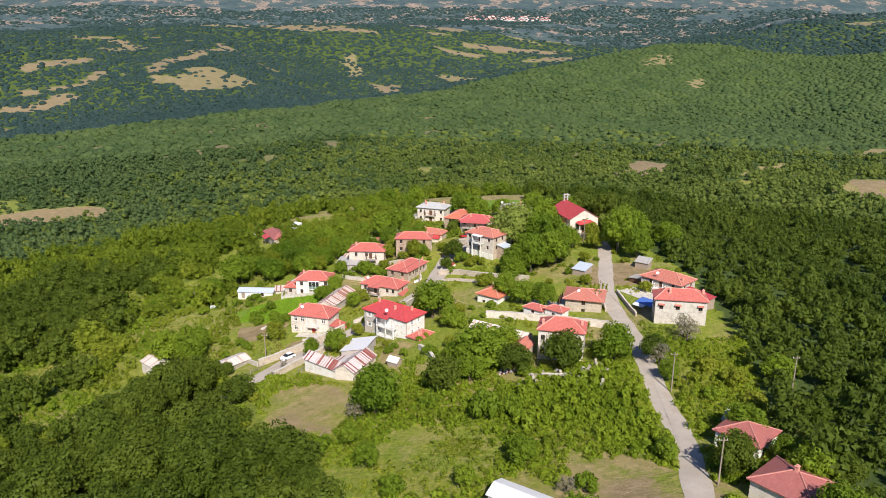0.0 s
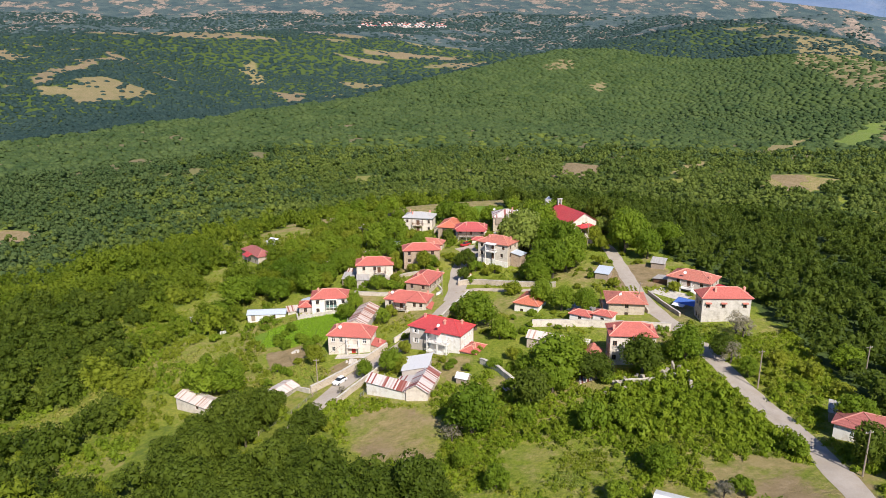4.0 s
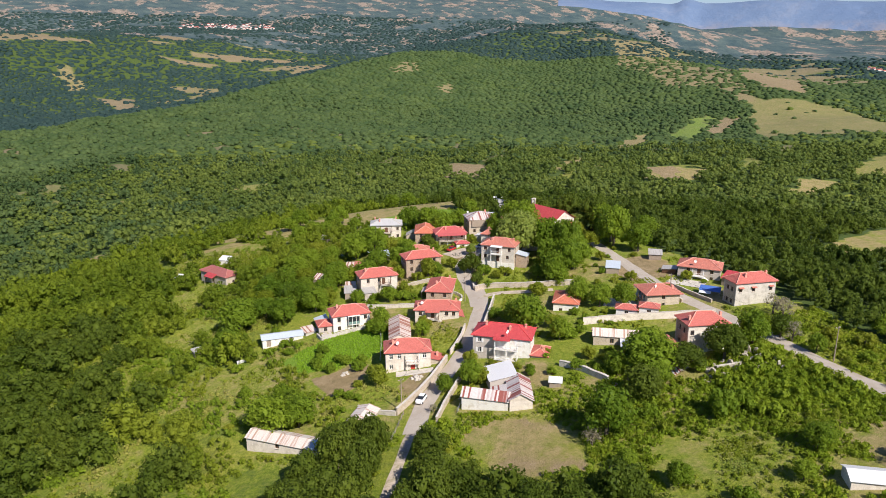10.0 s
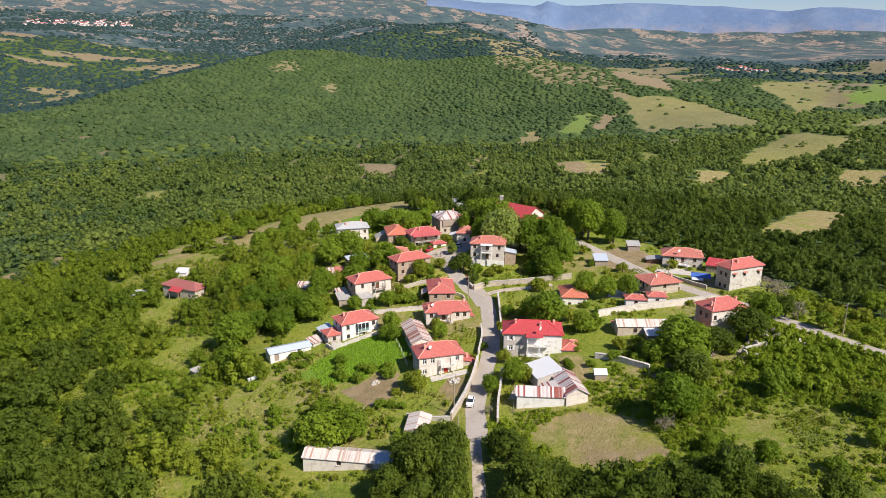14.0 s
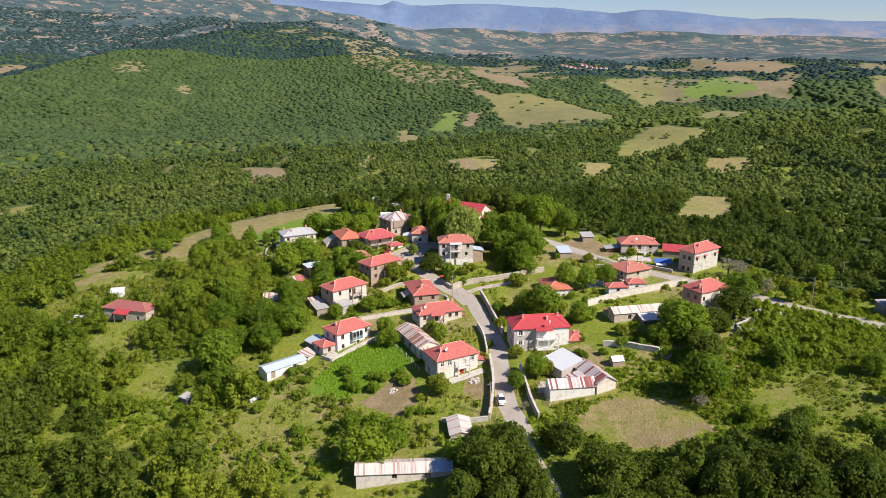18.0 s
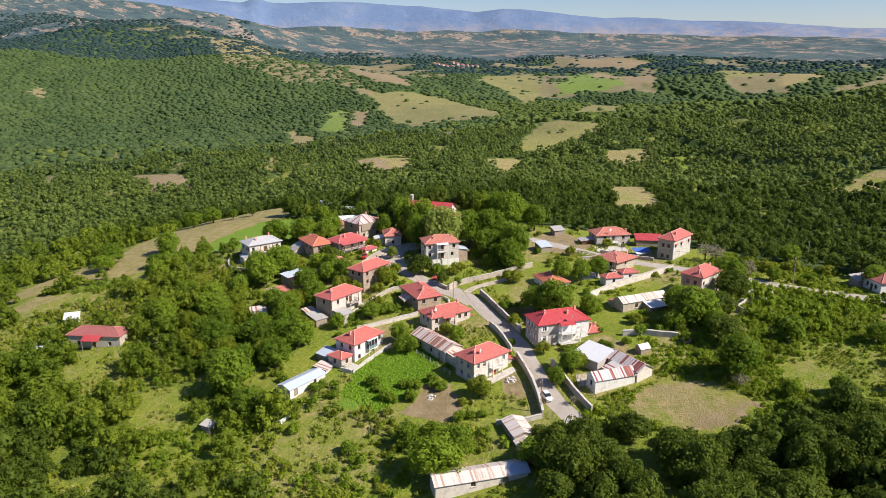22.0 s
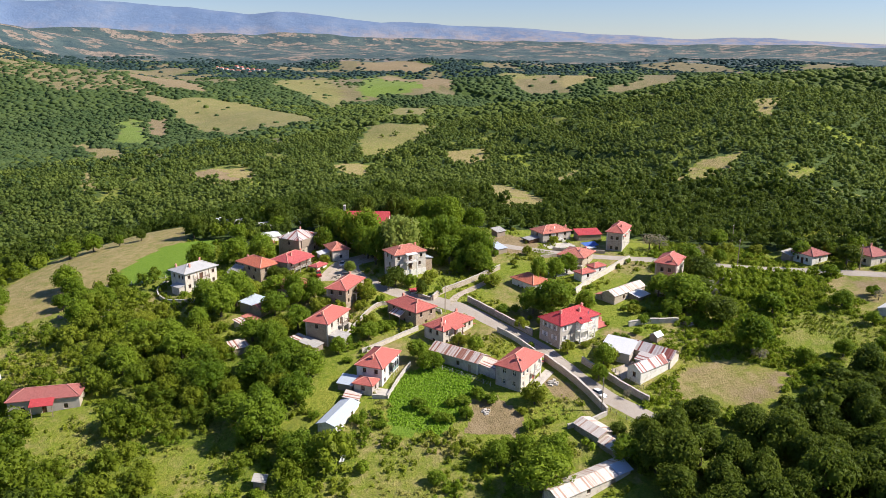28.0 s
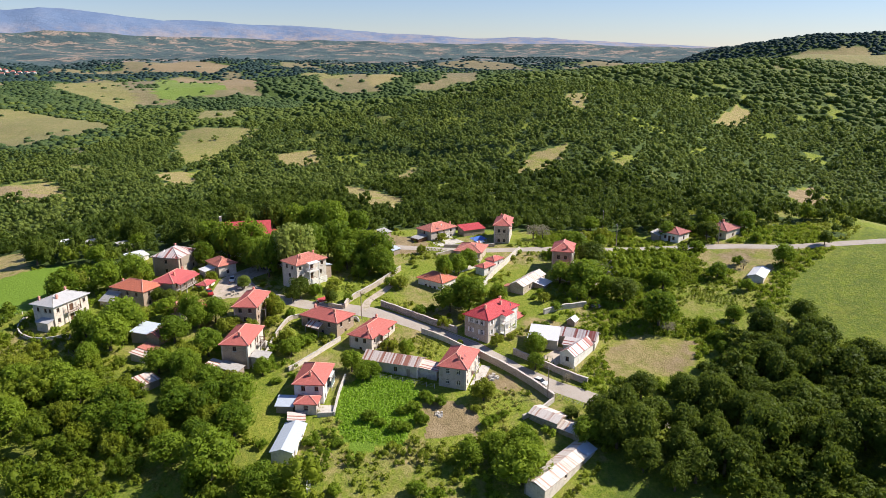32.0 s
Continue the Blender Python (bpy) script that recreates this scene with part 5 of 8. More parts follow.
ob, L, D, H = house("house with rose-red tiled hip roof and long open veranda", (6.6, 266.2), (18.9, 263.6), 8.0, 8.2, 13.0, 1.9, {"S": CREAM, "W": STONE_WARM, "E": CREAM, "N": STONE}, TILE_ROSE, RIDGE,
                    {"S": [[0.2, 0.8], [0.15, 0.85]], "E": [[0.5], [0.5]]}, [("S", 0.5, 1.0, DARKWOOD, 1)], 2, DARKWOOD, None, [(0.35, 0.3, 0.9), (0.9, 0.5, 0.9)])
balcony(ob, L * 0.1, L * 0.9, -1.4, 0.44, 2.3, DARKWOOD, CONCRETE, (L * 0.12, L * 0.36, L * 0.62, L * 0.88), 0, H - 0.1)
plate_roof(ob, ((L * 0.06, -1.7, H - 0.3), (L * 0.94, -1.7, H - 0.3), (L * 0.94, 0.2, H + 0.22), (L * 0.06, 0.2, H + 0.22)), TILE_ROSE, 0.1, "porch_roof")
wing(ob, L * 0.55, L * 0.95, -6.4, -3.2, 2.5, 0.8, {"S": PLASTER, "W": PLASTER}, TILE_ROSE, RIDGE, {"S": [[0.5]]})
ob, L, D, H = house("stone house with weathered sheet-metal roof and timber bay", (22.0, 269.9), (33.4, 267.6), 10.0, 10.2, 16.2, 2.2, {"S": STONE, "W": STONE_WARM, "E": STONE, "N": STONE}, IRON_STRIPED, IRON_GREY,
                    {"S": [[0.2, 0.8], [0.85]], "W": [[0.5], [0.5]]}, [], 2, DARKWOOD, None, [(0.7, 0.6, 0.9)])
part("timber_bay", Geo().box(L * 0.12, L * 0.7, 0.05, 0.44, 3.2, H - 0.15), OLDWOOD, ob)
lean_to(ob, L - 0.3, L + 5.2, 3.0, 9.5, 4.6, 5.6, "W", TILE_OLD, STONE)
ob, L, D, H = house("small stone house with a faded salmon hip roof", (20.9, 257.3), (25.6, 252.4), 9.0, 10.0, 13.9, 1.7, {"S": CREAM, "W": STONE_WARM, "E": STONE, "N": STONE}, TILE_OLD, RIDGE, {"S": [[0.5]], "W": [[0.3, 0.7]]}, [], 1, DARKWOOD, None, [(0.4, 0.3, 0.8)])
lean_to(ob, -3.0, 0.3, 3.0, 7.0, 2.4, 3.0, "E", IRON_WHITE, CREAM)

# the house above the crossroads
ob, L, D, H = house("stone house with faded red hip roof and white balcony", (7.8, 229.8), (16.7, 221.8), 8.2, 10.4, 18.3, 1.9, {"S": STONE_PALE, "W": STONE_PALE, "E": STONE, "N": STONE}, TILE_OLD, RIDGE,
                    {"S": [[0.75], [0.12, 0.8], [0.12, 0.85]], "W": [[], [0.5], [0.3, 0.7]], "E": [[], [0.25, 0.75], [0.25, 0.75]]}, [("S", 0.5, 1.0, DARKWOOD, 1), ("S", 0.5, 1.0, DARKWOOD, 2)], 3, DARKWOOD, None, [(0.3, 0.3, 0.8), (0.85, 0.6, 0.8)])
balcony(ob, L * 0.33, L * 0.64, -1.2, 0.44, 5.3, WHITEPAINT, PLASTER, (L * 0.34, L * 0.63), 0, H)
plate_roof(ob, ((L * 0.32, -1.4, H - 0.05), (L * 0.65, -1.4, H - 0.05), (L * 0.65, 0.1, H + 0.2), (L * 0.32, 0.1, H + 0.2)), IRON_WHITE, 0.06, "porch_roof")
part("plinth", Geo().box(0.3, L - 0.3, 0.3, 0.448, -1.5, 2.3), PLASTER, ob, "whitewashed plinth")
lean_to(ob, L - 0.3, L + 3.2, 2.6, 6.6, 4.6, 5.2, "W", IRON_BLUE, STONE_WARM)
m, L = site((1.6, 222.2), (3.4, 220.4), 7.6)
ob = thing("gate_house", m, "little white gate shelter with a red roof", "shelter")
shell(ob, 0, L, 0, 1.8, 0, 2.0, {"S": PLASTER}, {}, [("W", 0.5, 0.9, DARKWOOD)], 1, DARKWOOD)
gable_roof(ob, 0, L, 0, 1.8, 2.0, 0.6, TILE_RED, 0.25, "x", PLASTER)

# the church
m, L = site((46.0, 246.4), (56.6, 249.2), 13.2)
ob = thing("church", m, "white plastered church with red gable roof and bell cote", "church")
shell(ob, 0, L, 0, 17.0, 0, 5.6, {"S": CREAM, "W": PLASTER, "E": CREAM}, {"S": [[], [0.5]], "W": [[], [0.2, 0.5, 0.8]], "E": [[], [0.2, 0.5, 0.8]]}, [("S", 0.5, 1.6, DARKWOOD)], 2, DARKWOOD)
gable_roof(ob, 0, L, 0, 17.0, 5.6, 3.2, TILE_RED, 0.5, "y", CREAM)
hip_roof(ob, L * 0.22, L * 0.78, -2.8, 0.1, 4.0, 0.9, TILE_RED, RIDGE_RED, 0.3)
for x in (L * 0.24, L * 0.76):
    part("column", Geo().tube((x, -2.6, -1), (x, -2.6, 3.84), 0.18, 0.16), PLASTER, ob)
lean_to(ob, -3.6, -0.1, 3.0, 14.0, 2.6, 3.6, "E", TILE_RED, PLASTER)
part("bell_cote", Geo().box(L / 2 - 0.9, L / 2 - 0.5, 16.2, 16.8, 8.3, 10.6).box(L / 2 + 0.5, L / 2 + 0.9, 16.2, 16.8, 8.3, 10.6).box(L / 2 - 1.0, L / 2 + 1.0, 16.1, 16.9, 10.6, 10.9), CONCRETE, ob)
part("bell", Geo().tube((L / 2, 16.5, 9.4), (L / 2, 16.5, 10.1), 0.35, 0.15, 10), METAL, ob)

# houses on the east side
ob, L, D, H = house("tall plain grey-beige house with salmon roof at village edge", (51.8, 162.3), (64.6, 160.0), 6.4, 12.6, 19.7, 2.0, {"S": CONCRETE, "W": STONE, "E": CONCRETE, "N": CONCRETE}, TILE, RIDGE,
                    {"S": [[], [0.12, 0.44, 0.88]], "W": [[0.3, 0.7], [0.3, 0.7]], "E": [[0.5], [0.5]]}, [], 2, DARKWOOD, None, [(0.3, 0.3, 0.9), (0.93, 0.7, 0.9)])
for u in (0.12, 0.44, 0.88):
    x = 0.45 + u * (L - 0.9)
    plate_roof(ob, ((x - 0.75, -0.15, 5.72), (x + 0.75, -0.15, 5.72), (x + 0.75, 0.44, 5.95), (x - 0.75, 0.44, 5.95)), TILE_OLD, 0.06, "window_hood")
ob, L, D, H = house("two-storey house with salmon roof and white outside stairs", (56.0, 190.6), (65.0, 181.0), 8.6, 11.8, 16.3, 1.9, {"S": GREY, "W": GREY, "E": GREY, "N": GREY}, TILE_OLD, RIDGE,
                    {"S": [[0.2, 0.8], [0.25, 0.8]], "W": [[0.5], [0.5]], "E": [[0.5], [0.25, 0.75]]}, [("S", 0.5, 1.0, DARKWOOD, 1)], 2, DARKWOOD, None, [(0.9, 0.3, 0.9)])
balcony(ob, L * 0.36, L * 0.62, -1.3, 0.44, 2.2, WHITEPAINT, WHITEPAINT, (L * 0.37, L * 0.61), 0, H - 0.2)
stairs(ob, L * 0.62, -0.6, 2.2, 1, -0.15, 1.0, WHITEPAINT)
lean_to(ob, -4.4, -0.3, 2.0, 6.0, 2.4, 2.9, "E", IRON_GREY, DARKWOOD)
m, L = site((62.5, 178.4), (66.5, 170.6), 12.2)
ob = thing("open_barn", m, "open barn with a red sheet-metal roof between two houses", "barn")
lean_to(ob, 0, L, 0, 5.0, 3.2, 4.2, "N", TILE_RED, OLDWOOD)
m, L = site((50.8, 174.8), (54.4, 170.4), 12.3)
ob = thing("market_awning", m, "blue and white awning on poles", "awning")
plate_roof(ob, ((0, 0, 2.1), (L, 0, 2.1), (L, 3.2, 2.7), (0, 3.2, 2.7)), BLUE, 0.04, "canopy")
plate_roof(ob, ((0.2, -1.6, 1.8), (L * 0.6, -1.6, 1.8), (L * 0.6, -0.05, 2.05), (0.2, -0.05, 2.05)), IRON_WHITE, 0.04, "canopy")
for x in (0.1, L - 0.1):
    for y in (0.1, 3.1):
        part("pole", Geo().tube((x, y, -1), (x, y, 2.06 + y * 0.17), 0.05), METAL, ob)

ob, L, D, H = house("two-storey brick-red and stone house with a long timber balcony", (31.4, 173.6), (41.8, 170.6), 9.6, 10.9, 15.6, 1.7, {"S": STONE, "W": CREAM, "E": STONE, "N": STONE}, TILE_OLD, RIDGE,
                    {"S": [[0.5], [0.5]], "W": [[0.3, 0.75], [0.3, 0.75]], "E": [[0.5], [0.3, 0.7]]}, [("W", 0.5, 1.0, DARKWOOD, 1)], 2, DARKWOOD, None, [(0.8, 0.3, 0.8)], 0.8)
b = part("balcony", Geo().box(-0.9, 0.78, 0.6, 9.0, 2.1, 2.3), CONCRETE, ob)
r = Geo()
for z in (2.5, 3.2):
    r.beam((-0.85, 0.6, z), (-0.85, 9.0, z), 0.07)
for i in range(22):
    r.beam((-0.85, 0.7 + i * 0.39, 2.31), (-0.85, 0.7 + i * 0.39, 3.2), 0.05)
part("railing", r, DARKWOOD, b)
for y in (0.7, 3.4, 6.2, 8.9):
    part("post", Geo().box(-0.85, -0.65, y - 0.1, y + 0.1, -1.2, 2.09), CONCRETE, b)
    part("post", Geo().box(-0.82, -0.7, y - 0.06, y + 0.06, 2.31, H - 0.1), DARKWOOD, b)
for x0, y0, x1, y1, hh in ((21.4, 173.2, 25.6, 169.7, 2.5), (26.4, 169.8, 30.2, 166.6, 2.9)):
    m, L = site((x0, y0), (x1, y1), ground_at((x0 + x1) / 2, (y0 + y1) / 2))
    ob = thing("outbuilding", m, "low outbuilding with a salmon tiled roof beside the long wall", "shed", "farm sheds")
    wing(ob, 0, L, 0, 3.4, hh, 0.9, {"S": PLASTER}, TILE, RIDGE, {"S": [[0.5]]})

ob, L, D, H = house("white cottage with an orange tiled roof under trees", (9.4, 186.4), (15.6, 181.8), 10.2, 8.6, 12.4, 1.8, {"S": PLASTER, "W": PLASTER, "E": PLASTER, "N": PLASTER}, TILE_ORANGE, RIDGE, {"S": [[0.3, 0.7]], "W": [[0.3, 0.7]]}, [("W", 0.5, 1.0, DARKWOOD)], 1, DARKWOOD)
m, L = site((7.0, 162.4), (19.4, 154.2), 9.6)
ob = thing("long_stone_shed", m, "long stone shed with a whitish corrugated roof", "shed", "farm sheds")
shell(ob, 0, L, 0, 4.4, 0, 2.9, {"S": STONE, "W": STONE}, {"S": [[0.3]]}, [("S", 0.7, 1.6, OLDWOOD)], 1, DARKWOOD)
gable_roof(ob, 0, L, 0, 4.4, 2.9, 1.1, IRON_BLEACHED, 0.3, "x", STONE)
lean_to(ob, L * 0.45, L * 0.8, -3.6, -0.1, 1.9, 2.5, "N", IRON_WHITE, OLDWOOD)
lean_to(ob, -0.2, 2.4, 4.6, 6.6, 1.8, 2.2, "S", TILE_OLD, STONE)
ob, L, D, H = house("stone house with salmon roof half hidden by a walnut", (20.9, 145.3), (31.4, 142.6), 7.2, 12.0, 18.9, 2.1, {"S": CREAM, "W": STONE_WARM, "E": CREAM, "N": STONE}, TILE, RIDGE,
                    {"S": [[0.1, 0.9], [0.1, 0.9]], "W": [[0.3, 0.7], [0.3, 0.7]]}, [], 2, DARKWOOD, None, [(0.12, 0.3, 0.9), (0.9, 0.5, 0.9)])
m, L = site((13.8, 144.4), (18.0, 142.0), 10.4)
ob = thing("outhouse", m, "narrow stone outhouse with a faded tiled roof", "shed", "farm sheds")
shell(ob, 0, 3.8, 0, 8.0, 0, 3.6, {"S": STONE}, {"S": [[0.5]]}, [], 1, WHITEPAINT)
gable_roof(ob, 0, 3.8, 0, 8.0, 3.6, 1.2, TILE_OLD, 0.3, "y", STONE)
m, L = site((12.4, 138.0), (18.6, 136.4), 9.6)
ob = thing("low_shed", m, "low shed with a bleached rusty sheet roof", "shed", "farm sheds")
lean_to(ob, 0, L, 0, 3.2, 1.4, 2.0, "N", IRON_STRIPED, RUBBLE)

# the barns below the road
m, L = site((-77.6, 167.0), (-63.4, 154.6), -1.2)
ob = thing("old_barn", m, "long stone barn with bleached sheet roof and blue tarpaulin", "barn", "farm sheds")
shell(ob, 0.2, L, 0.2, 4.8, 0, 2.2, {"S": CREAM, "N": RUBBLE}, {"S": [[0.4]]}, [("S", 0.75, 1.2, OLDWOOD)], 1, DARKWOOD)
gable_roof(ob, 0.2, L, 0.2, 4.8, 2.2, 0.8, IRON_BLEACHED, 0.3, "x", RUBBLE)
plate_roof(ob, ((L - 3.6, -0.2, 2.22), (L + 0.4, -0.2, 2.22), (L + 0.4, 2.5, 3.12), (L - 3.6, 2.5, 3.12)), IRON_BLUE, 0.04, "tarpaulin")
m, L = site((-56.6, 161.6), (-53.0, 158.6), 1.0)
ob = thing("old_barn", m, "small stone barn with a bleached rusty sheet roof", "barn", "farm sheds")
shell(ob, 0.1, L, 0.1, 7.2, 0, 2.1, {"S": RUBBLE}, {}, [], 1, DARKWOOD)
gable_roof(ob, 0.1, L, 0.1, 7.2, 2.1, 0.7, IRON_BLEACHED, 0.3, "y", RUBBLE)
m, L = site((-60.7, 156.7), (-57.1, 153.7), 0.2)
ob = thing("old_barn", m, "low stone byre with patched sheet roof joining two barns", "barn", "farm sheds")
shell(ob, 0.1, L, 0.1, 6.2, 0, 2.0, {"S": RUBBLE}, {}, [("W", 0.5, 1.2, OLDWOOD)], 1, DARKWOOD)
gable_roof(ob, 0.1, L, 0.1, 6.2, 2.0, 0.7, IRON_BLEACHED, 0.3, "y", RUBBLE)
m, L = site((6.6, 91.2), (15.0, 85.6), 13.0)
ob = thing("white_roofed_shed", m, "field shed with a white sheet-metal gable roof", "shed", "farm sheds")
shell(ob, 0.2, L, 0.2, 4.6, 0, 2.4, {"S": CREAM}, {}, [], 1, DARKWOOD)
gable_roof(ob, 0.2, L, 0.2, 4.6, 2.4, 0.8, IRON_WHITE, 0.3, "x", CREAM)
ob, L, D, H = house("low white house with a dull red hip roof beside the lane", (44.9, 104.4), (50.4, 98.4), 8.0, 15.2, 18.4, 1.6, {"S": PLASTER, "W": PLASTER, "E": PLASTER, "N": PLASTER}, TILE_DULL, RIDGE_DULL, {"W": [[0.25, 0.75]], "S": [[0.5]]}, [("W", 0.5, 1.0, DARKWOOD)], 1, DARKWOOD)
ob, L, D, H = house("low house with a brown-red hip roof beside the lane", (43.8, 88.4), (50.0, 80.8), 9.0, 16.6, 20.0, 1.8, {"S": CREAM, "W": CREAM, "E": CREAM, "N": CREAM}, TILE_DULL, RIDGE_DULL, {"W": [[0.25, 0.75]], "S": [[0.5]]}, [("W", 0.5, 1.0, DARKWOOD)], 1, DARKWOOD, None, [(0.5, 0.5, 0.8)])
ob, L, D, H = house("isolated low stone house with a brownish tiled roof among trees", (-77.2, 295.4), (-69.2, 281.2), 7.0, -3.0, 0.9, 1.7, {"S": GREY, "W": GREY, "E": STONE, "N": STONE}, TILE_DULL, RIDGE_DULL, {"S": [[0.2, 0.8]], "E": [[0.5]]}, [("S", 0.5, 1.0, DARKWOOD)], 1, DARKWOOD, None, [], 0.4)
plate_roof(ob, ((L * 0.34, -2.0, 3.2), (L * 0.66, -2.0, 3.2), (L * 0.66, 0.3, 4.2), (L * 0.34, 0.3, 4.2)), TILE_RED, 0.08, "porch_roof")
for x in (L * 0.36, L * 0.64):
    part("post", Geo().beam((x, -1.85, -1), (x, -1.85, 3.2), 0.14), OLDWOOD, ob)

for x, y, w, d, mat_, lab in ((-68.5, 312.0, 4.0, 3.0, IRON_WHITE, "small hut with a pale sheet roof in the bushes"), (-42.5, 256.5, 4.4, 3.6, IRON_RUST, "small shed with a rusty sheet roof among the garden trees"), (56.0, 316.0, 5.0, 4.0, IRON_GREY, "grey farm hut with a sheet-metal roof"), (61.0, 327.0, 4.0, 4.0, IRON_WHITE, "farm hut with a white sheet roof"),
                              (51.0, 301.0, 5.0, 4.0, IRON_GREY, "grey hut with a sheet roof"), (36.0, 291.5, 6.5, 4.0, IRON_WHITE, "long hut with a white sheet roof"),
                              (29.0, 289.0, 5.0, 4.5, TILE_OLD, "hut with a faded red roof"), (59.5, 208.0, 4.0, 3.4, IRON_GREY, "roadside shelter with a grey sheet roof"),
                              (39.5, 203.5, 4.0, 5.0, IRON_BLUE, "shed with a pale blue roof beside the road"),
                              (49.0, 110.0, 6.0, 3.0, IRON_GREY, "ramshackle shed of bleached sheets beside the lane"), (-36.0, 250.0, 4.0, 3.6, TILE_OLD, "garden hut with a small red roof"), (-86.0, 300.0, 3.4, 3.0, IRON_WHITE, "field hut with a white roof"),
                              (-30.0, 309.0, 5.0, 4.0, IRON_GREY, "field shed with a flat grey roof")):
    m, L = site((x, y), (x + w * 0.8, y - w * 0.6), ground_at(x + w / 2, y))
    ob = thing("hut", m, lab, "hut", "huts")
    lean_to(ob, 0, w, 0, d, 2.0, 2.8, "N", mat_, OLDWOOD if mat_ != IRON_WHITE else PLASTER)

# ---- roads, walls, poles ----
def smooth(line, step=2.0):
    """A soft curve through the points of a line."""
    p = [Vector(q) for q in line]
    out = []
    for i in range(len(p) - 1):
        a, b, c, d = p[max(i - 1, 0)], p[i], p[i + 1], p[min(i + 2, len(p) - 1)]
        n = max(1, int((c - b).length / step))
        for k in range(n):
            t = k / n
            out.append(0.5 * ((2 * b) + (c - a) * t + (2 * a - 5 * b + 4 * c - d) * t * t + (3 * b - a - 3 * c + d) * t ** 3))
    return out + [p[-1]]


LANES = []


def ribbon(name, line, wide, mat, label, lift=0.07):
    """A road laid over the ground."""
    p = smooth(line)
    LANES.extend((q.x, q.y, wide) for q in p)
    g = Geo()
    rows = []
    for i, q in enumerate(p):
        d = (p[min(i + 1, len(p) - 1)] - p[max(i - 1, 0)]).normalized()
        s = Vector((-d.y, d.x))
        w = wide / 2 * (1 + 0.05 * math.sin(i * 1.3) + 0.04 * math.sin(i * 0.47))
        row = []
        for k in (-1, -0.5, 0, 0.5, 1):
            c = q + s * w * k
            row.append((c.x, c.y, ground_at(c.x, c.y) + lift - 0.05 * abs(k)))
        rows.append(row)
    for r0, r1 in zip(rows, rows[1:]):
        for k in range(4):
            g.face((r0[k], r1[k], r1[k + 1], r0[k + 1])[::-1])
    ob = new(name, g.mesh(name, mat, True))
    return tagged(ob, label, "road", kind="structure")


ribbon("low_lane", ((-61.5, 127), (-57.2, 133.4), (-53.8, 138.6), (-49.9, 144.6), (-46.5, 150), (-44.4, 152.4)), 2.3, LANE, "narrow dirt lane down into the trees")
ribbon("road", ((-45.2, 151.2), (-42.0, 156.0), (-38.5, 161.3), (-33.2, 167.0), (-27.4, 172.7), (-21.6, 178.3), (-17.0, 184.0), (-12.8, 190.2), (-8.8, 196.3), (-4.8, 202.5), (-2.0, 209.0), (0.6, 217)), 4.3, ROAD, "pale worn concrete village road")
ribbon("road_up", ((-5.0, 203), (-2.4, 210.5), (-0.2, 221), (2.4, 231), (7, 240), (14, 246.5), (22, 250.5)), 5.0, ROAD, "pale concrete street up to the square")
ribbon("village_square", ((5.5, 250.5), (11, 251.5), (16, 252), (22, 251), (28, 246), (36, 240)), 9.0, LANE, "small sandy village square with parked cars")
ribbon("lane", ((-3, 208.5), (3, 208.4), (10.7, 204.2), (18.5, 200.6)), 2.4, LANE, "narrow lane between garden walls")
ribbon("church_road", ((44, 262), (51, 246), (55.5, 237), (52.4, 217), (48.6, 199), (46.2, 185), (45.2, 172), (45.4, 160), (45.0, 147.5), (43.4, 133), (42.2, 121), (41.8, 111), (40.6, 103), (38.8, 94), (36.6, 85), (32, 71.5), (29, 53), (24, 20), (10, -30)), 4.3, ROAD, "pale grey road along the hilltop")


def wall_run(name, line, high, thick, mat, label, sink=0.8):
    """A garden wall that follows the ground in one piece with a coping."""
    p = smooth(line, 1.5)
    g, c = Geo(), Geo()
    ob = thing(name, pose(p[0].x, p[0].y, ground_at(p[0].x, p[0].y)), label, "wall", "garden walls")
    o = Vector((p[0].x, p[0].y, ground_at(p[0].x, p[0].y)))
    for i, (a, b) in enumerate(zip(p, p[1:])):
        d = (b - a).normalized()
        s = Vector((-d.y, d.x, 0)) * thick / 2
        za, zb = ground_at(a.x, a.y), ground_at(b.x, b.y)
        wob = 0.06 * math.sin(i * 2.1), 0.06 * math.sin((i + 1) * 2.1)
        A, B = Vector((a.x, a.y, 0)) - o, Vector((b.x, b.y, 0)) - o
        lo = [A - s + Vector((0, 0, za - sink)), B - s + Vector((0, 0, zb - sink)), B + s + Vector((0, 0, zb - sink)), A + s + Vector((0, 0, za - sink))]
        hi = [A - s + Vector((0, 0, za + high + wob[0])), B - s + Vector((0, 0, zb + high + wob[1])), B + s + Vector((0, 0, zb + high + wob[1])), A + s + Vector((0, 0, za + high + wob[0]))]
        g.face(hi)
        g.face((lo[0], lo[1], hi[1], hi[0]))
        g.face((lo[2], lo[3], hi[3], hi[2]))
        if i == 0:
            g.face((lo[3], lo[0], hi[0], hi[3]))
        if i == len(p) - 2:
            g.face((lo[1], lo[2], hi[2], hi[1]))
        e = s * 1.25
        up = Vector((0, 0, 0.09))
        q = [A - e, B - e, B + e, A + e]
        t = [v + Vector((0, 0, z)) for v, z in zip(q, (za + high + wob[0] + 0.004, zb + high + wob[1] + 0.004, zb + high + wob[1] + 0.004, za + high + wob[0] + 0.004))]
        c.face([v + up for v in t])
        for k in range(4):
            f = (k + 1) % 4
            c.face((t[k], t[f], t[f] + up, t[k] + up))
    part("masonry", g, mat, ob)
    part("coping", c, CONCRETE, ob)
    return ob


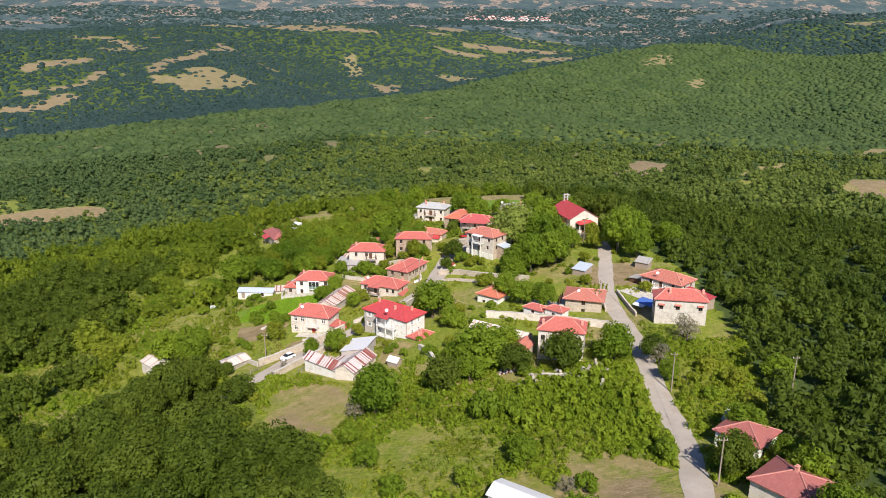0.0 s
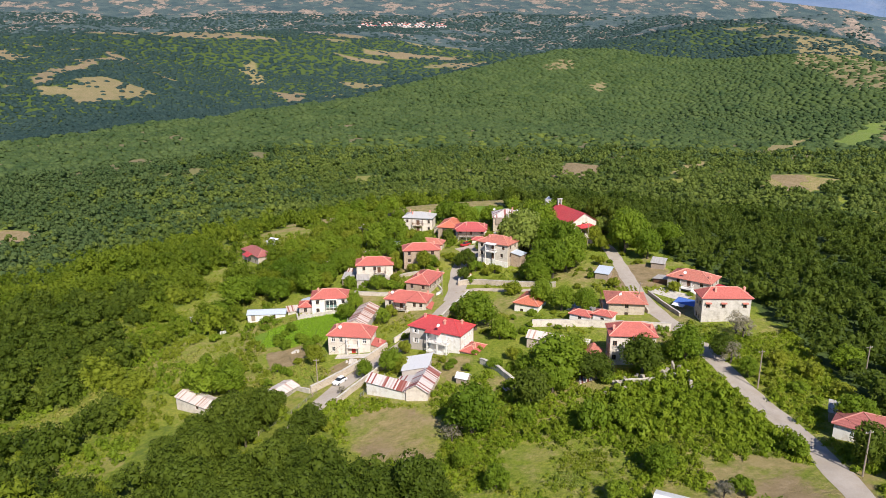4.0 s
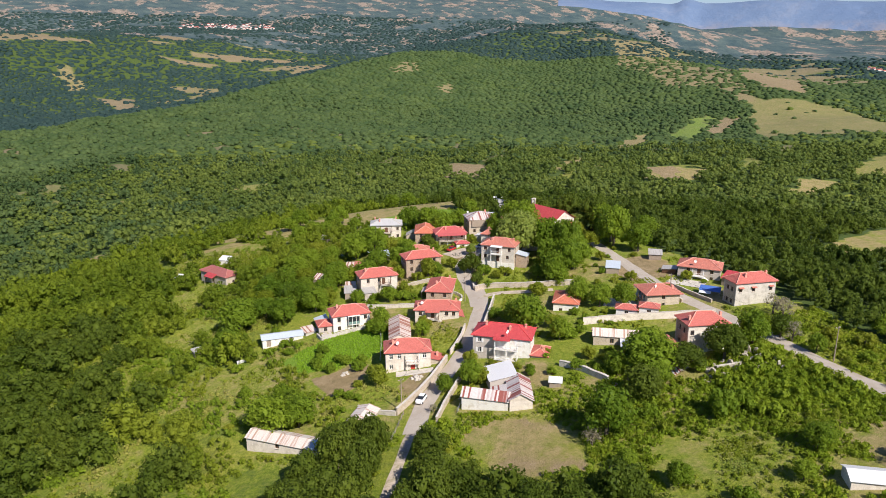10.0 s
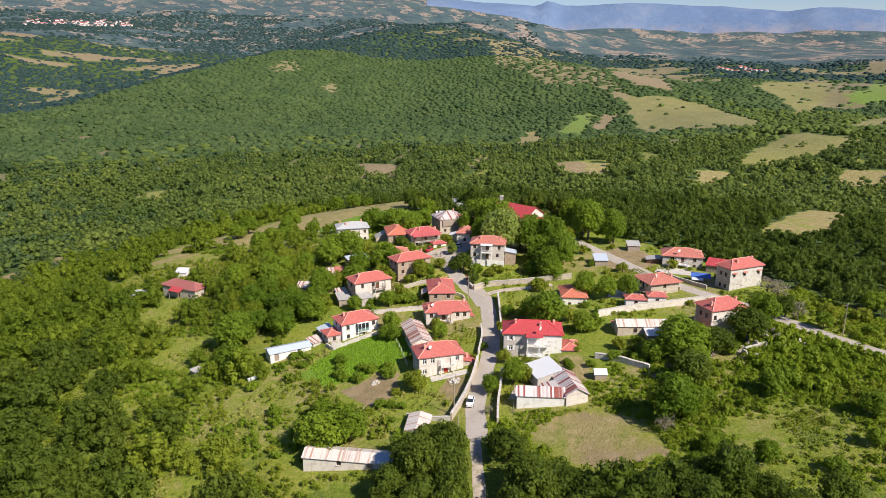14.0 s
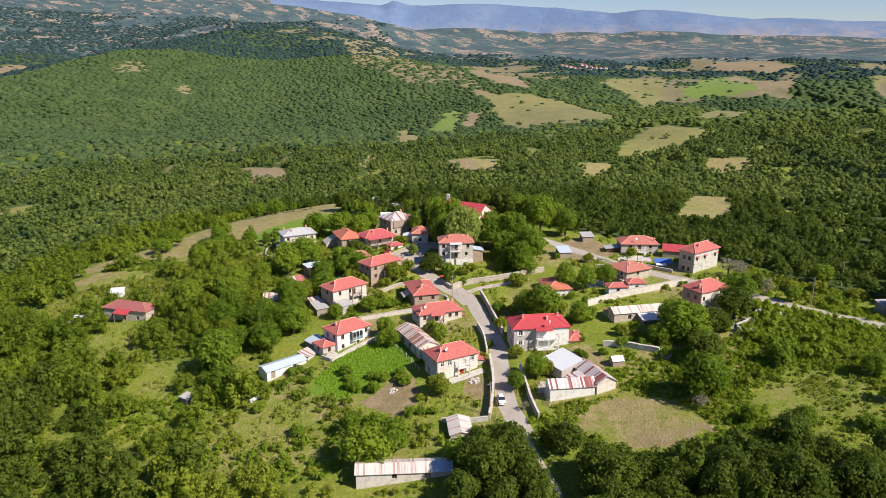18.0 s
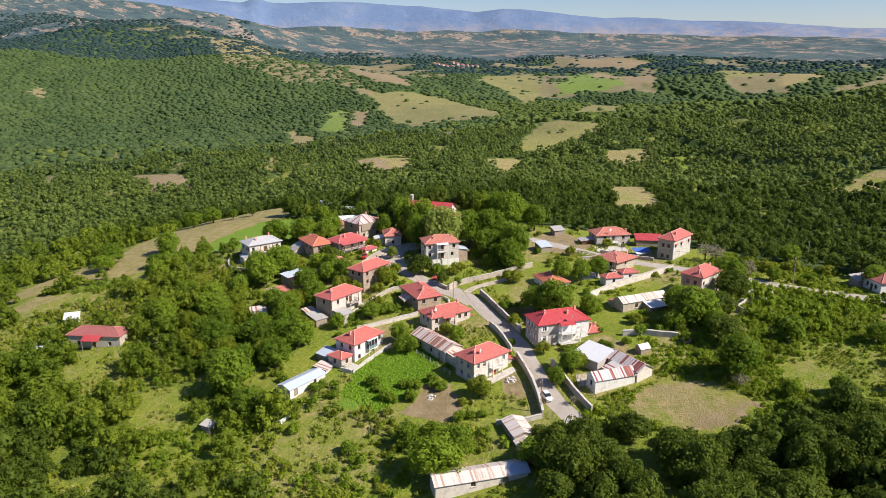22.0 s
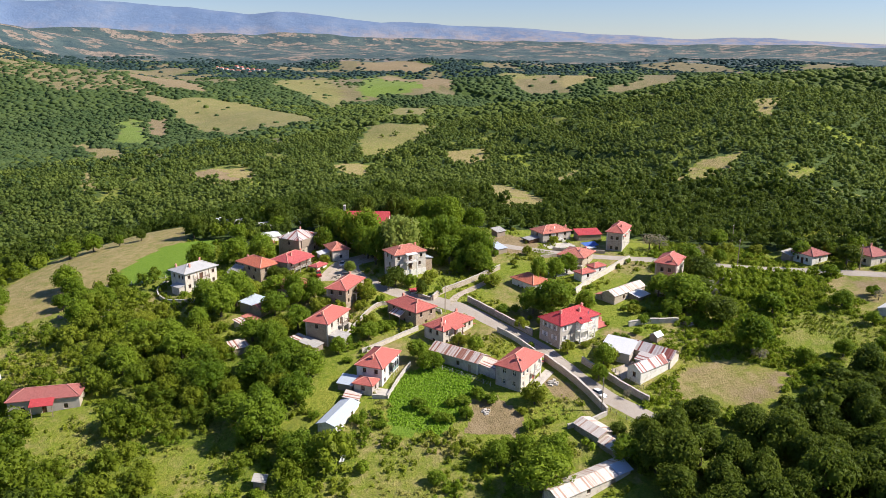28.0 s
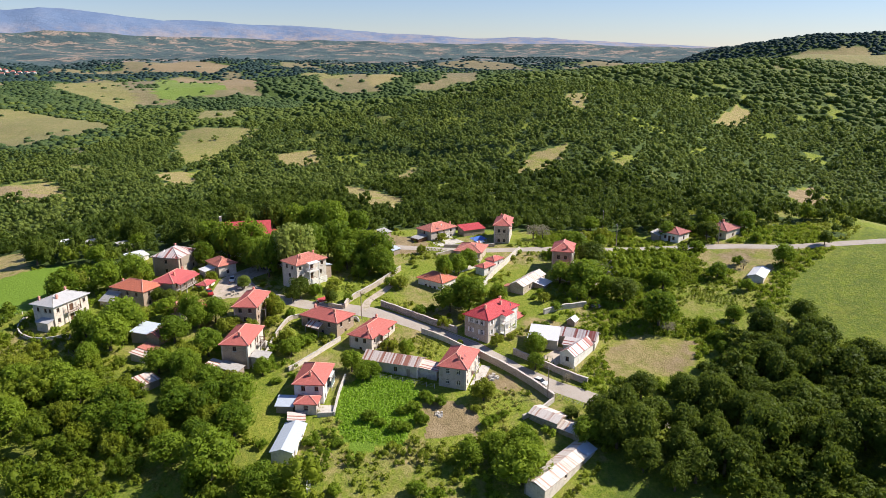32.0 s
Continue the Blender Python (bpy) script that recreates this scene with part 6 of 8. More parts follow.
wall_run("garden_wall", ((-45.4, 160.6), (-39.4, 164.9), (-33.8, 169.6), (-29.6, 173.8), (-26.2, 177.4)), 1.8, 0.45, STONE, "old stone wall with a pale coping along the road")
wall_run("garden_wall", ((-45.6, 160.8), (-49.0, 164.2), (-52.0, 168.5)), 1.0, 0.4, CONCRETE, "low wall of the orchard")
wall_run("garden_wall", ((-24.0, 180.2), (-18.4, 186.4), (-14.6, 192.0)), 1.4, 0.35, CREAM, "plastered garden wall beside the road")
wall_run("garden_wall", ((-14.9, 182.4), (-11.0, 187.8), (-7.2, 193.2), (-3.4, 198.6), (0.4, 204.2)), 1.7, 0.4, RUBBLE, "dark stone wall under the trees at the bend")
wall_run("garden_wall", ((-25.6, 168.2), (-30.6, 162.4), (-35.2, 157.2), (-39.4, 151.8)), 1.6, 0.4, STONE, "stone wall of the farmyard")
wall_run("garden_wall", ((-50.6, 210.6), (-42.8, 210.5), (-35.8, 209.9)), 0.9, 0.35, CONCRETE, "concrete terrace wall under the white house")
wall_run("garden_wall", ((-51.0, 214.2), (-50.6, 210.9)), 0.9, 0.35, CONCRETE, "end of the terrace wall")
wall_run("garden_wall", ((-33.0, 224.2), (-27.2, 219.6), (-18.8, 213.4)), 1.2, 0.35, CREAM, "pale garden wall between two houses")
wall_run("garden_wall", ((-26.5, 231.6), (-17.0, 230.6), (-8.6, 228.0), (-7.0, 222.0)), 1.1, 0.35, STONE, "stone terrace wall")
wall_run("garden_wall", ((-8.6, 209.6), (-6.4, 212.4), (-8.8, 224.0)), 0.7, 0.3, WHITEPAINT, "low whitewashed garden wall")
wall_run("garden_wall", ((-1.0, 214.6), (1.6, 214.2), (5.0, 212.6), (10.6, 208.6), (18.0, 204.4), (26.0, 200.0)), 1.6, 0.4, STONE, "curved stone wall round the garden at the crossroads")
wall_run("garden_wall", ((0.4, 219.5), (-0.4, 216.6), (-1.0, 214.9)), 1.0, 0.4, STONE, "stone wall at the crossroads")
wall_run("garden_wall", ((11.6, 174.0), (18.0, 171.8), (24.4, 169.2), (30.6, 165.8), (37.0, 162.8), (43.0, 159.8)), 1.9, 0.35, CREAM, "long pale plastered wall")
wall_run("garden_wall", ((39.0, 188.6), (43.0, 182.0), (42.6, 172.0)), 1.0, 0.35, STONE, "stone wall along the hilltop road")
wall_run("garden_wall", ((48.8, 186.0), (49.0, 176.0), (49.4, 168.0)), 1.0, 0.35, STONE, "dark stone wall before the vegetable garden")
wall_run("garden_wall", ((-15.0, 288.0), (-16.6, 296.0), (-10.0, 304.0), (4.0, 306.0)), 0.9, 0.3, CONCRETE, "concrete wall round the grey-roofed house")
wall_run("ruined_wall", ((21.0, 135.6), (28.0, 134.6), (37.0, 136.0)), 1.0, 0.5, RUBBLE, "ruined wall of pale rubble in the grass")
wall_run("garden_wall", ((-5.4, 157.8), (-3.0, 153.4), (-1.9, 149.4), (-0.8, 145.0)), 1.3, 0.6, CONCRETE, "crumbling pale wall in the weeds")

for x, y, h in ((-43.8, 161.9, 8.0), (-6.9, 209.1, 8.0), (45.2, 126.0, 8.5), (68.8, 125.6, 7.5), (41.5, 92.0, 8.0), (49.5, 238.0, 8.0), (24.0, 243.0, 8.0), (41.6, 176.0, 7.5)):
    z = ground_at(x, y)
    ob = thing("utility_pole", pose(x, y, z), "weathered wooden utility pole with a crossarm", "utility pole", "utility poles")
    part("mast", Geo().tube((0, 0, -1), (0, 0, h), 0.15, 0.10), OLDWOOD, ob)
    part("crossarm", Geo().beam((-0.7, 0.16, h - 0.5), (0.7, 0.16, h - 0.5), 0.1), OLDWOOD, ob)
    for k in (-0.6, 0, 0.6):
        part("insulator", Geo().tube((k, 0.16, h - 0.45), (k, 0.16, h - 0.27), 0.05, 0.03, 6), WHITEPAINT, ob)


def cable(a, b, sag=0.7):
    p, q = Vector(a), Vector(b)
    ob = thing("power_cable", pose(*a), "thin dark overhead power cable", "cable", "power cables")
    pts = [(q - p) * (i / 12) - Vector((0, 0, 4 * sag * (i / 12) * (1 - i / 12))) for i in range(13)]
    g = Geo()
    for u, v in zip(pts, pts[1:]):
        g.beam(u, v, 0.035)
    part("wire", g, RUBBER, ob)


cable((-43.8, 161.9, ground_at(-43.8, 161.9) + 7.5), (-6.9, 209.1, ground_at(-6.9, 209.1) + 7.5), 1.2)
cable((-6.9, 209.1, ground_at(-6.9, 209.1) + 7.5), (24.0, 243.0, ground_at(24, 243) + 7.5), 1.0)
cable((45.2, 126.0, ground_at(45.2, 126) + 8), (41.6, 176.0, ground_at(41.6, 176) + 7), 1.2)
cable((45.2, 126.0, ground_at(45.2, 126) + 8), (41.5, 92.0, ground_at(41.5, 92) + 7.5), 1.0)


def rounded(g, sections):
    """Skins a body from cross-sections (y, half width low, half width high, z low, z high)."""
    rings = []
    for y, w0, w1, z0, z1 in sections:
        m = z0 + (z1 - z0) * 0.6
        rings.append([(-w0 * 0.92, y, z0), (w0 * 0.92, y, z0), (w0, y, m), (w1, y, z1 - 0.04), (w1 * 0.85, y, z1), (-w1 * 0.85, y, z1), (-w1, y, z1 - 0.04), (-w0, y, m)])
    for a, b in zip(rings, rings[1:]):
        for i in range(8):
            j = (i + 1) % 8
            g.face((a[i], a[j], b[j], b[i]))
    g.face(rings[0][::-1])
    g.face(rings[-1])
    return g


def car(x, y, turn, paint, label):
    ob = thing("car", pose(x, y, ground_at(x, y) + 0.05, 0, 0, -turn), label, "car", "parked cars")
    part("body", rounded(Geo(), ((-2.0, 0.72, 0.66, 0.32, 0.72), (-1.85, 0.8, 0.76, 0.25, 0.88), (-0.7, 0.82, 0.78, 0.25, 0.95), (0.9, 0.82, 0.78, 0.25, 0.98), (1.8, 0.8, 0.76, 0.25, 0.95), (2.0, 0.74, 0.7, 0.32, 0.8))), paint, ob, "", True)
    part("cabin_glass", rounded(Geo(), ((-0.95, 0.7, 0.68, 0.93, 0.96), (-0.3, 0.72, 0.6, 0.93, 1.4), (1.1, 0.72, 0.6, 0.95, 1.42), (1.75, 0.7, 0.66, 0.93, 0.98))), GLASS, ob)
    part("cabin_roof", Geo().box(-0.56, 0.56, -0.28, 1.12, 1.425, 1.47), paint, ob)
    for wx in (-0.8, 0.8):
        for wy in (-1.25, 1.2):
            w = part("wheel", Geo().tube((wx - 0.09, wy, 0.3), (wx + 0.09, wy, 0.3), 0.3, 0.3, 14), RUBBER, ob)
            part("rim", Geo().tube((wx - 0.1, wy, 0.3), (wx + 0.1, wy, 0.3), 0.18, 0.18, 10), METAL, w)
        part("headlight", Geo().box(wx * 0.7 - 0.14, wx * 0.7 + 0.14, -2.03, -1.96, 0.55, 0.7), GLASS, ob)
        part("tail_light", Geo().box(wx * 0.8 - 0.1, wx * 0.8 + 0.1, 1.97, 2.03, 0.6, 0.78), REDPAINT, ob)


CAR_WHITE = worn("white_car_paint", (0.78, 0.78, 0.78), (0.82, 0.82, 0.82), 1.0, 0.25, depth=0.0005)
CAR_SILVER = worn("silver_car_paint", (0.40, 0.41, 0.43), (0.45, 0.46, 0.48), 1.0, 0.3, None, 0.6, depth=0.0005)
CAR_DARK = worn("dark_car_paint", (0.03, 0.035, 0.05), (0.04, 0.045, 0.06), 1.0, 0.25, depth=0.0005)
CAR_RED = worn("red_car_paint", (0.40, 0.03, 0.03), (0.45, 0.04, 0.04), 1.0, 0.25, depth=0.0005)
car(-38.6, 163.0, 42, CAR_WHITE, "white hatchback parked beside the road wall")
car(18.6, 252.4, 80, CAR_WHITE, "white car parked on the square")
car(13.2, 248.6, 75, CAR_SILVER, "silver car parked on the square")
car(27.4, 243.6, 30, CAR_DARK, "dark car in the shade of the square")
car(30.6, 240.6, 25, CAR_WHITE, "white car in the shade of the square")
car(9.0, 256.6, 60, CAR_RED, "red car parked by a fence")
car(63.6, 291.4, 60, CAR_WHITE, "white car parked under trees")


def apron(name, corners, mat, label, lift=0.06):
    """A paved yard laid over the ground between four corners."""
    a, b, c, d = [Vector(q) for q in corners]
    g = Geo()
    n = 6
    pts = [[(a.lerp(b, i / n)).lerp(d.lerp(c, i / n), j / n) for j in range(n + 1)] for i in range(n + 1)]
    top = [[(q.x, q.y, ground_at(q.x, q.y) + lift) for q in row] for row in pts]
    for i in range(n):
        for j in range(n):
            g.face((top[i][j], top[i + 1][j], top[i + 1][j + 1], top[i][j + 1]))
    return tagged(new(name, g.mesh(name, mat)), label, "pavement", kind="structure")


apron("yard_pavement", ((23.0, 181.5), (29.0, 175.0), (33.4, 178.5), (27.5, 186.0)), CONCRETE, "pale concrete forecourt")
apron("terrace_pavement", ((49.6, 187.5), (55.5, 178.5), (60.5, 182.0), (54.6, 190.5)), CONCRETE, "grey paved terrace before a house")
apron("farmyard_pavement", ((-31.6, 158.4), (-25.0, 152.6), (-22.4, 156.0), (-27.4, 161.0)), LANE, "bare earth farmyard")
apron("porch_pavement", ((-39.8, 177.4), (-31.0, 174.4), (-30.2, 176.6), (-39.0, 179.8)), CONCRETE, "worn concrete strip before the house")


# ---- fences, dishes and loose things ----
def post_fence(line, label, high=1.2, step=2.2, mat=None, wires=3):
    """Posts with wires strung between them, along a line over the ground."""
    p = smooth(line, step)
    o = Vector((p[0].x, p[0].y, ground_at(p[0].x, p[0].y)))
    ob = thing("fence", pose(*o), label, "fence", "garden fences")
    tops = [Vector((q.x, q.y, ground_at(q.x, q.y))) - o for q in p]
    for t in tops:
        part("post", Geo().box(t.x - 0.07, t.x + 0.07, t.y - 0.07, t.y + 0.07, t.z - 0.5, t.z + high), mat or CONCRETE, ob)
    for k in range(wires):
        g = Geo()
        for a, b in zip(tops, tops[1:]):
            up = Vector((0, 0, high * (0.3 + 0.3 * k)))
            g.beam(a + up, b + up, 0.03)
        part("wire", g, METAL, ob)
    return ob


post_fence(((-34.6, 206.0), (-37.6, 196.0), (-40.4, 188.2)), "concrete post fence between the barn and the crop")
post_fence(((-15.0, 287.0), (-24.0, 283.0), (-30.0, 276.0)), "sagging wire fence on grey posts below the meadow", 1.1, 2.6, OLDWOOD)
post_fence(((-8.0, 322.0), (2.0, 305.5), (24.0, 294.0)), "white post fence along the mown green field", 1.0, 3.0, WHITEPAINT, 2)
post_fence(((-44.0, 160.0), (-49.5, 152.0), (-56.0, 145.0)), "old wire fence on wooden posts beside the road", 1.1, 2.4, OLDWOOD)
post_fence(((-28.0, 160.6), (-34.0, 153.2)), "iron railing in front of the farmyard", 1.1, 1.2, METAL)


def dish(x, y, z, turn):
    """A satellite dish on a short mast."""
    ob = thing("satellite_dish", pose(x, y, z, 0, 0, turn), "white satellite dish on a short mast", "dish", "satellite dishes")
    part("mast", Geo().tube((0, 0, -0.7), (0, 0, 0.2), 0.03), METAL, ob)
    g = Geo()
    n = 14
    c = Vector((0, 0.12, 0.25))
    for r0, r1, d0, d1 in ((0.0, 0.25, 0.0, -0.03), (0.25, 0.48, -0.03, -0.12)):
        for i in range(n):
            a, b = 2 * math.pi * i / n, 2 * math.pi * (i + 1) / n
            q = [c + Vector((math.cos(a) * r0, d0, math.sin(a) * r0)), c + Vector((math.cos(a) * r1, d1, math.sin(a) * r1)), c + Vector((math.cos(b) * r1, d1, math.sin(b) * r1)), c + Vector((math.cos(b) * r0, d0, math.sin(b) * r0))]
            g.face(q if r0 else q[:3])
    part("reflector", g, WHITEPAINT, ob, smooth=True)
    part("arm", Geo().beam((0, 0.1, -0.15), (0, -0.45, 0.2), 0.03), METAL, ob)


for x, y, z, turn in ((36.0, 175.5, 16.9, 20), (-38.0, 181.0, 10.2, 10), (-14.0, 168.2, 14.2, 20), (-22.4, 204.6, 10.6, 0), (24.0, 275.0, 18.0, 0), (60.0, 187.0, 18.0, -20)):
    dish(x, y, z, turn)


def heap(x, y, wide, label, seed, mat):
    """A heap of loose stones."""
    r = random.Random(seed)
    ob = thing("stone_heap", pose(x, y, ground_at(x, y)), label, "stones", "heaps of stones")
    for i in range(16):
        a, d = r.uniform(0, 6.28), wide * math.sqrt(r.random())
        s = r.uniform(0.22, 0.55) * (1.2 - 0.5 * d / wide)
        cx, cy, cz = math.cos(a) * d, math.sin(a) * d, ground_at(x + math.cos(a) * d, y + math.sin(a) * d) - ground_at(x, y) + (1 - d / wide) * wide * 0.22
        g = Geo()
        q = [Vector((cx + s * ux * r.uniform(0.7, 1.2), cy + s * uy * r.uniform(0.7, 1.2), cz + s * uz * 0.7 * r.uniform(0.6, 1.2))) for ux, uy, uz in ((-1, -1, -1), (1, -1, -1), (1, 1, -1), (-1, 1, -1), (-0.7, -0.7, 1), (0.7, -0.7, 1), (0.7, 0.7, 1), (-0.7, 0.7, 1))]
        for f in ((3, 2, 1, 0), (4, 5, 6, 7), (0, 1, 5, 4), (1, 2, 6, 5), (2, 3, 7, 6), (3, 0, 4, 7)):
            g.face([q[k] for k in f])
        part("stone", g, mat, ob)


heap(-50.2, 187.0, 1.0, "small heap of white stones in the orchard", 1, CONCRETE)
heap(8.6, 249.4, 2.2, "heap of grey building rubble on the square", 2, RUBBLE)
heap(-35.5, 174.0, 1.4, "pale stones in the front garden", 3, CONCRETE)
heap(24.5, 126.5, 2.0, "tumbled pale rubble among the brambles", 4, RUBBLE)
heap(17.0, 133.5, 1.8, "fallen stones of a ruined house", 5, RUBBLE)
heap(-30.0, 322.0, 4.5, "bleached brushwood and stones at the field edge", 6, OLDWOOD)

ob = thing("sheet_pile", pose(-2.0, 142.6, ground_at(-2.0, 142.6), 0, 0, 20), "pile of rusty red roofing sheets beside the crumbling wall", "scrap metal")
for k, (x, y, turn) in enumerate(((-1.7, -0.9, 0.0), (-0.9, -0.6, 0.35), (-1.3, -1.1, -0.2), (-0.4, -0.8, 0.15))):
    c, d = math.cos(turn), math.sin(turn)
    plate_roof(ob, [(x + u * c - v * d, y + u * d + v * c, 0.45 + 0.13 * k + 0.1 * u * (-1) ** k + 0.1 * v) for u, v in ((0, 0), (2.6, 0), (2.6, 1.5), (0, 1.5))], IRON_RUST, 0.03, "sheet")
part("rubble", Geo().box(-1.2, 1.4, -0.7, 0.6, -0.4, 0.42), RUBBLE, ob)

ob = thing("water_trough", pose(-72.4, 212.5, ground_at(-72.4, 212.5), 0, 0, 8), "long white water trough lying in the grass", "trough")
part("basin", Geo().box(-1.5, 1.5, -0.35, -0.27, 0, 0.6).box(-1.5, 1.5, 0.27, 0.35, 0, 0.6).box(-1.5, -1.42, -0.269, 0.269, 0, 0.6).box(1.42, 1.5, -0.269, 0.269, 0, 0.6).box(-1.42, 1.42, -0.269, 0.269, -0.2, 0.12), WHITEPAINT, ob)
for x in (-1.1, 1.1):
    part("foot", Geo().box(x - 0.15, x + 0.15, -0.4, 0.4, -0.5, -0.002), CONCRETE, ob)
ob = thing("shed", pose(-84.0, 224.0, ground_at(-84.0, 224.0), 0, 0, 20), "tiny grey board hut under the trees", "hut")
lean_to(ob, 0, 2.4, 0, 2.2, 1.9, 2.3, "N", IRON_GREY, OLDWOOD)

# ---- trees ----
rng = np.random.default_rng(7)
ICO_V = np.array([(0, 0, 1), (0.894, 0, 0.447), (0.276, 0.851, 0.447), (-0.724, 0.526, 0.447), (-0.724, -0.526, 0.447), (0.276, -0.851, 0.447), (0.724, 0.526, -0.447), (-0.276, 0.851, -0.447), (-0.894, 0, -0.447), (-0.276, -0.851, -0.447), (0.724, -0.526, -0.447), (0, 0, -1)])
ICO_F = np.array([(0, 1, 2), (0, 2, 3), (0, 3, 4), (0, 4, 5), (0, 5, 1), (1, 6, 2), (2, 7, 3), (3, 8, 4), (4, 9, 5), (5, 10, 1), (6, 7, 2), (7, 8, 3), (8, 9, 4), (9, 10, 5), (10, 6, 1), (6, 11, 7), (7, 11, 8), (8, 11, 9), (9, 11, 10), (10, 11, 6)])


def crown(lobes, cards, size, tall=1.0, core=0.8, dome=False):
    """Triangles of a crown of unit radius on the ground: lobes of leaf sprays round dark inner clumps. tall: height over width."""
    v, f = [], []
    k = 0
    for i in range(lobes):
        if lobes == 1:
            c, r = np.array([0, 0, tall * 0.9]), 0.95
        else:
            a, h = i * 2.4 + rng.uniform(-0.4, 0.4), 1 - 1.6 * (i + 0.5) / lobes
            out = rng.uniform(0.50, 0.72)
            spread = math.sqrt(max(0.0, 1 - h * h)) * out
            c = np.array([math.cos(a) * spread, math.sin(a) * spread, tall * (1.0 + h * out)])
            r = rng.uniform(0.30, 0.50)
        bump_ = rng.uniform(0.7, 1.12, (12, 1))
        v.append(c + ICO_V * bump_ * r * core * (1, 1, 0.9))
        f.append((ICO_F[:15] if dome else ICO_F) + k)
        k += 12
        d = rng.normal(size=(cards, 3))
        d /= np.linalg.norm(d, axis=1, keepdims=True)
        d[:, 2] = np.where(d[:, 2] < -0.5, -d[:, 2], d[:, 2])
        p = c + d * r * rng.uniform(0.8, 1.12, (cards, 1)) * (1, 1, 0.9)
        nrm = d + rng.normal(scale=0.45, size=(cards, 3))
        nrm /= np.linalg.norm(nrm, axis=1, keepdims=True)
        s = np.cross(nrm, rng.normal(size=(cards, 3)))
        s /= np.linalg.norm(s, axis=1, keepdims=True)
        t = np.cross(nrm, s)
        w = size * rng.uniform(0.6, 1.25, (cards, 1))
        spray = np.stack([p - s * w - t * w * 0.7, p + s * w - t * w * 0.5, p + t * w * 1.2 + s * w * rng.uniform(-0.6, 0.6, (cards, 1))], 1)
        v.append(spray.reshape(-1, 3))
        f.append(k + np.arange(cards * 3).reshape(-1, 3))
        k += cards * 3
    return np.concatenate(v), np.concatenate(f)


def leaf_mesh(name, v, f, material, tint):
    me = bpy.data.meshes.new(name)
    me.vertices.add(len(v))
    me.vertices.foreach_set("co", v.astype(np.float32).ravel())
    me.loops.add(len(f) * 3)
    me.loops.foreach_set("vertex_index", f.astype(np.int32).ravel())
    me.polygons.add(len(f))
    me.polygons.foreach_set("loop_start", (np.arange(len(f)) * 3).astype(np.int32))
    me.update(calc_edges=True)
    me.attributes.new("tint", "FLOAT", "POINT").data.foreach_set("value", np.asarray(tint, np.float32))
    me.materials.append(material)
    return me


def trunk_geo(high, thick, limbs, reach):
    g = Geo().tube((0, 0, -0.5), (0.05, 0, high * 0.5), thick, thick * 0.7, 7).tube((0.05, 0, high * 0.5), (0, 0.1, high * 0.85), thick * 0.7, thick * 0.25, 6)
    for i in range(limbs):
        a = i * 2.4
        g.tube((0.03, 0, high * (0.35 + 0.06 * i)), (math.cos(a) * reach, math.sin(a) * reach, high * (0.6 + 0.05 * i)), thick * 0.4, thick * 0.12, 5)
    return g


KINDS = {}
for key, lobes, cards, size, tall, mats_ in (("oak", 17, 150, 0.058, 0.95, (LEAF,)), ("dark", 17, 150, 0.058, 1.0, (LEAF_DARK,)), ("lime", 12, 130, 0.070, 0.9, (LEAF_LIME,)), ("pale", 20, 190, 0.056, 1.0, (LEAF_PALE,)), ("bush", 9, 100, 0.085, 0.6, (LEAF,)), ("limebush", 9, 100, 0.085, 0.6, (LEAF_LIME,)), ("twigs", 8, 100, 0.045, 1.0, (TWIG,))):
    KINDS[key] = []
    for n_ in range(3 if key in ("oak", "bush", "dark") else 2):
        v_, f_ = crown(lobes, cards, size, tall, 0.4 if key == "twigs" else 0.70)
        KINDS[key].append((leaf_mesh("crown", v_, f_, mats_[0], np.zeros(len(v_))), trunk_geo(tall * 1.5, 0.09, 4, 0.45).mesh("trunk", BARK, True)))

TREE_LABEL = {"oak": "leafy green deciduous tree with a rounded crown", "dark": "dark green broadleaf tree with a dense crown", "lime": "yellow-green leafy garden fruit tree", "pale": "large lime tree with pale silvery green leaves", "bush": "dense green shrub in the rough grass", "limebush": "bright yellow-green shrub or climbing vine", "twigs": "grey leafless shrub of dry twigs"}


PLANTED = []


def tree(x, y, r, key="oak", squash=1.0):
    """A tree of crown radius r with its foot on the ground."""
    if y < 153 and min(math.hypot(x - px, y - py) for px, py, wide in LANES if wide < 3) < r * 0.85 + 0.8:
        return None
    if key == "oak" and x < -28 and y < 150:
        key = "dark"
    leaf, stem = KINDS[key][len(PLANTED) % len(KINDS[key])]
    r = r * (0.78 if key in ("bush", "limebush") else 0.8 if y < 165 and x < 20 else 0.88)
    name = "shrub" if key in ("bush", "limebush", "twigs") else "tree"
    ob = thing(name, pose(x, y, ground_at(x, y) - 0.1, 0, 0, (len(PLANTED) * 77) % 360) @ Matrix.Diagonal((r * (0.88 + 0.26 * (len(PLANTED) * 0.618 % 1)), r * (0.88 + 0.26 * (len(PLANTED) * 0.414 % 1)), r * squash * (0.9 + 0.22 * (len(PLANTED) * 0.732 % 1)), 1)), TREE_LABEL[key], name, "trees of the village" if name == "tree" else "shrubs of the village")
    c = new("crown", leaf)
    c.parent = ob
    t = new("trunk", stem)
    t.parent = ob
    PLANTED.append((x, y, r))
    return ob


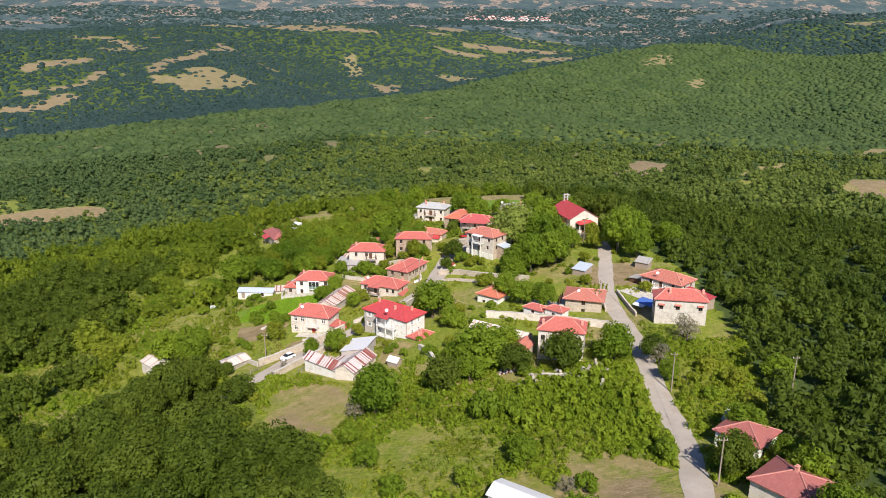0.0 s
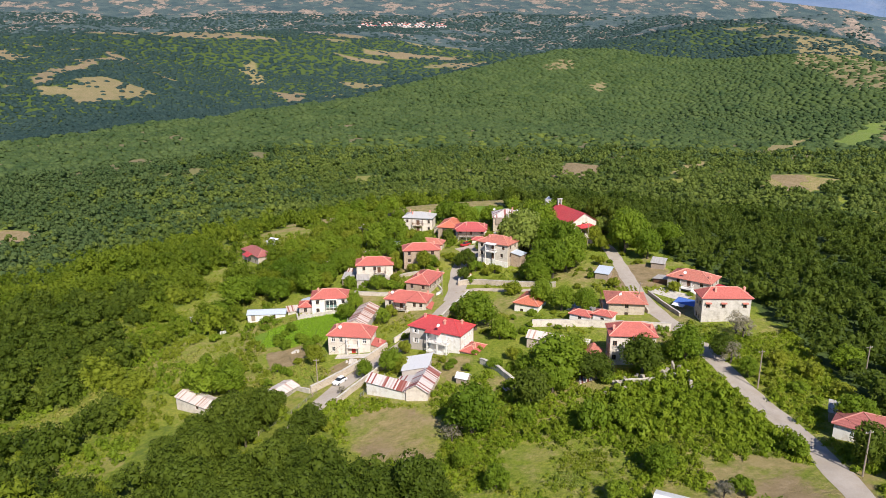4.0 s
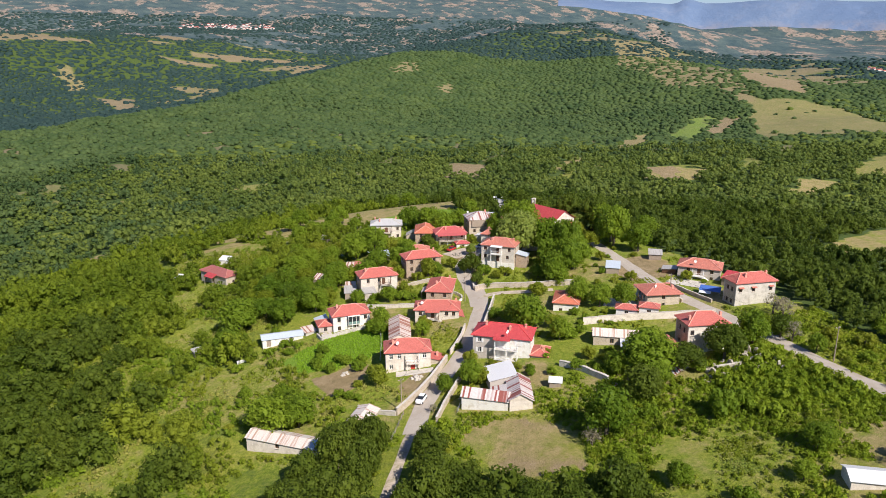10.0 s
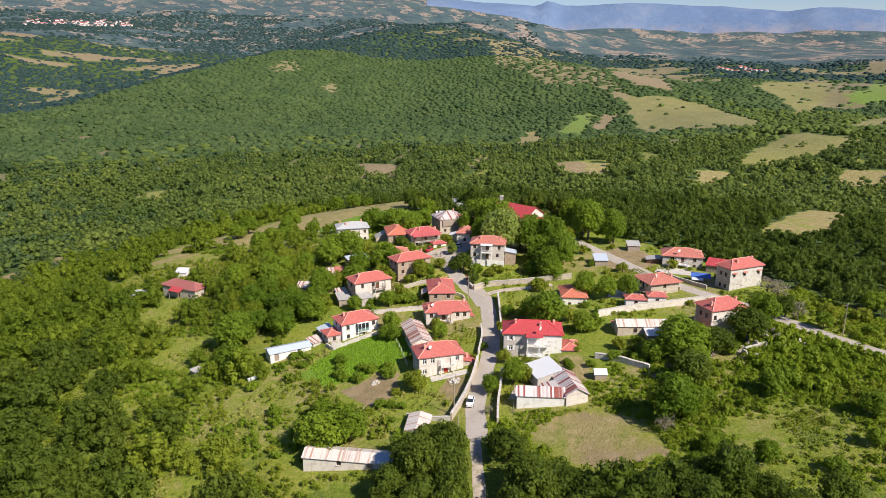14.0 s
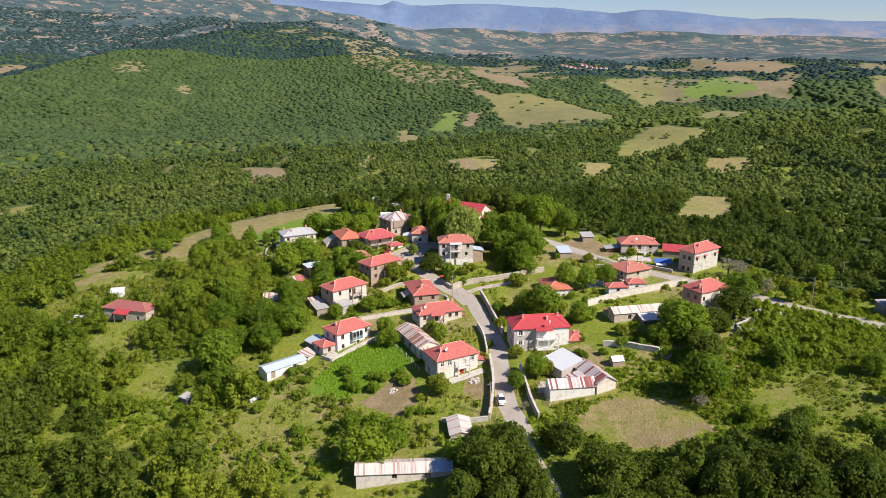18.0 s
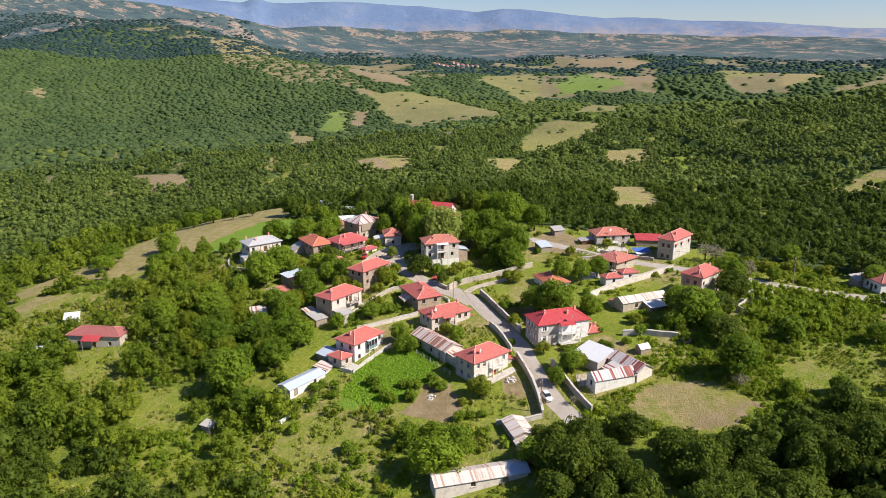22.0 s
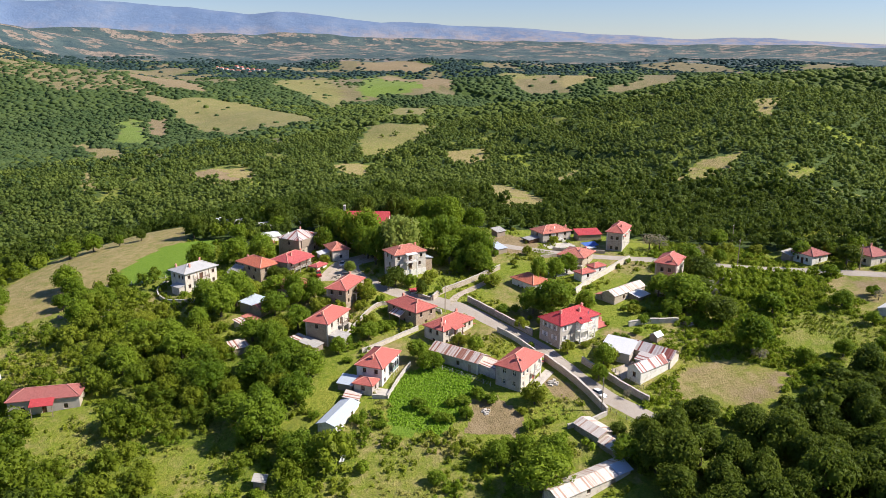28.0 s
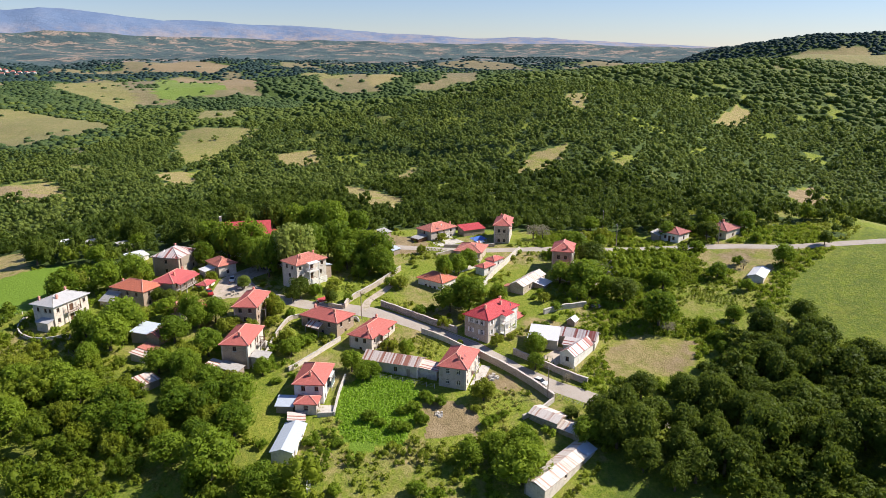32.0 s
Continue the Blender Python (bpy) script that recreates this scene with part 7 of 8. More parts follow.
# trees that stand out in and round the village
for x, y, r in ((-22.9, 272.7, 6.9), (-15.8, 271.9, 6.4), (39.0, 304.1, 4.1), (8.9, 300.7, 5.9), (14.9, 279.7, 5.2), (-10.1, 248.9, 4.5), (-34.4, 248.9, 4.2), (56.5, 298.0, 3.4), (38.2, 225.5, 4.7), (36.3, 216.2, 5.4), (24.8, 211.9, 4.4), (21.9, 204.6, 4.2), (24.8, 220.4, 2.0), (21.8, 181.4, 4.1), (-2.7, 184.3, 4.9), (2.1, 170.1, 3.3), (-6.6, 232.8, 2.5), (-37.1, 205.6, 2.7), ):
    tree(x, y, r, "oak")
for x, y, r in ((-65.5, 169.7, 4.8), (-62.0, 149.9, 5.2), (-48.6, 131.6, 4.7), (-54.3, 108.8, 6.2), (-50.1, 98.5, 4.3), (18.2, 80.5, 4.4), (-45.5, 140.7, 4.1), (-2.4, 178.8, 6.6), (-71.7, 171.0, 6.2), (-65.1, 175.6, 3.6), (-74.6, 141.6, 3.9), (-35.7, 203.7, 2.9), (-25.8, 195.6, 2.5), (-25.8, 225.1, 2.9), (-75.5, 221.5, 4.5),):
    tree(x, y, r, "oak")
for x, y, r in ((-33.9, 255.9, 4.2), (-17.2, 281.5, 4.9), (13.0, 289.2, 6.0), (25.0, 286.8, 4.7), (66.2, 238.6, 7.3), (76.6, 232.2, 5.2), (46.4, 131.4, 2.7), (54.4, 97.1, 3.2), (68.1, 130.5, 3.8), (-70.7, 232.0, 6.1), (12.3, 302.3, 3.9), (-6.1, 263.5, 4.2), (-34.3, 230.4, 2.5), (-47.7, 246.8, 4.1), (-67.1, 180.8, 3.6), (-59.6, 155.6, 4.0), ):
    tree(x, y, r, "oak")
for x, y, r in ((43.2, 327.5, 5.3), (4.4, 267.0, 2.4), (39.3, 256.8, 5.5), (47.9, 267.3, 4.0), (49.8, 250.1, 4.2), (2.4, 230.0, 2.9), (-72.5, 137.1, 5.0), (-58.2, 140.1, 5.1), (-56.0, 126.7, 5.9), (-64.9, 120.9, 6.4), (-66.7, 107.6, 5.9), (30.1, 61.9, 2.9), (-55.8, 142.6, 4.8), (-52.3, 157.9, 2.3), (-62.5, 134.4, 5.0), (45.9, 141.4, 3.3), (1.5, 218.6, 2.5), (5.0, 270.7, 2.6),):
    tree(x, y, r, "dark")
for x, y, r in ((56.8, 277.9, 6.7), (60.3, 300.4, 5.6), (44.7, 95.0, 4.1), (64.5, 110.0, 3.8), (60.0, 91.5, 3.4), (42.6, 352.0, 2.6), (-50.1, 136.1, 4.8), (-44.8, 117.6, 4.9), ):
    tree(x, y, r, "dark")
for x, y, r in ((60.9, 253.3, 4.4), (12.6, 247.0, 2.2),):
    tree(x, y, r, "pale")
for x, y, r in ((9.0, 225.6, 1.9), (-11.8, 185.9, 3.1), (-6.5, 238.2, 1.7), (-44.0, 176.2, 2.4), (-45.2, 143.5, 2.4), (35.7, 163.1, 1.6), (12.7, 199.9, 4.1), (11.7, 219.4, 2.9), (55.1, 134.9, 3.3), (58.4, 128.5, 3.7), (58.7, 118.7, 3.3),):
    tree(x, y, r, "limebush")
for x, y, r in ((14.2, 202.6, 2.6), (-4.7, 192.7, 3.1), (-21.5, 223.0, 3.4), (-24.4, 226.5, 3.3), (-53.0, 190.9, 2.6), (-46.2, 189.0, 2.1), (-55.4, 194.1, 1.9), (-9.1, 155.4, 1.8), (-52.5, 174.8, 1.7), (-13.0, 158.4, 1.9), (-2.8, 154.0, 2.7), (5.0, 169.1, 2.1), (-52.1, 202.6, 2.5), (-60.3, 214.6, 2.2), (-37.9, 226.3, 1.8), (-54.3, 176.4, 2.0),):
    tree(x, y, r, "bush")
for x, y, r in ((-51.0, 172.6, 1.7), (-59.7, 180.7, 1.7), (-21.0, 181.9, 1.5), (3.4, 214.1, 2.5), (51.8, 122.6, 2.6), (-74.3, 191.3, 2.9), (-74.4, 207.2, 2.3), (-29.0, 230.4, 2.6), (-61.3, 224.2, 2.0), (-53.7, 200.1, 1.9), (-49.7, 195.5, 1.9), (-46.5, 186.7, 2.2), (-11.6, 160.7, 1.5), ):
    tree(x, y, r, "bush")
for x, y, r in ((-23.7, 200.5, 2.1), (-23.1, 199.1, 1.8), (-23.8, 161.7, 2.9), (-17.2, 243.2, 3.9), (-9.6, 232.9, 3.7), (51.4, 229.9, 3.7), (-20.7, 162.0, 1.4),):
    tree(x, y, r, "lime")
for x, y, r in ((56.6, 153.5, 3.7), (-38.2, 156.7, 1.4), (46.4, 138.4, 3.0), (56.2, 150.1, 3.5), ):
    tree(x, y, r, "twigs")

# the tall trees round the square, the church and the hilltop road
for x, y, r, key, tall in ((24.6, 234.0, 8.6, "pale", 1.2), (21.5, 241.5, 4.8, "oak", 1.5), (26.5, 246.5, 5.2, "oak", 1.3), (28.5, 240.5, 6.2, "oak", 1.25), (34.5, 236.0, 4.8, "oak", 1.0), (37.5, 246.5, 5.0, "oak", 1.0), (36.0, 251.0, 7.0, "oak", 1.25), (30.0, 249.0, 6.0, "oak", 1.1), (33.0, 228.5, 6.4, "oak", 1.2), (43.0, 232.0, 4.4, "oak", 1.0),
                           (27.5, 207.5, 6.6, "oak", 1.2), (33.5, 213.5, 6.4, "oak", 1.2), (22.0, 206.5, 5.0, "oak", 1.1), (36.5, 221.5, 6.4, "oak", 1.3), (28.0, 217.5, 5.4, "oak", 1.2), (20.5, 213.0, 4.4, "bush", 1.2)):
    tree(x, y, r, key, tall)
for x, y, r, key, tall in ((58.5, 226.5, 6.4, "oak", 1.3), (62.0, 233.0, 6.4, "oak", 1.3), (64.0, 241.0, 6.0, "oak", 1.3), (63.0, 218.0, 5.0, "oak", 1.1), (66.0, 250.0, 6.0, "dark", 1.3), (52.5, 240.5, 3.4, "lime", 1.3), (48.0, 268.0, 6.0, "oak", 1.2), (62.0, 262.0, 6.0, "dark", 1.2),
                           (-13.0, 232.8, 2.6, "limebush", 1.0), (-9.4, 232.4, 2.8, "lime", 1.0), (-5.6, 232.6, 2.4, "limebush", 1.1), (-18.6, 237.0, 3.0, "lime", 1.1), (6.4, 224.0, 3.2, "bush", 1.2), (9.6, 219.6, 2.6, "limebush", 1.0), (4.6, 228.4, 3.6, "dark", 1.0)):
    tree(x, y, r, key, tall)

for x, y, r, key, tall in ((34.5, 258.0, 5.8, "oak", 1.4), (31.0, 264.5, 4.6, "oak", 1.2), (32.5, 367.0, 4.6, "oak", 1.0), (25.0, 372.0, 4.4, "oak", 0.9), (36.7, 358.0, 2.2, "oak", 1.3), (-20.0, 325.0, 3.6, "oak", 0.9), (-15.5, 321.0, 3.2, "bush", 1.1), (-25.5, 327.0, 3.4, "oak", 0.9), (-22.0, 319.5, 2.8, "lime", 1.0), (-27.5, 352.0, 5.2, "oak", 1.0), (-34.0, 347.0, 4.6, "oak", 0.9), (-12.0, 316.0, 2.4, "bush", 1.0),
                           (52.5, 79.0, 4.0, "oak", 1.1), (54.5, 91.0, 4.2, "oak", 1.1), (40.5, 79.5, 2.6, "bush", 1.2), (51.5, 106.5, 3.6, "oak", 1.0), (41.0, 176.5, 2.6, "lime", 1.1), (27.5, 178.5, 3.6, "oak", 1.2), (17.5, 186.0, 3.8, "oak", 1.2)):
    tree(x, y, r, key, tall)
for x, y, r, key, tall in ((-26.5, 162.9, 3.4, "oak", 1.2), (-32.7, 163.4, 2.8, "oak", 1.1), (-17.0, 331.0, 4.8, "oak", 1.0), (-12.0, 338.0, 4.6, "oak", 1.1), (-30.0, 314.0, 5.0, "oak", 1.0), (-24.0, 313.0, 4.6, "oak", 1.0), (-10.0, 318.5, 3.6, "oak", 1.0), (-36.0, 311.0, 4.6, "oak", 1.1), (-48.5, 192.9, 2.4, "bush", 1.0), (-45.0, 176.9, 3.6, "lime", 1.0), (-44.6, 190.4, 2.2, "bush", 1.0), (-55.5, 196.3, 2.3, "bush", 1.0), (-75.6, 219.5, 4.0, "oak", 1.0), (-60.6, 208.4, 1.8, "bush", 1.0), (-33.5, 208.6, 3.2, "oak", 1.0)):
    tree(x, y, r, key, tall)
# the dark trees of the hollow below the lane
HOLLOW = ((-62, 124), (-47, 127), (-37, 113), (-22, 103), (-17, 88), (-50, 82), (-74, 98))
x_, y_ = np.meshgrid(np.arange(-76, -14, 6.2), np.arange(80, 130, 6.2))
x_, y_ = x_.ravel() + rng.uniform(-2, 2, x_.size), y_.ravel() + rng.uniform(-2, 2, x_.size)
for x, y in zip(x_, y_):
    if inside(np.array([x]), np.array([y]), HOLLOW)[0] and min(math.hypot(x - px, y - py) for px, py, _ in PLANTED) > 4.0:
        tree(x, y, rng.uniform(3.8, 6.0), "dark", rng.uniform(0.9, 1.3))
for x, y, r, tall in ((-67.0, 138.0, 5.4, 1.1), (-62.5, 145.5, 5.2, 1.2), (-57.5, 151.0, 4.6, 1.2), (-69.0, 146.5, 5.0, 1.0), (-71.0, 131.0, 5.4, 1.0), (-53.6, 152.6, 3.6, 1.1), (-61.6, 136.4, 4.2, 1.5), (-58.2, 141.6, 4.2, 1.5), (-54.6, 147.4, 4.2, 1.4), (-65.4, 131.2, 4.4, 1.4), (-68.6, 125.6, 4.6, 1.3)):
    tree(x, y, r, "dark", tall)
# the plot with the ruins, and the hedges round the dry field
for x, y, r, key, tall in ((9.0, 144.0, 7.6, "oak", 0.92), (14.6, 150.4, 4.6, "oak", 0.95), (15.6, 139.6, 4.8, "dark", 0.85), (4.0, 170.4, 3.8, "bush", 1.1), (6.0, 137.6, 4.6, "oak", 0.95), (0.4, 134.0, 4.8, "dark", 1.0), (26.2, 138.8, 5.6, "dark", 0.95), (37.6, 142.0, 5.4, "oak", 1.0), (-13.4, 127.6, 5.8, "oak", 1.1), (-17.4, 126.4, 2.8, "twigs", 0.9), (13.2, 102.6, 3.2, "oak", 1.1), (36.4, 101.0, 3.2, "bush", 1.2), (8.4, 120.4, 4.6, "bush", 1.2), (13.2, 120.6, 3.8, "bush", 1.1), (3.8, 97.2, 2.5, "oak", 1.0), (18.8, 92.4, 2.0, "twigs", 1.2), (22.0, 93.0, 2.6, "bush", 1.2),
                           (-7.4, 137.6, 1.8, "bush", 1.1), (2.6, 147.0, 3.4, "oak", 1.1), (-2.4, 128.6, 3.0, "bush", 1.1), (17.6, 137.4, 2.6, "bush", 1.0), (-33.4, 118.8, 2.4, "bush", 1.0), (-38.6, 123.4, 2.2, "bush", 0.9), (-28.0, 115.6, 3.0, "bush", 1.0), (-22.4, 114.8, 3.0, "bush", 1.0), (-41.4, 129.4, 2.4, "limebush", 0.9), (-43.0, 135.0, 2.4, "bush", 1.0), (-42.0, 141.0, 2.0, "limebush", 0.9), (-17.0, 116.4, 3.0, "oak", 0.9), (-30.6, 108.4, 4.6, "dark", 1.0), (-38.0, 111.0, 5.0, "dark", 1.0), (-24.8, 104.6, 4.8, "dark", 1.0), (-41.0, 101.0, 4.6, "dark", 1.0), (-13.0, 107.4, 3.2, "oak", 1.0), (-8.0, 97.6, 2.8, "bush", 1.0)):
    tree(x, y, r, key, tall)


# ---- woods ----
CLOSE = [crown(9, 66, 0.070, t, 0.70, True) for t in (0.7, 0.85, 1.0, 1.15)]
NEAR = [crown(6, 34, 0.115, t, 0.78, True) for t in (0.8, 0.95, 1.1, 1.25)]
MID = [crown(5, 11, 0.17, t, 0.92, True) for t in (0.8, 1.0, 1.2)]


def puff(lobes, tall):
    """A rounded far-off crown of unit radius: one dome with lesser domes on its shoulders."""
    v, f = [], []
    for i in range(lobes):
        a, out = i * 2.4 + rng.uniform(-0.5, 0.5), 0.0 if i == 0 else rng.uniform(0.4, 0.58)
        c = np.array([math.cos(a) * out, math.sin(a) * out, tall * (0.75 if i == 0 else rng.uniform(0.75, 1.25))])
        r = 0.82 if i == 0 else rng.uniform(0.42, 0.58)
        v.append(c + ICO_V * rng.uniform(0.82, 1.1, (12, 1)) * r * (1, 1, 0.85))
        f.append(ICO_F[:15] + 12 * i)
    return np.concatenate(v), np.concatenate(f)


HILL = [puff(3, t) for t in (0.7, 0.85, 1.0, 1.1)]
FAR = [puff(1, t) for t in (0.6, 0.8, 1.0)]


def scatter(spacing, keep):
    """Places on a jittered grid, kept by a rule."""
    n = int(2 * keep[1] / spacing) + 1
    gx, gy = np.meshgrid((np.arange(n) - n / 2) * spacing, (np.arange(n) - n / 2) * spacing + 195)
    x = gx.ravel() + rng.uniform(-0.48, 0.48, n * n) * spacing
    y = gy.ravel() + rng.uniform(-0.48, 0.48, n * n) * spacing
    d = np.hypot(x, y - 195)
    ok = (d >= keep[0]) & (d < keep[1])
    return x[ok], y[ok]


def kept(x, y):
    """The hills that come into the camera's view: all round the village, and wide to the north and east."""
    turn = np.degrees(np.arctan2(x + 60, y - 60))
    return (np.hypot(x, y - 195) < 225) | (np.hypot(x, y - 195) < 300) & (turn > -100) & (turn < 140) | (turn > -40) & (turn < 124)


def free(x, y):
    """Whether a place is clear of buildings and roads."""
    ok = np.ones(len(x), bool)
    for px, py, a, long in PLOTS:
        u = (x - px) * math.cos(a) + (y - py) * math.sin(a)
        v = -(x - px) * math.sin(a) + (y - py) * math.cos(a)
        ok &= ~((u > -1.2) & (u < long + 1.2) & (v > -1.5) & (v < 10))
    for px, py, wide in LANES:
        ok &= np.hypot(x - px, y - py) > wide / 2 + 0.7
    for spot in OPEN:
        if spot[5] in ("dry", "bare", "crop"):
            ok &= (patch(x, y, spot) < 0) | (rng.uniform(size=len(x)) < 0.08)
    for kind, ring in FIELDS:
        if kind != "meadow":
            ok &= ~inside(x, y, ring)
    return ok


def woods(name, x, y, r, templates, material, label):
    """One mesh of many trees."""
    vs, fs, ts, k = [], [], [], 0
    z = land(x, y)
    which = rng.integers(0, len(templates), len(x))
    for i, (v, f) in enumerate(templates):
        s = np.nonzero(which == i)[0]
        if not len(s):
            continue
        a = rng.uniform(0, 2 * math.pi, len(s))
        c, sn = np.cos(a)[:, None], np.sin(a)[:, None]
        R = r[s][:, None]
        hgt = R * rng.uniform(0.85, 1.3, (len(s), 1)) * {"far_woods": 0.55, "ridge_woods": 0.56, "hill_woods": 0.6, "oak_woods": 0.8}.get(name, 1.0)
        vx = x[s][:, None] + (v[None, :, 0] * c - v[None, :, 1] * sn) * R
        vy = y[s][:, None] + (v[None, :, 0] * sn + v[None, :, 1] * c) * R
        vz = z[s][:, None] + v[None, :, 2] * hgt - 0.35 * R
        vs.append(np.stack([vx, vy, vz], 2).reshape(-1, 3))
        fs.append((f[None] + (k + np.arange(len(s)) * len(v))[:, None, None]).reshape(-1, 3))
        ts.append(np.repeat(rng.uniform(0, 1, len(s)), len(v)))
        k += len(s) * len(v)
    me = leaf_mesh(name, np.concatenate(vs), np.concatenate(fs), material, np.concatenate(ts))
    if name in ("hill_woods", "ridge_woods", "far_woods"):
        me.polygons.foreach_set("use_smooth", np.ones(len(me.polygons), bool))
    return tagged(new(name, me), label, "woods", kind="stuff")


for name_, near_, far_, gap_, temps_, size_ in (("near_woods", 0, 250, 5.3, NEAR, (1.9, 4.1)), ("oak_woods", 250, 600, 7.2, MID, (3.6, 5.8)), ("hill_woods", 600, 1150, 8.2, HILL, (4.9, 7.0)), ("ridge_woods", 1150, 1900, 10.0, FAR, (6.0, 8.6)), ("far_woods", 1900, 3700, 18.0, FAR, (8.0, 12.0))):
    x_, y_ = scatter(gap_, (near_, far_))
    ok_ = kept(x_, y_)
    ok_ &= (np.hypot(x_, y_) < 2900) | (np.abs(np.degrees(np.arctan2(x_, y_))) < 38)
    x_, y_ = x_[ok_], y_[ok_]
    ok_ = rng.uniform(size=len(x_)) < wooded(x_, y_)
    if near_ == 0:
        ok_ &= free(x_, y_)
        for px, py, wide in LANES:
            ok_ &= np.hypot(x_ - px, y_ - py) > wide / 2 + 3.2
    x_, y_ = x_[ok_], y_[ok_]
    r_ = size_[0] * 0.85 + (size_[1] - size_[0] * 0.85) * 1.25 * rng.beta(1.3, 1.7, len(x_))
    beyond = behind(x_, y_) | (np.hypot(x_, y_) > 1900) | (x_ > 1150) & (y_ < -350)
    low = (x_ < -20) & (y_ > 60) & (y_ < 330) & (x_ > -165)
    young = low & (lumps(x_, y_, 13, 20) > 0.5) & (x_ > -105)
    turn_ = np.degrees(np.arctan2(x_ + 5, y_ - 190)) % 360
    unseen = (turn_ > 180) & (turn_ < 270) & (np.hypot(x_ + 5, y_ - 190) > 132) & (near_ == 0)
    low, young = low & ~unseen, young & ~unseen
    # the hollow is dark green; west of it darker leaves stand in for shadow
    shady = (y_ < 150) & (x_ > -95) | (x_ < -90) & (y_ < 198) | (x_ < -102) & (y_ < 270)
    keep_ = ~low | (rng.uniform(size=len(x_)) < 0.92)
    x_, y_, beyond, low, young, r_, unseen, shady = x_[keep_], y_[keep_], beyond[keep_], low[keep_], young[keep_], r_[keep_], unseen[keep_], shady[keep_]
    r_ = np.where(low, r_ * np.where(x_ < -90, 1.22, 1.05), r_ * (1.05 if near_ >= 600 else 0.92))
    d_, blend = np.hypot(x_, y_ - 195), rng.normal(size=len(x_))
    east = (d_ + 70 * blend < 600) & (x_ + 80 * blend > -150) | (turn_[keep_] + 4 * blend > 58) & (turn_[keep_] < 180) & (x_ < 1000)
    hill = ~beyond & ~low & ~unseen
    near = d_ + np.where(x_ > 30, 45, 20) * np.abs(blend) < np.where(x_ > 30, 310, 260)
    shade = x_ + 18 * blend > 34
    for side, leaf_, lab_ in ((beyond, LEAF_FAR, "woods on the distant hills, leaves tinted blue for haze"),
                              (young, LEAF_SCRUB, "light green scrub and young trees below the village"),
                              (unseen, LEAF_DARK, "simpler oak woods on slopes outside the camera's view"),
                              (low & ~young & shady, LEAF_DARK, "dark green trees below the village, some darkened in place of shadow"),
                              (low & ~young & ~shady, LEAF_THICKET, "green thickets of young oak below the village"),
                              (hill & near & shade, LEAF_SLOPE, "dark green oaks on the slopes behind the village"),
                              (hill & near & ~shade, LEAF_THICKET, "green oaks on the slopes round the village"),
                              (hill & ~near & east, LEAF_MID, "dense green oak woods over the hills"),
                              (hill & ~near & ~east, LEAF_WOOD, "dense green oak woods on the wooded ridge")):
        if side.any():
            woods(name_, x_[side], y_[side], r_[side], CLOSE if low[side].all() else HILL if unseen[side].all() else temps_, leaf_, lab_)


# ---- weeds and brambles in the gardens and fields ----
WEED = [crown(1, 20, 0.28, t, 0.6, True) for t in (0.25, 0.4, 0.55)]
x_, y_ = scatter(1.7, (0, 165))
ok_ = free(x_, y_) & (wooded(x_, y_) < 0.5) & (lumps(x_, y_, 6, 14) + 0.6 * lumps(x_, y_, 2.7, 15) > np.where(inside(x_, y_, CORE) & (y_ > 150), 0.3, -0.4))
x_, y_ = x_[ok_], y_[ok_]
lush = lumps(x_, y_, 11, 16) + 0.5 * lumps(x_, y_, 4, 18) > 0.1
for side, leaf_, lab_ in ((lush, LEAF_SCRUB, "patches of rank green weeds in the grass"), (~lush & (x_ > -42), LEAF_LIME, "patches of yellowish weeds in the grass"), (~lush & (x_ <= -42), LEAF_GRASS, "tufts of tall pale yellow grass")):
    woods("weeds", x_[side], y_[side], rng.uniform(0.35, 1.0, side.sum()), WEED, leaf_, lab_)
BRAMBLE = [crown(3, 32, 0.14, t, 0.72, True) for t in (0.45, 0.6, 0.75)]
CARPET = [crown(3, 38, 0.12, t, 0.72, True) for t in (0.22, 0.3, 0.4)]
x_, y_ = scatter(2.9, (0, 165))
rough = (y_ < 152) & (x_ > -34) | (x_ < -56) | (y_ > 255)
clear = np.hypot(x_ + 8, y_ - 153) > 9
for spot in OPEN:
    clear &= patch(x_, y_, spot) < -0.1
under = (x_ < -30) & (x_ > -150) & (y_ > 80) & (rng.uniform(size=len(x_)) < 0.75)
ok_ = free(x_, y_) & clear & ((wooded(x_, y_) < 0.5) | under) & (lumps(x_, y_, 9, 17) + 0.5 * lumps(x_, y_, 3.1, 19) > np.where(x_ < -56, -0.7, np.where(rough, -0.75, 0.75)))
x_, y_ = x_[ok_], y_[ok_]
low_ = (y_ < 149) & (x_ > -40) & (lumps(x_, y_, 8, 41) + 0.4 * lumps(x_, y_, 3, 42) < 0.45)
x_, y_ = x_[~low_], y_[~low_]
u_, v_ = scatter(2.0, (0, 150))
ok_ = free(u_, v_) & inside(u_, v_, CORE) & (v_ < 152) & (lumps(u_, v_, 10, 43) + 0.5 * lumps(u_, v_, 4, 44) > -0.75)
for spot in OPEN:
    ok_ &= patch(u_, v_, spot) < 0.05
u_, v_ = u_[ok_], v_[ok_]
LEAF_NETTLE = foliage("nettle_leaves", (0.115, 0.18, 0.012), (0.195, 0.27, 0.018), (0.29, 0.35, 0.030))
woods("nettles", u_, v_, rng.uniform(1.2, 2.1, len(u_)), CARPET, LEAF_NETTLE, "low carpet of bright green brambles and nettles")
MOUND = ((14, 114), (27, 108), (37.5, 104), (39.6, 121), (41.0, 134), (36, 139), (27, 135), (13, 131))
m_, n_ = scatter(2.1, (0, 120))
ok_ = inside(m_, n_, MOUND) & (lumps(m_, n_, 5, 45) > -0.5)
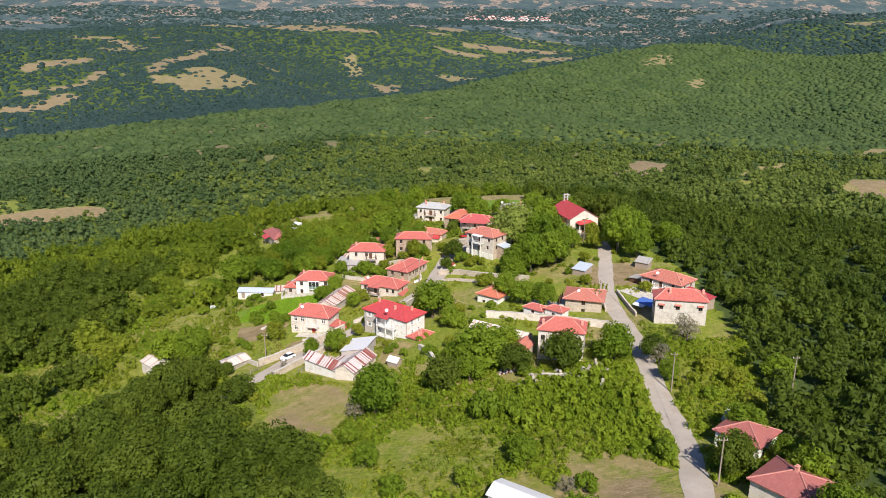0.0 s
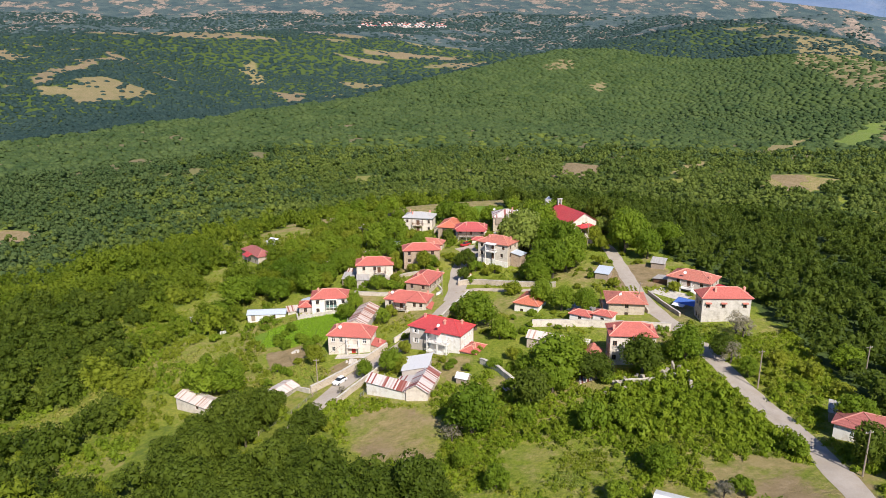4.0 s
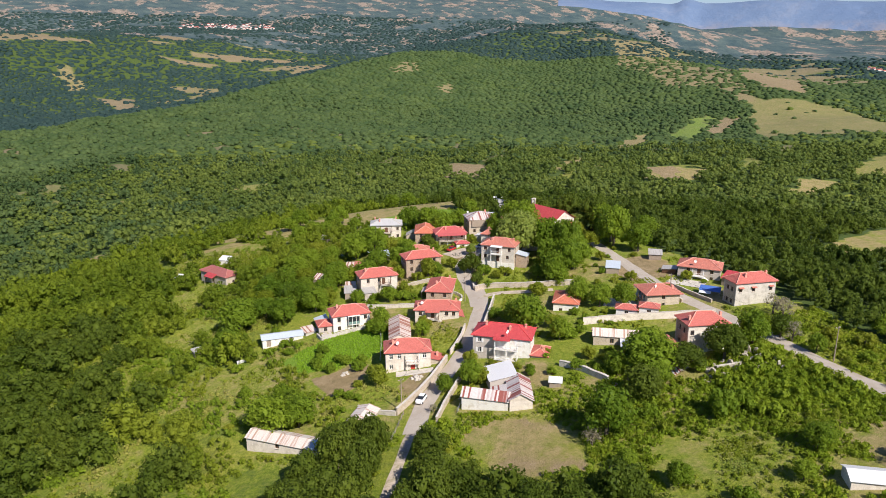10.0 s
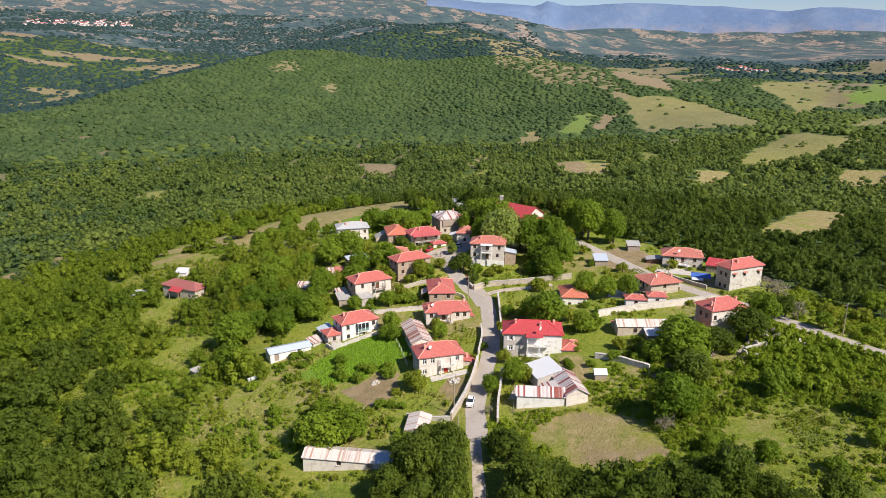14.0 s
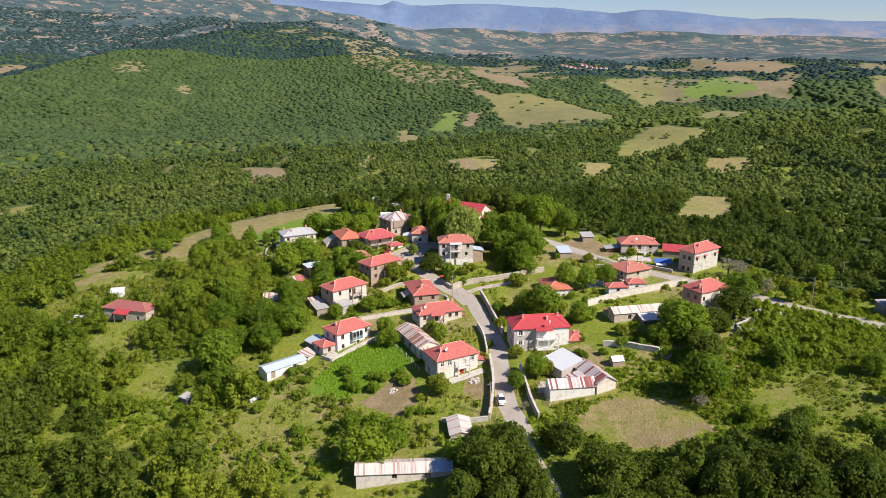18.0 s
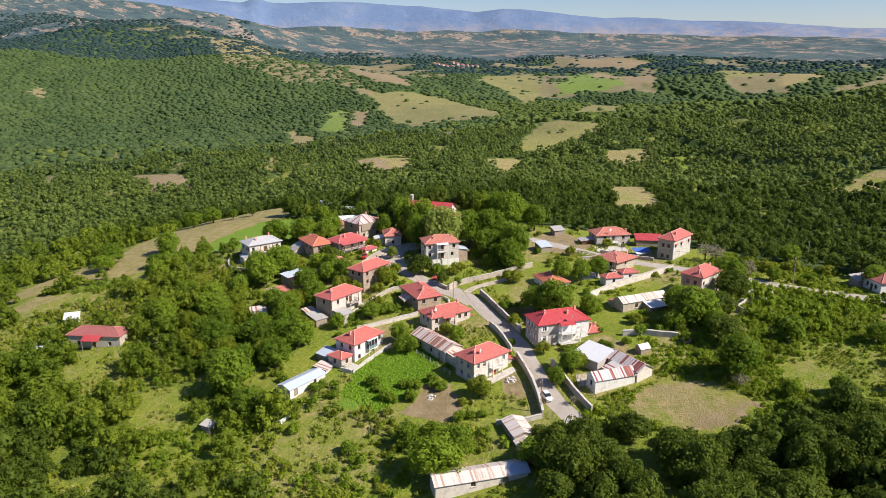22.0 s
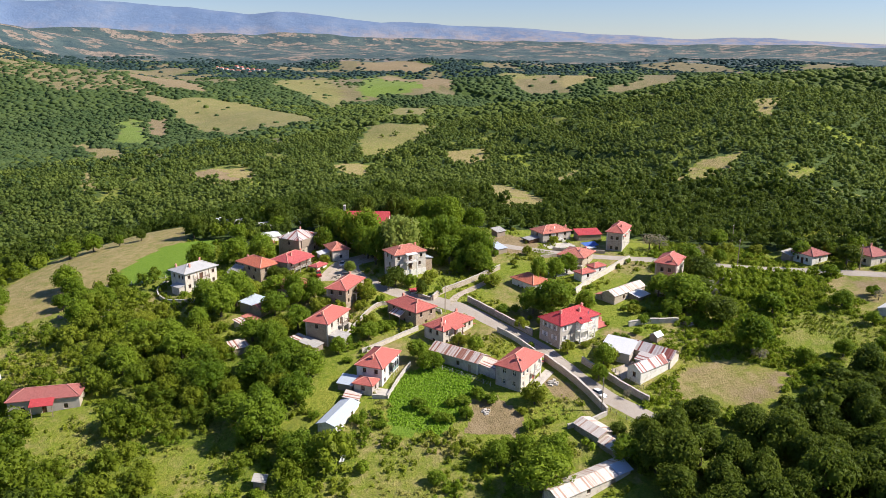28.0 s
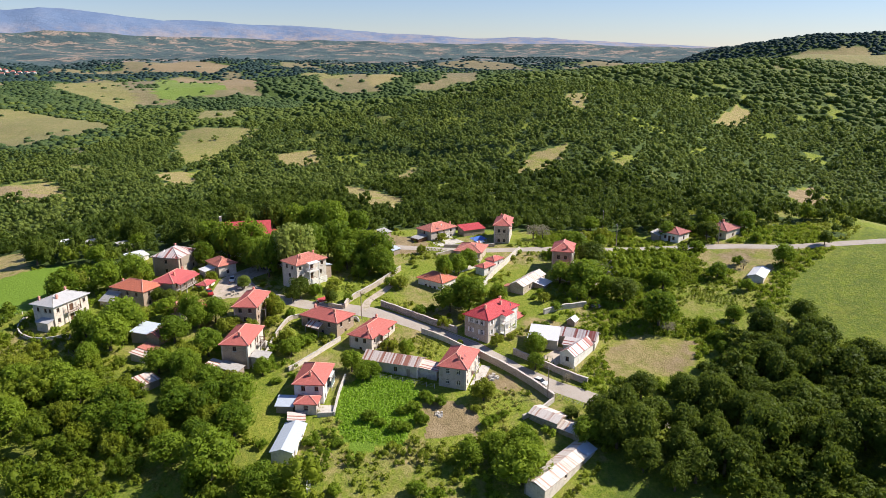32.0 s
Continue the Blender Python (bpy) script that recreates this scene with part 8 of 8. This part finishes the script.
woods("brambles", m_[ok_], n_[ok_], rng.uniform(1.3, 2.5, ok_.sum()), BRAMBLE, LEAF_NETTLE, "tall thicket of bright green brambles over the ruins")
deep = lumps(x_, y_, 7, 23) > 0.15
woods("brambles", x_[~deep], y_[~deep], rng.uniform(0.8, 1.9, (~deep).sum()), BRAMBLE, LEAF_SCRUB, "thickets of light green brambles and young trees")
woods("brambles", x_[deep], y_[deep], rng.uniform(0.9, 2.1, deep.sum()), BRAMBLE, LEAF, "thickets of deep green bushes")

# the overgrown gardens below the square
GARDENS = ((-70, 231), (-48, 230), (-34, 233), (-17, 242), (-6, 252), (-6, 264), (-14, 287), (-34, 292), (-54, 284), (-66, 256))
x_, y_ = scatter(5.4, (0, 130))
ok_ = free(x_, y_) & inside(x_, y_, GARDENS) & (lumps(x_, y_, 11, 71) + 0.4 * lumps(x_, y_, 4, 72) > -0.55)
for x, y in zip(x_[ok_], y_[ok_]):
    if min(math.hypot(x - px, y - py) for px, py, _ in PLANTED) > 3.4:
        k = len(PLANTED) % 6
        tree(x, y, (4.6, 3.4, 5.2, 2.6, 3.8, 4.2)[k], ("oak", "lime", "oak", "bush", "oak", "lime")[k], (1.0, 1.2, 0.9)[k % 3])

# shrubs and fruit trees of the gardens
x_, y_ = scatter(4.6, (0, 105))
ok_ = free(x_, y_) & inside(x_, y_, CORE) & (y_ > 150) & (lumps(x_, y_, 12, 31) + 0.5 * lumps(x_, y_, 5, 32) > 0.22)
for spot in OPEN:
    ok_ &= patch(x_, y_, spot) < -0.05
for x, y in zip(x_[ok_], y_[ok_]):
    if min(math.hypot(x - px, y - py) for px, py, _ in PLANTED) > 2.6:
        k = len(PLANTED) % 7
        tree(x, y, (1.3, 1.7, 1.1, 2.2, 1.5, 1.9, 1.2)[k], ("bush", "limebush", "limebush", "lime", "bush", "bush", "limebush")[k], (1.0, 0.9, 1.15)[k % 3])


# ---- vegetable beds ----
def bed(x, y, turn, long, rows, gap, material, label):
    """Rows of low plants in dug soil."""
    a = radians(turn)
    u, v = [], []
    for k in range(rows):
        n = int(long / 0.55)
        u.append((np.arange(n) - n / 2) * 0.55 + rng.uniform(-0.12, 0.12, n))
        v.append(np.full(n, (k - rows / 2) * gap) + rng.uniform(-0.08, 0.08, n))
    u, v = np.concatenate(u), np.concatenate(v)
    woods("vegetable_bed", x + u * math.cos(a) - v * math.sin(a), y + u * math.sin(a) + v * math.cos(a), rng.uniform(0.28, 0.42, len(u)), WEED, material, label)


bed(3.6, 110.5, -26, 8.0, 7, 0.9, LEAF_LIME, "yellow-green rows of vegetables in a kitchen garden")
bed(-0.5, 105.6, -26, 6.0, 5, 0.9, LEAF_PALE, "pale rows of cabbages in a kitchen garden")
bed(44.0, 190.0, 75, 9.0, 5, 1.1, LEAF_SCRUB, "rows of vegetables beside the hilltop road")
bed(-18.5, 192.5, 45, 6.0, 4, 1.0, LEAF_LIME, "rows of vegetables in front of the stone house")
bed(9.5, 214.5, 30, 8.0, 4, 1.1, LEAF_SCRUB, "vegetable rows inside the curved wall")
x_, y_ = scatter(0.62, (0, 60))
ok_ = np.zeros(len(x_), bool)
for spot in OPEN:
    if spot[5] == "crop":
        ok_ |= (patch(x_, y_, spot) > 0.04) & (np.hypot(x_ - spot[0], y_ - spot[1]) < 25)
x_, y_ = x_[ok_], y_[ok_]
CLOVER = [crown(1, 9, 0.5, 0.08, 0.5, True)]
woods("crop_plants", x_, y_, rng.uniform(0.3, 0.42, len(x_)), CLOVER, foliage("crop_leaves", (0.19, 0.33, 0.022), (0.24, 0.39, 0.028), (0.29, 0.43, 0.036)), "dense low green crop below the white house")


# ---- far villages and ruins ----
def far_house(x, y, turn, long, tile):
    """A small two-storey house of a distant village."""
    ob = thing("distant_house", pose(x, y, ground_at(x, y), 0, 0, turn), "white house with a red roof in a distant village", "house", "houses of the distant villages")
    part("wall", Geo().box(0, long, 0, 8, -3, 6), PLASTER, ob)
    hip_roof(ob, 0, long, 0, 8, 6.02, 2.4, tile, RIDGE, 0.6, 0.2, False)
    for u in (0.25, 0.7):
        part("window", Geo().box(long * u - 0.7, long * u + 0.7, -0.06, -0.005, 3.4, 5.0), GLASS, ob)
    return ob


first = far_house(1850, 1400, 20, 12, TILE_OLD)
for i in range(26):
    x, y = 1850 + (i * 37 % 210) - 105, 1400 + (i * 61 % 170) - 85
    copy_thing(first, pose(x, y, ground_at(x, y), 0, 0, 20 + (i * 47) % 90))
first = far_house(320, 3520, 10, 14, TILE)
for i in range(60):
    x, y = 300 + (i * 83 % 420) - 210, 3520 + (i * 59 % 240) - 120
    copy_thing(first, pose(x, y, ground_at(x, y), 0, 0, 10 + (i * 31) % 90))


def stub(ob, x0, y0, x1, y1, high, k):
    """A broken length of rubble wall with a ragged top."""
    n = 6
    g = Geo()
    a, b = Vector((x0, y0, 0)), Vector((x1, y1, 0))
    d = (b - a) / n
    s = Vector((-d.y, d.x, 0)).normalized() * 0.28
    for i in range(n):
        h0, h1 = high * (0.55 + 0.45 * math.sin(i * 1.9 + k)), high * (0.55 + 0.45 * math.sin((i + 1) * 1.9 + k))
        p, q = a + d * i, a + d * (i + 1)
        up0, up1 = Vector((0, 0, h0)), Vector((0, 0, h1))
        dn = Vector((0, 0, -1.5))
        g.face((p - s + dn, q - s + dn, q - s + up1, p - s + up0)).face((q + s + dn, p + s + dn, p + s + up0, q + s + up1)).face((p - s + up0, q - s + up1, q + s + up1, p + s + up0))
        if i == 0:
            g.face((p + s + dn, p - s + dn, p - s + up0, p + s + up0))
        if i == n - 1:
            g.face((q - s + dn, q + s + dn, q + s + up1, q - s + up1))
    part("wall", g, RUBBLE, ob)


for x, y, turn, w, d, k in ((19.5, 131.5, 12, 6.0, 4.6, 0.3), (27.0, 129.0, -20, 5.0, 4.0, 1.4), (31.0, 133.5, 30, 4.0, 3.4, 2.2), (-98.0, 301.0, 40, 5.0, 4.0, 0.9)):
    ob = thing("ruin", pose(x, y, ground_at(x, y), 0, 0, turn), "roofless ruin of pale rubble walls among brambles", "ruin", "ruins")
    stub(ob, 0, 0, w, 0, 1.7, k)
    stub(ob, w, 0.3, w, d, 2.4, k + 1)
    stub(ob, w - 0.3, d, 0.3, d, 1.2, k + 2)
    stub(ob, 0, d, 0, 0.3, 1.8, k + 3)
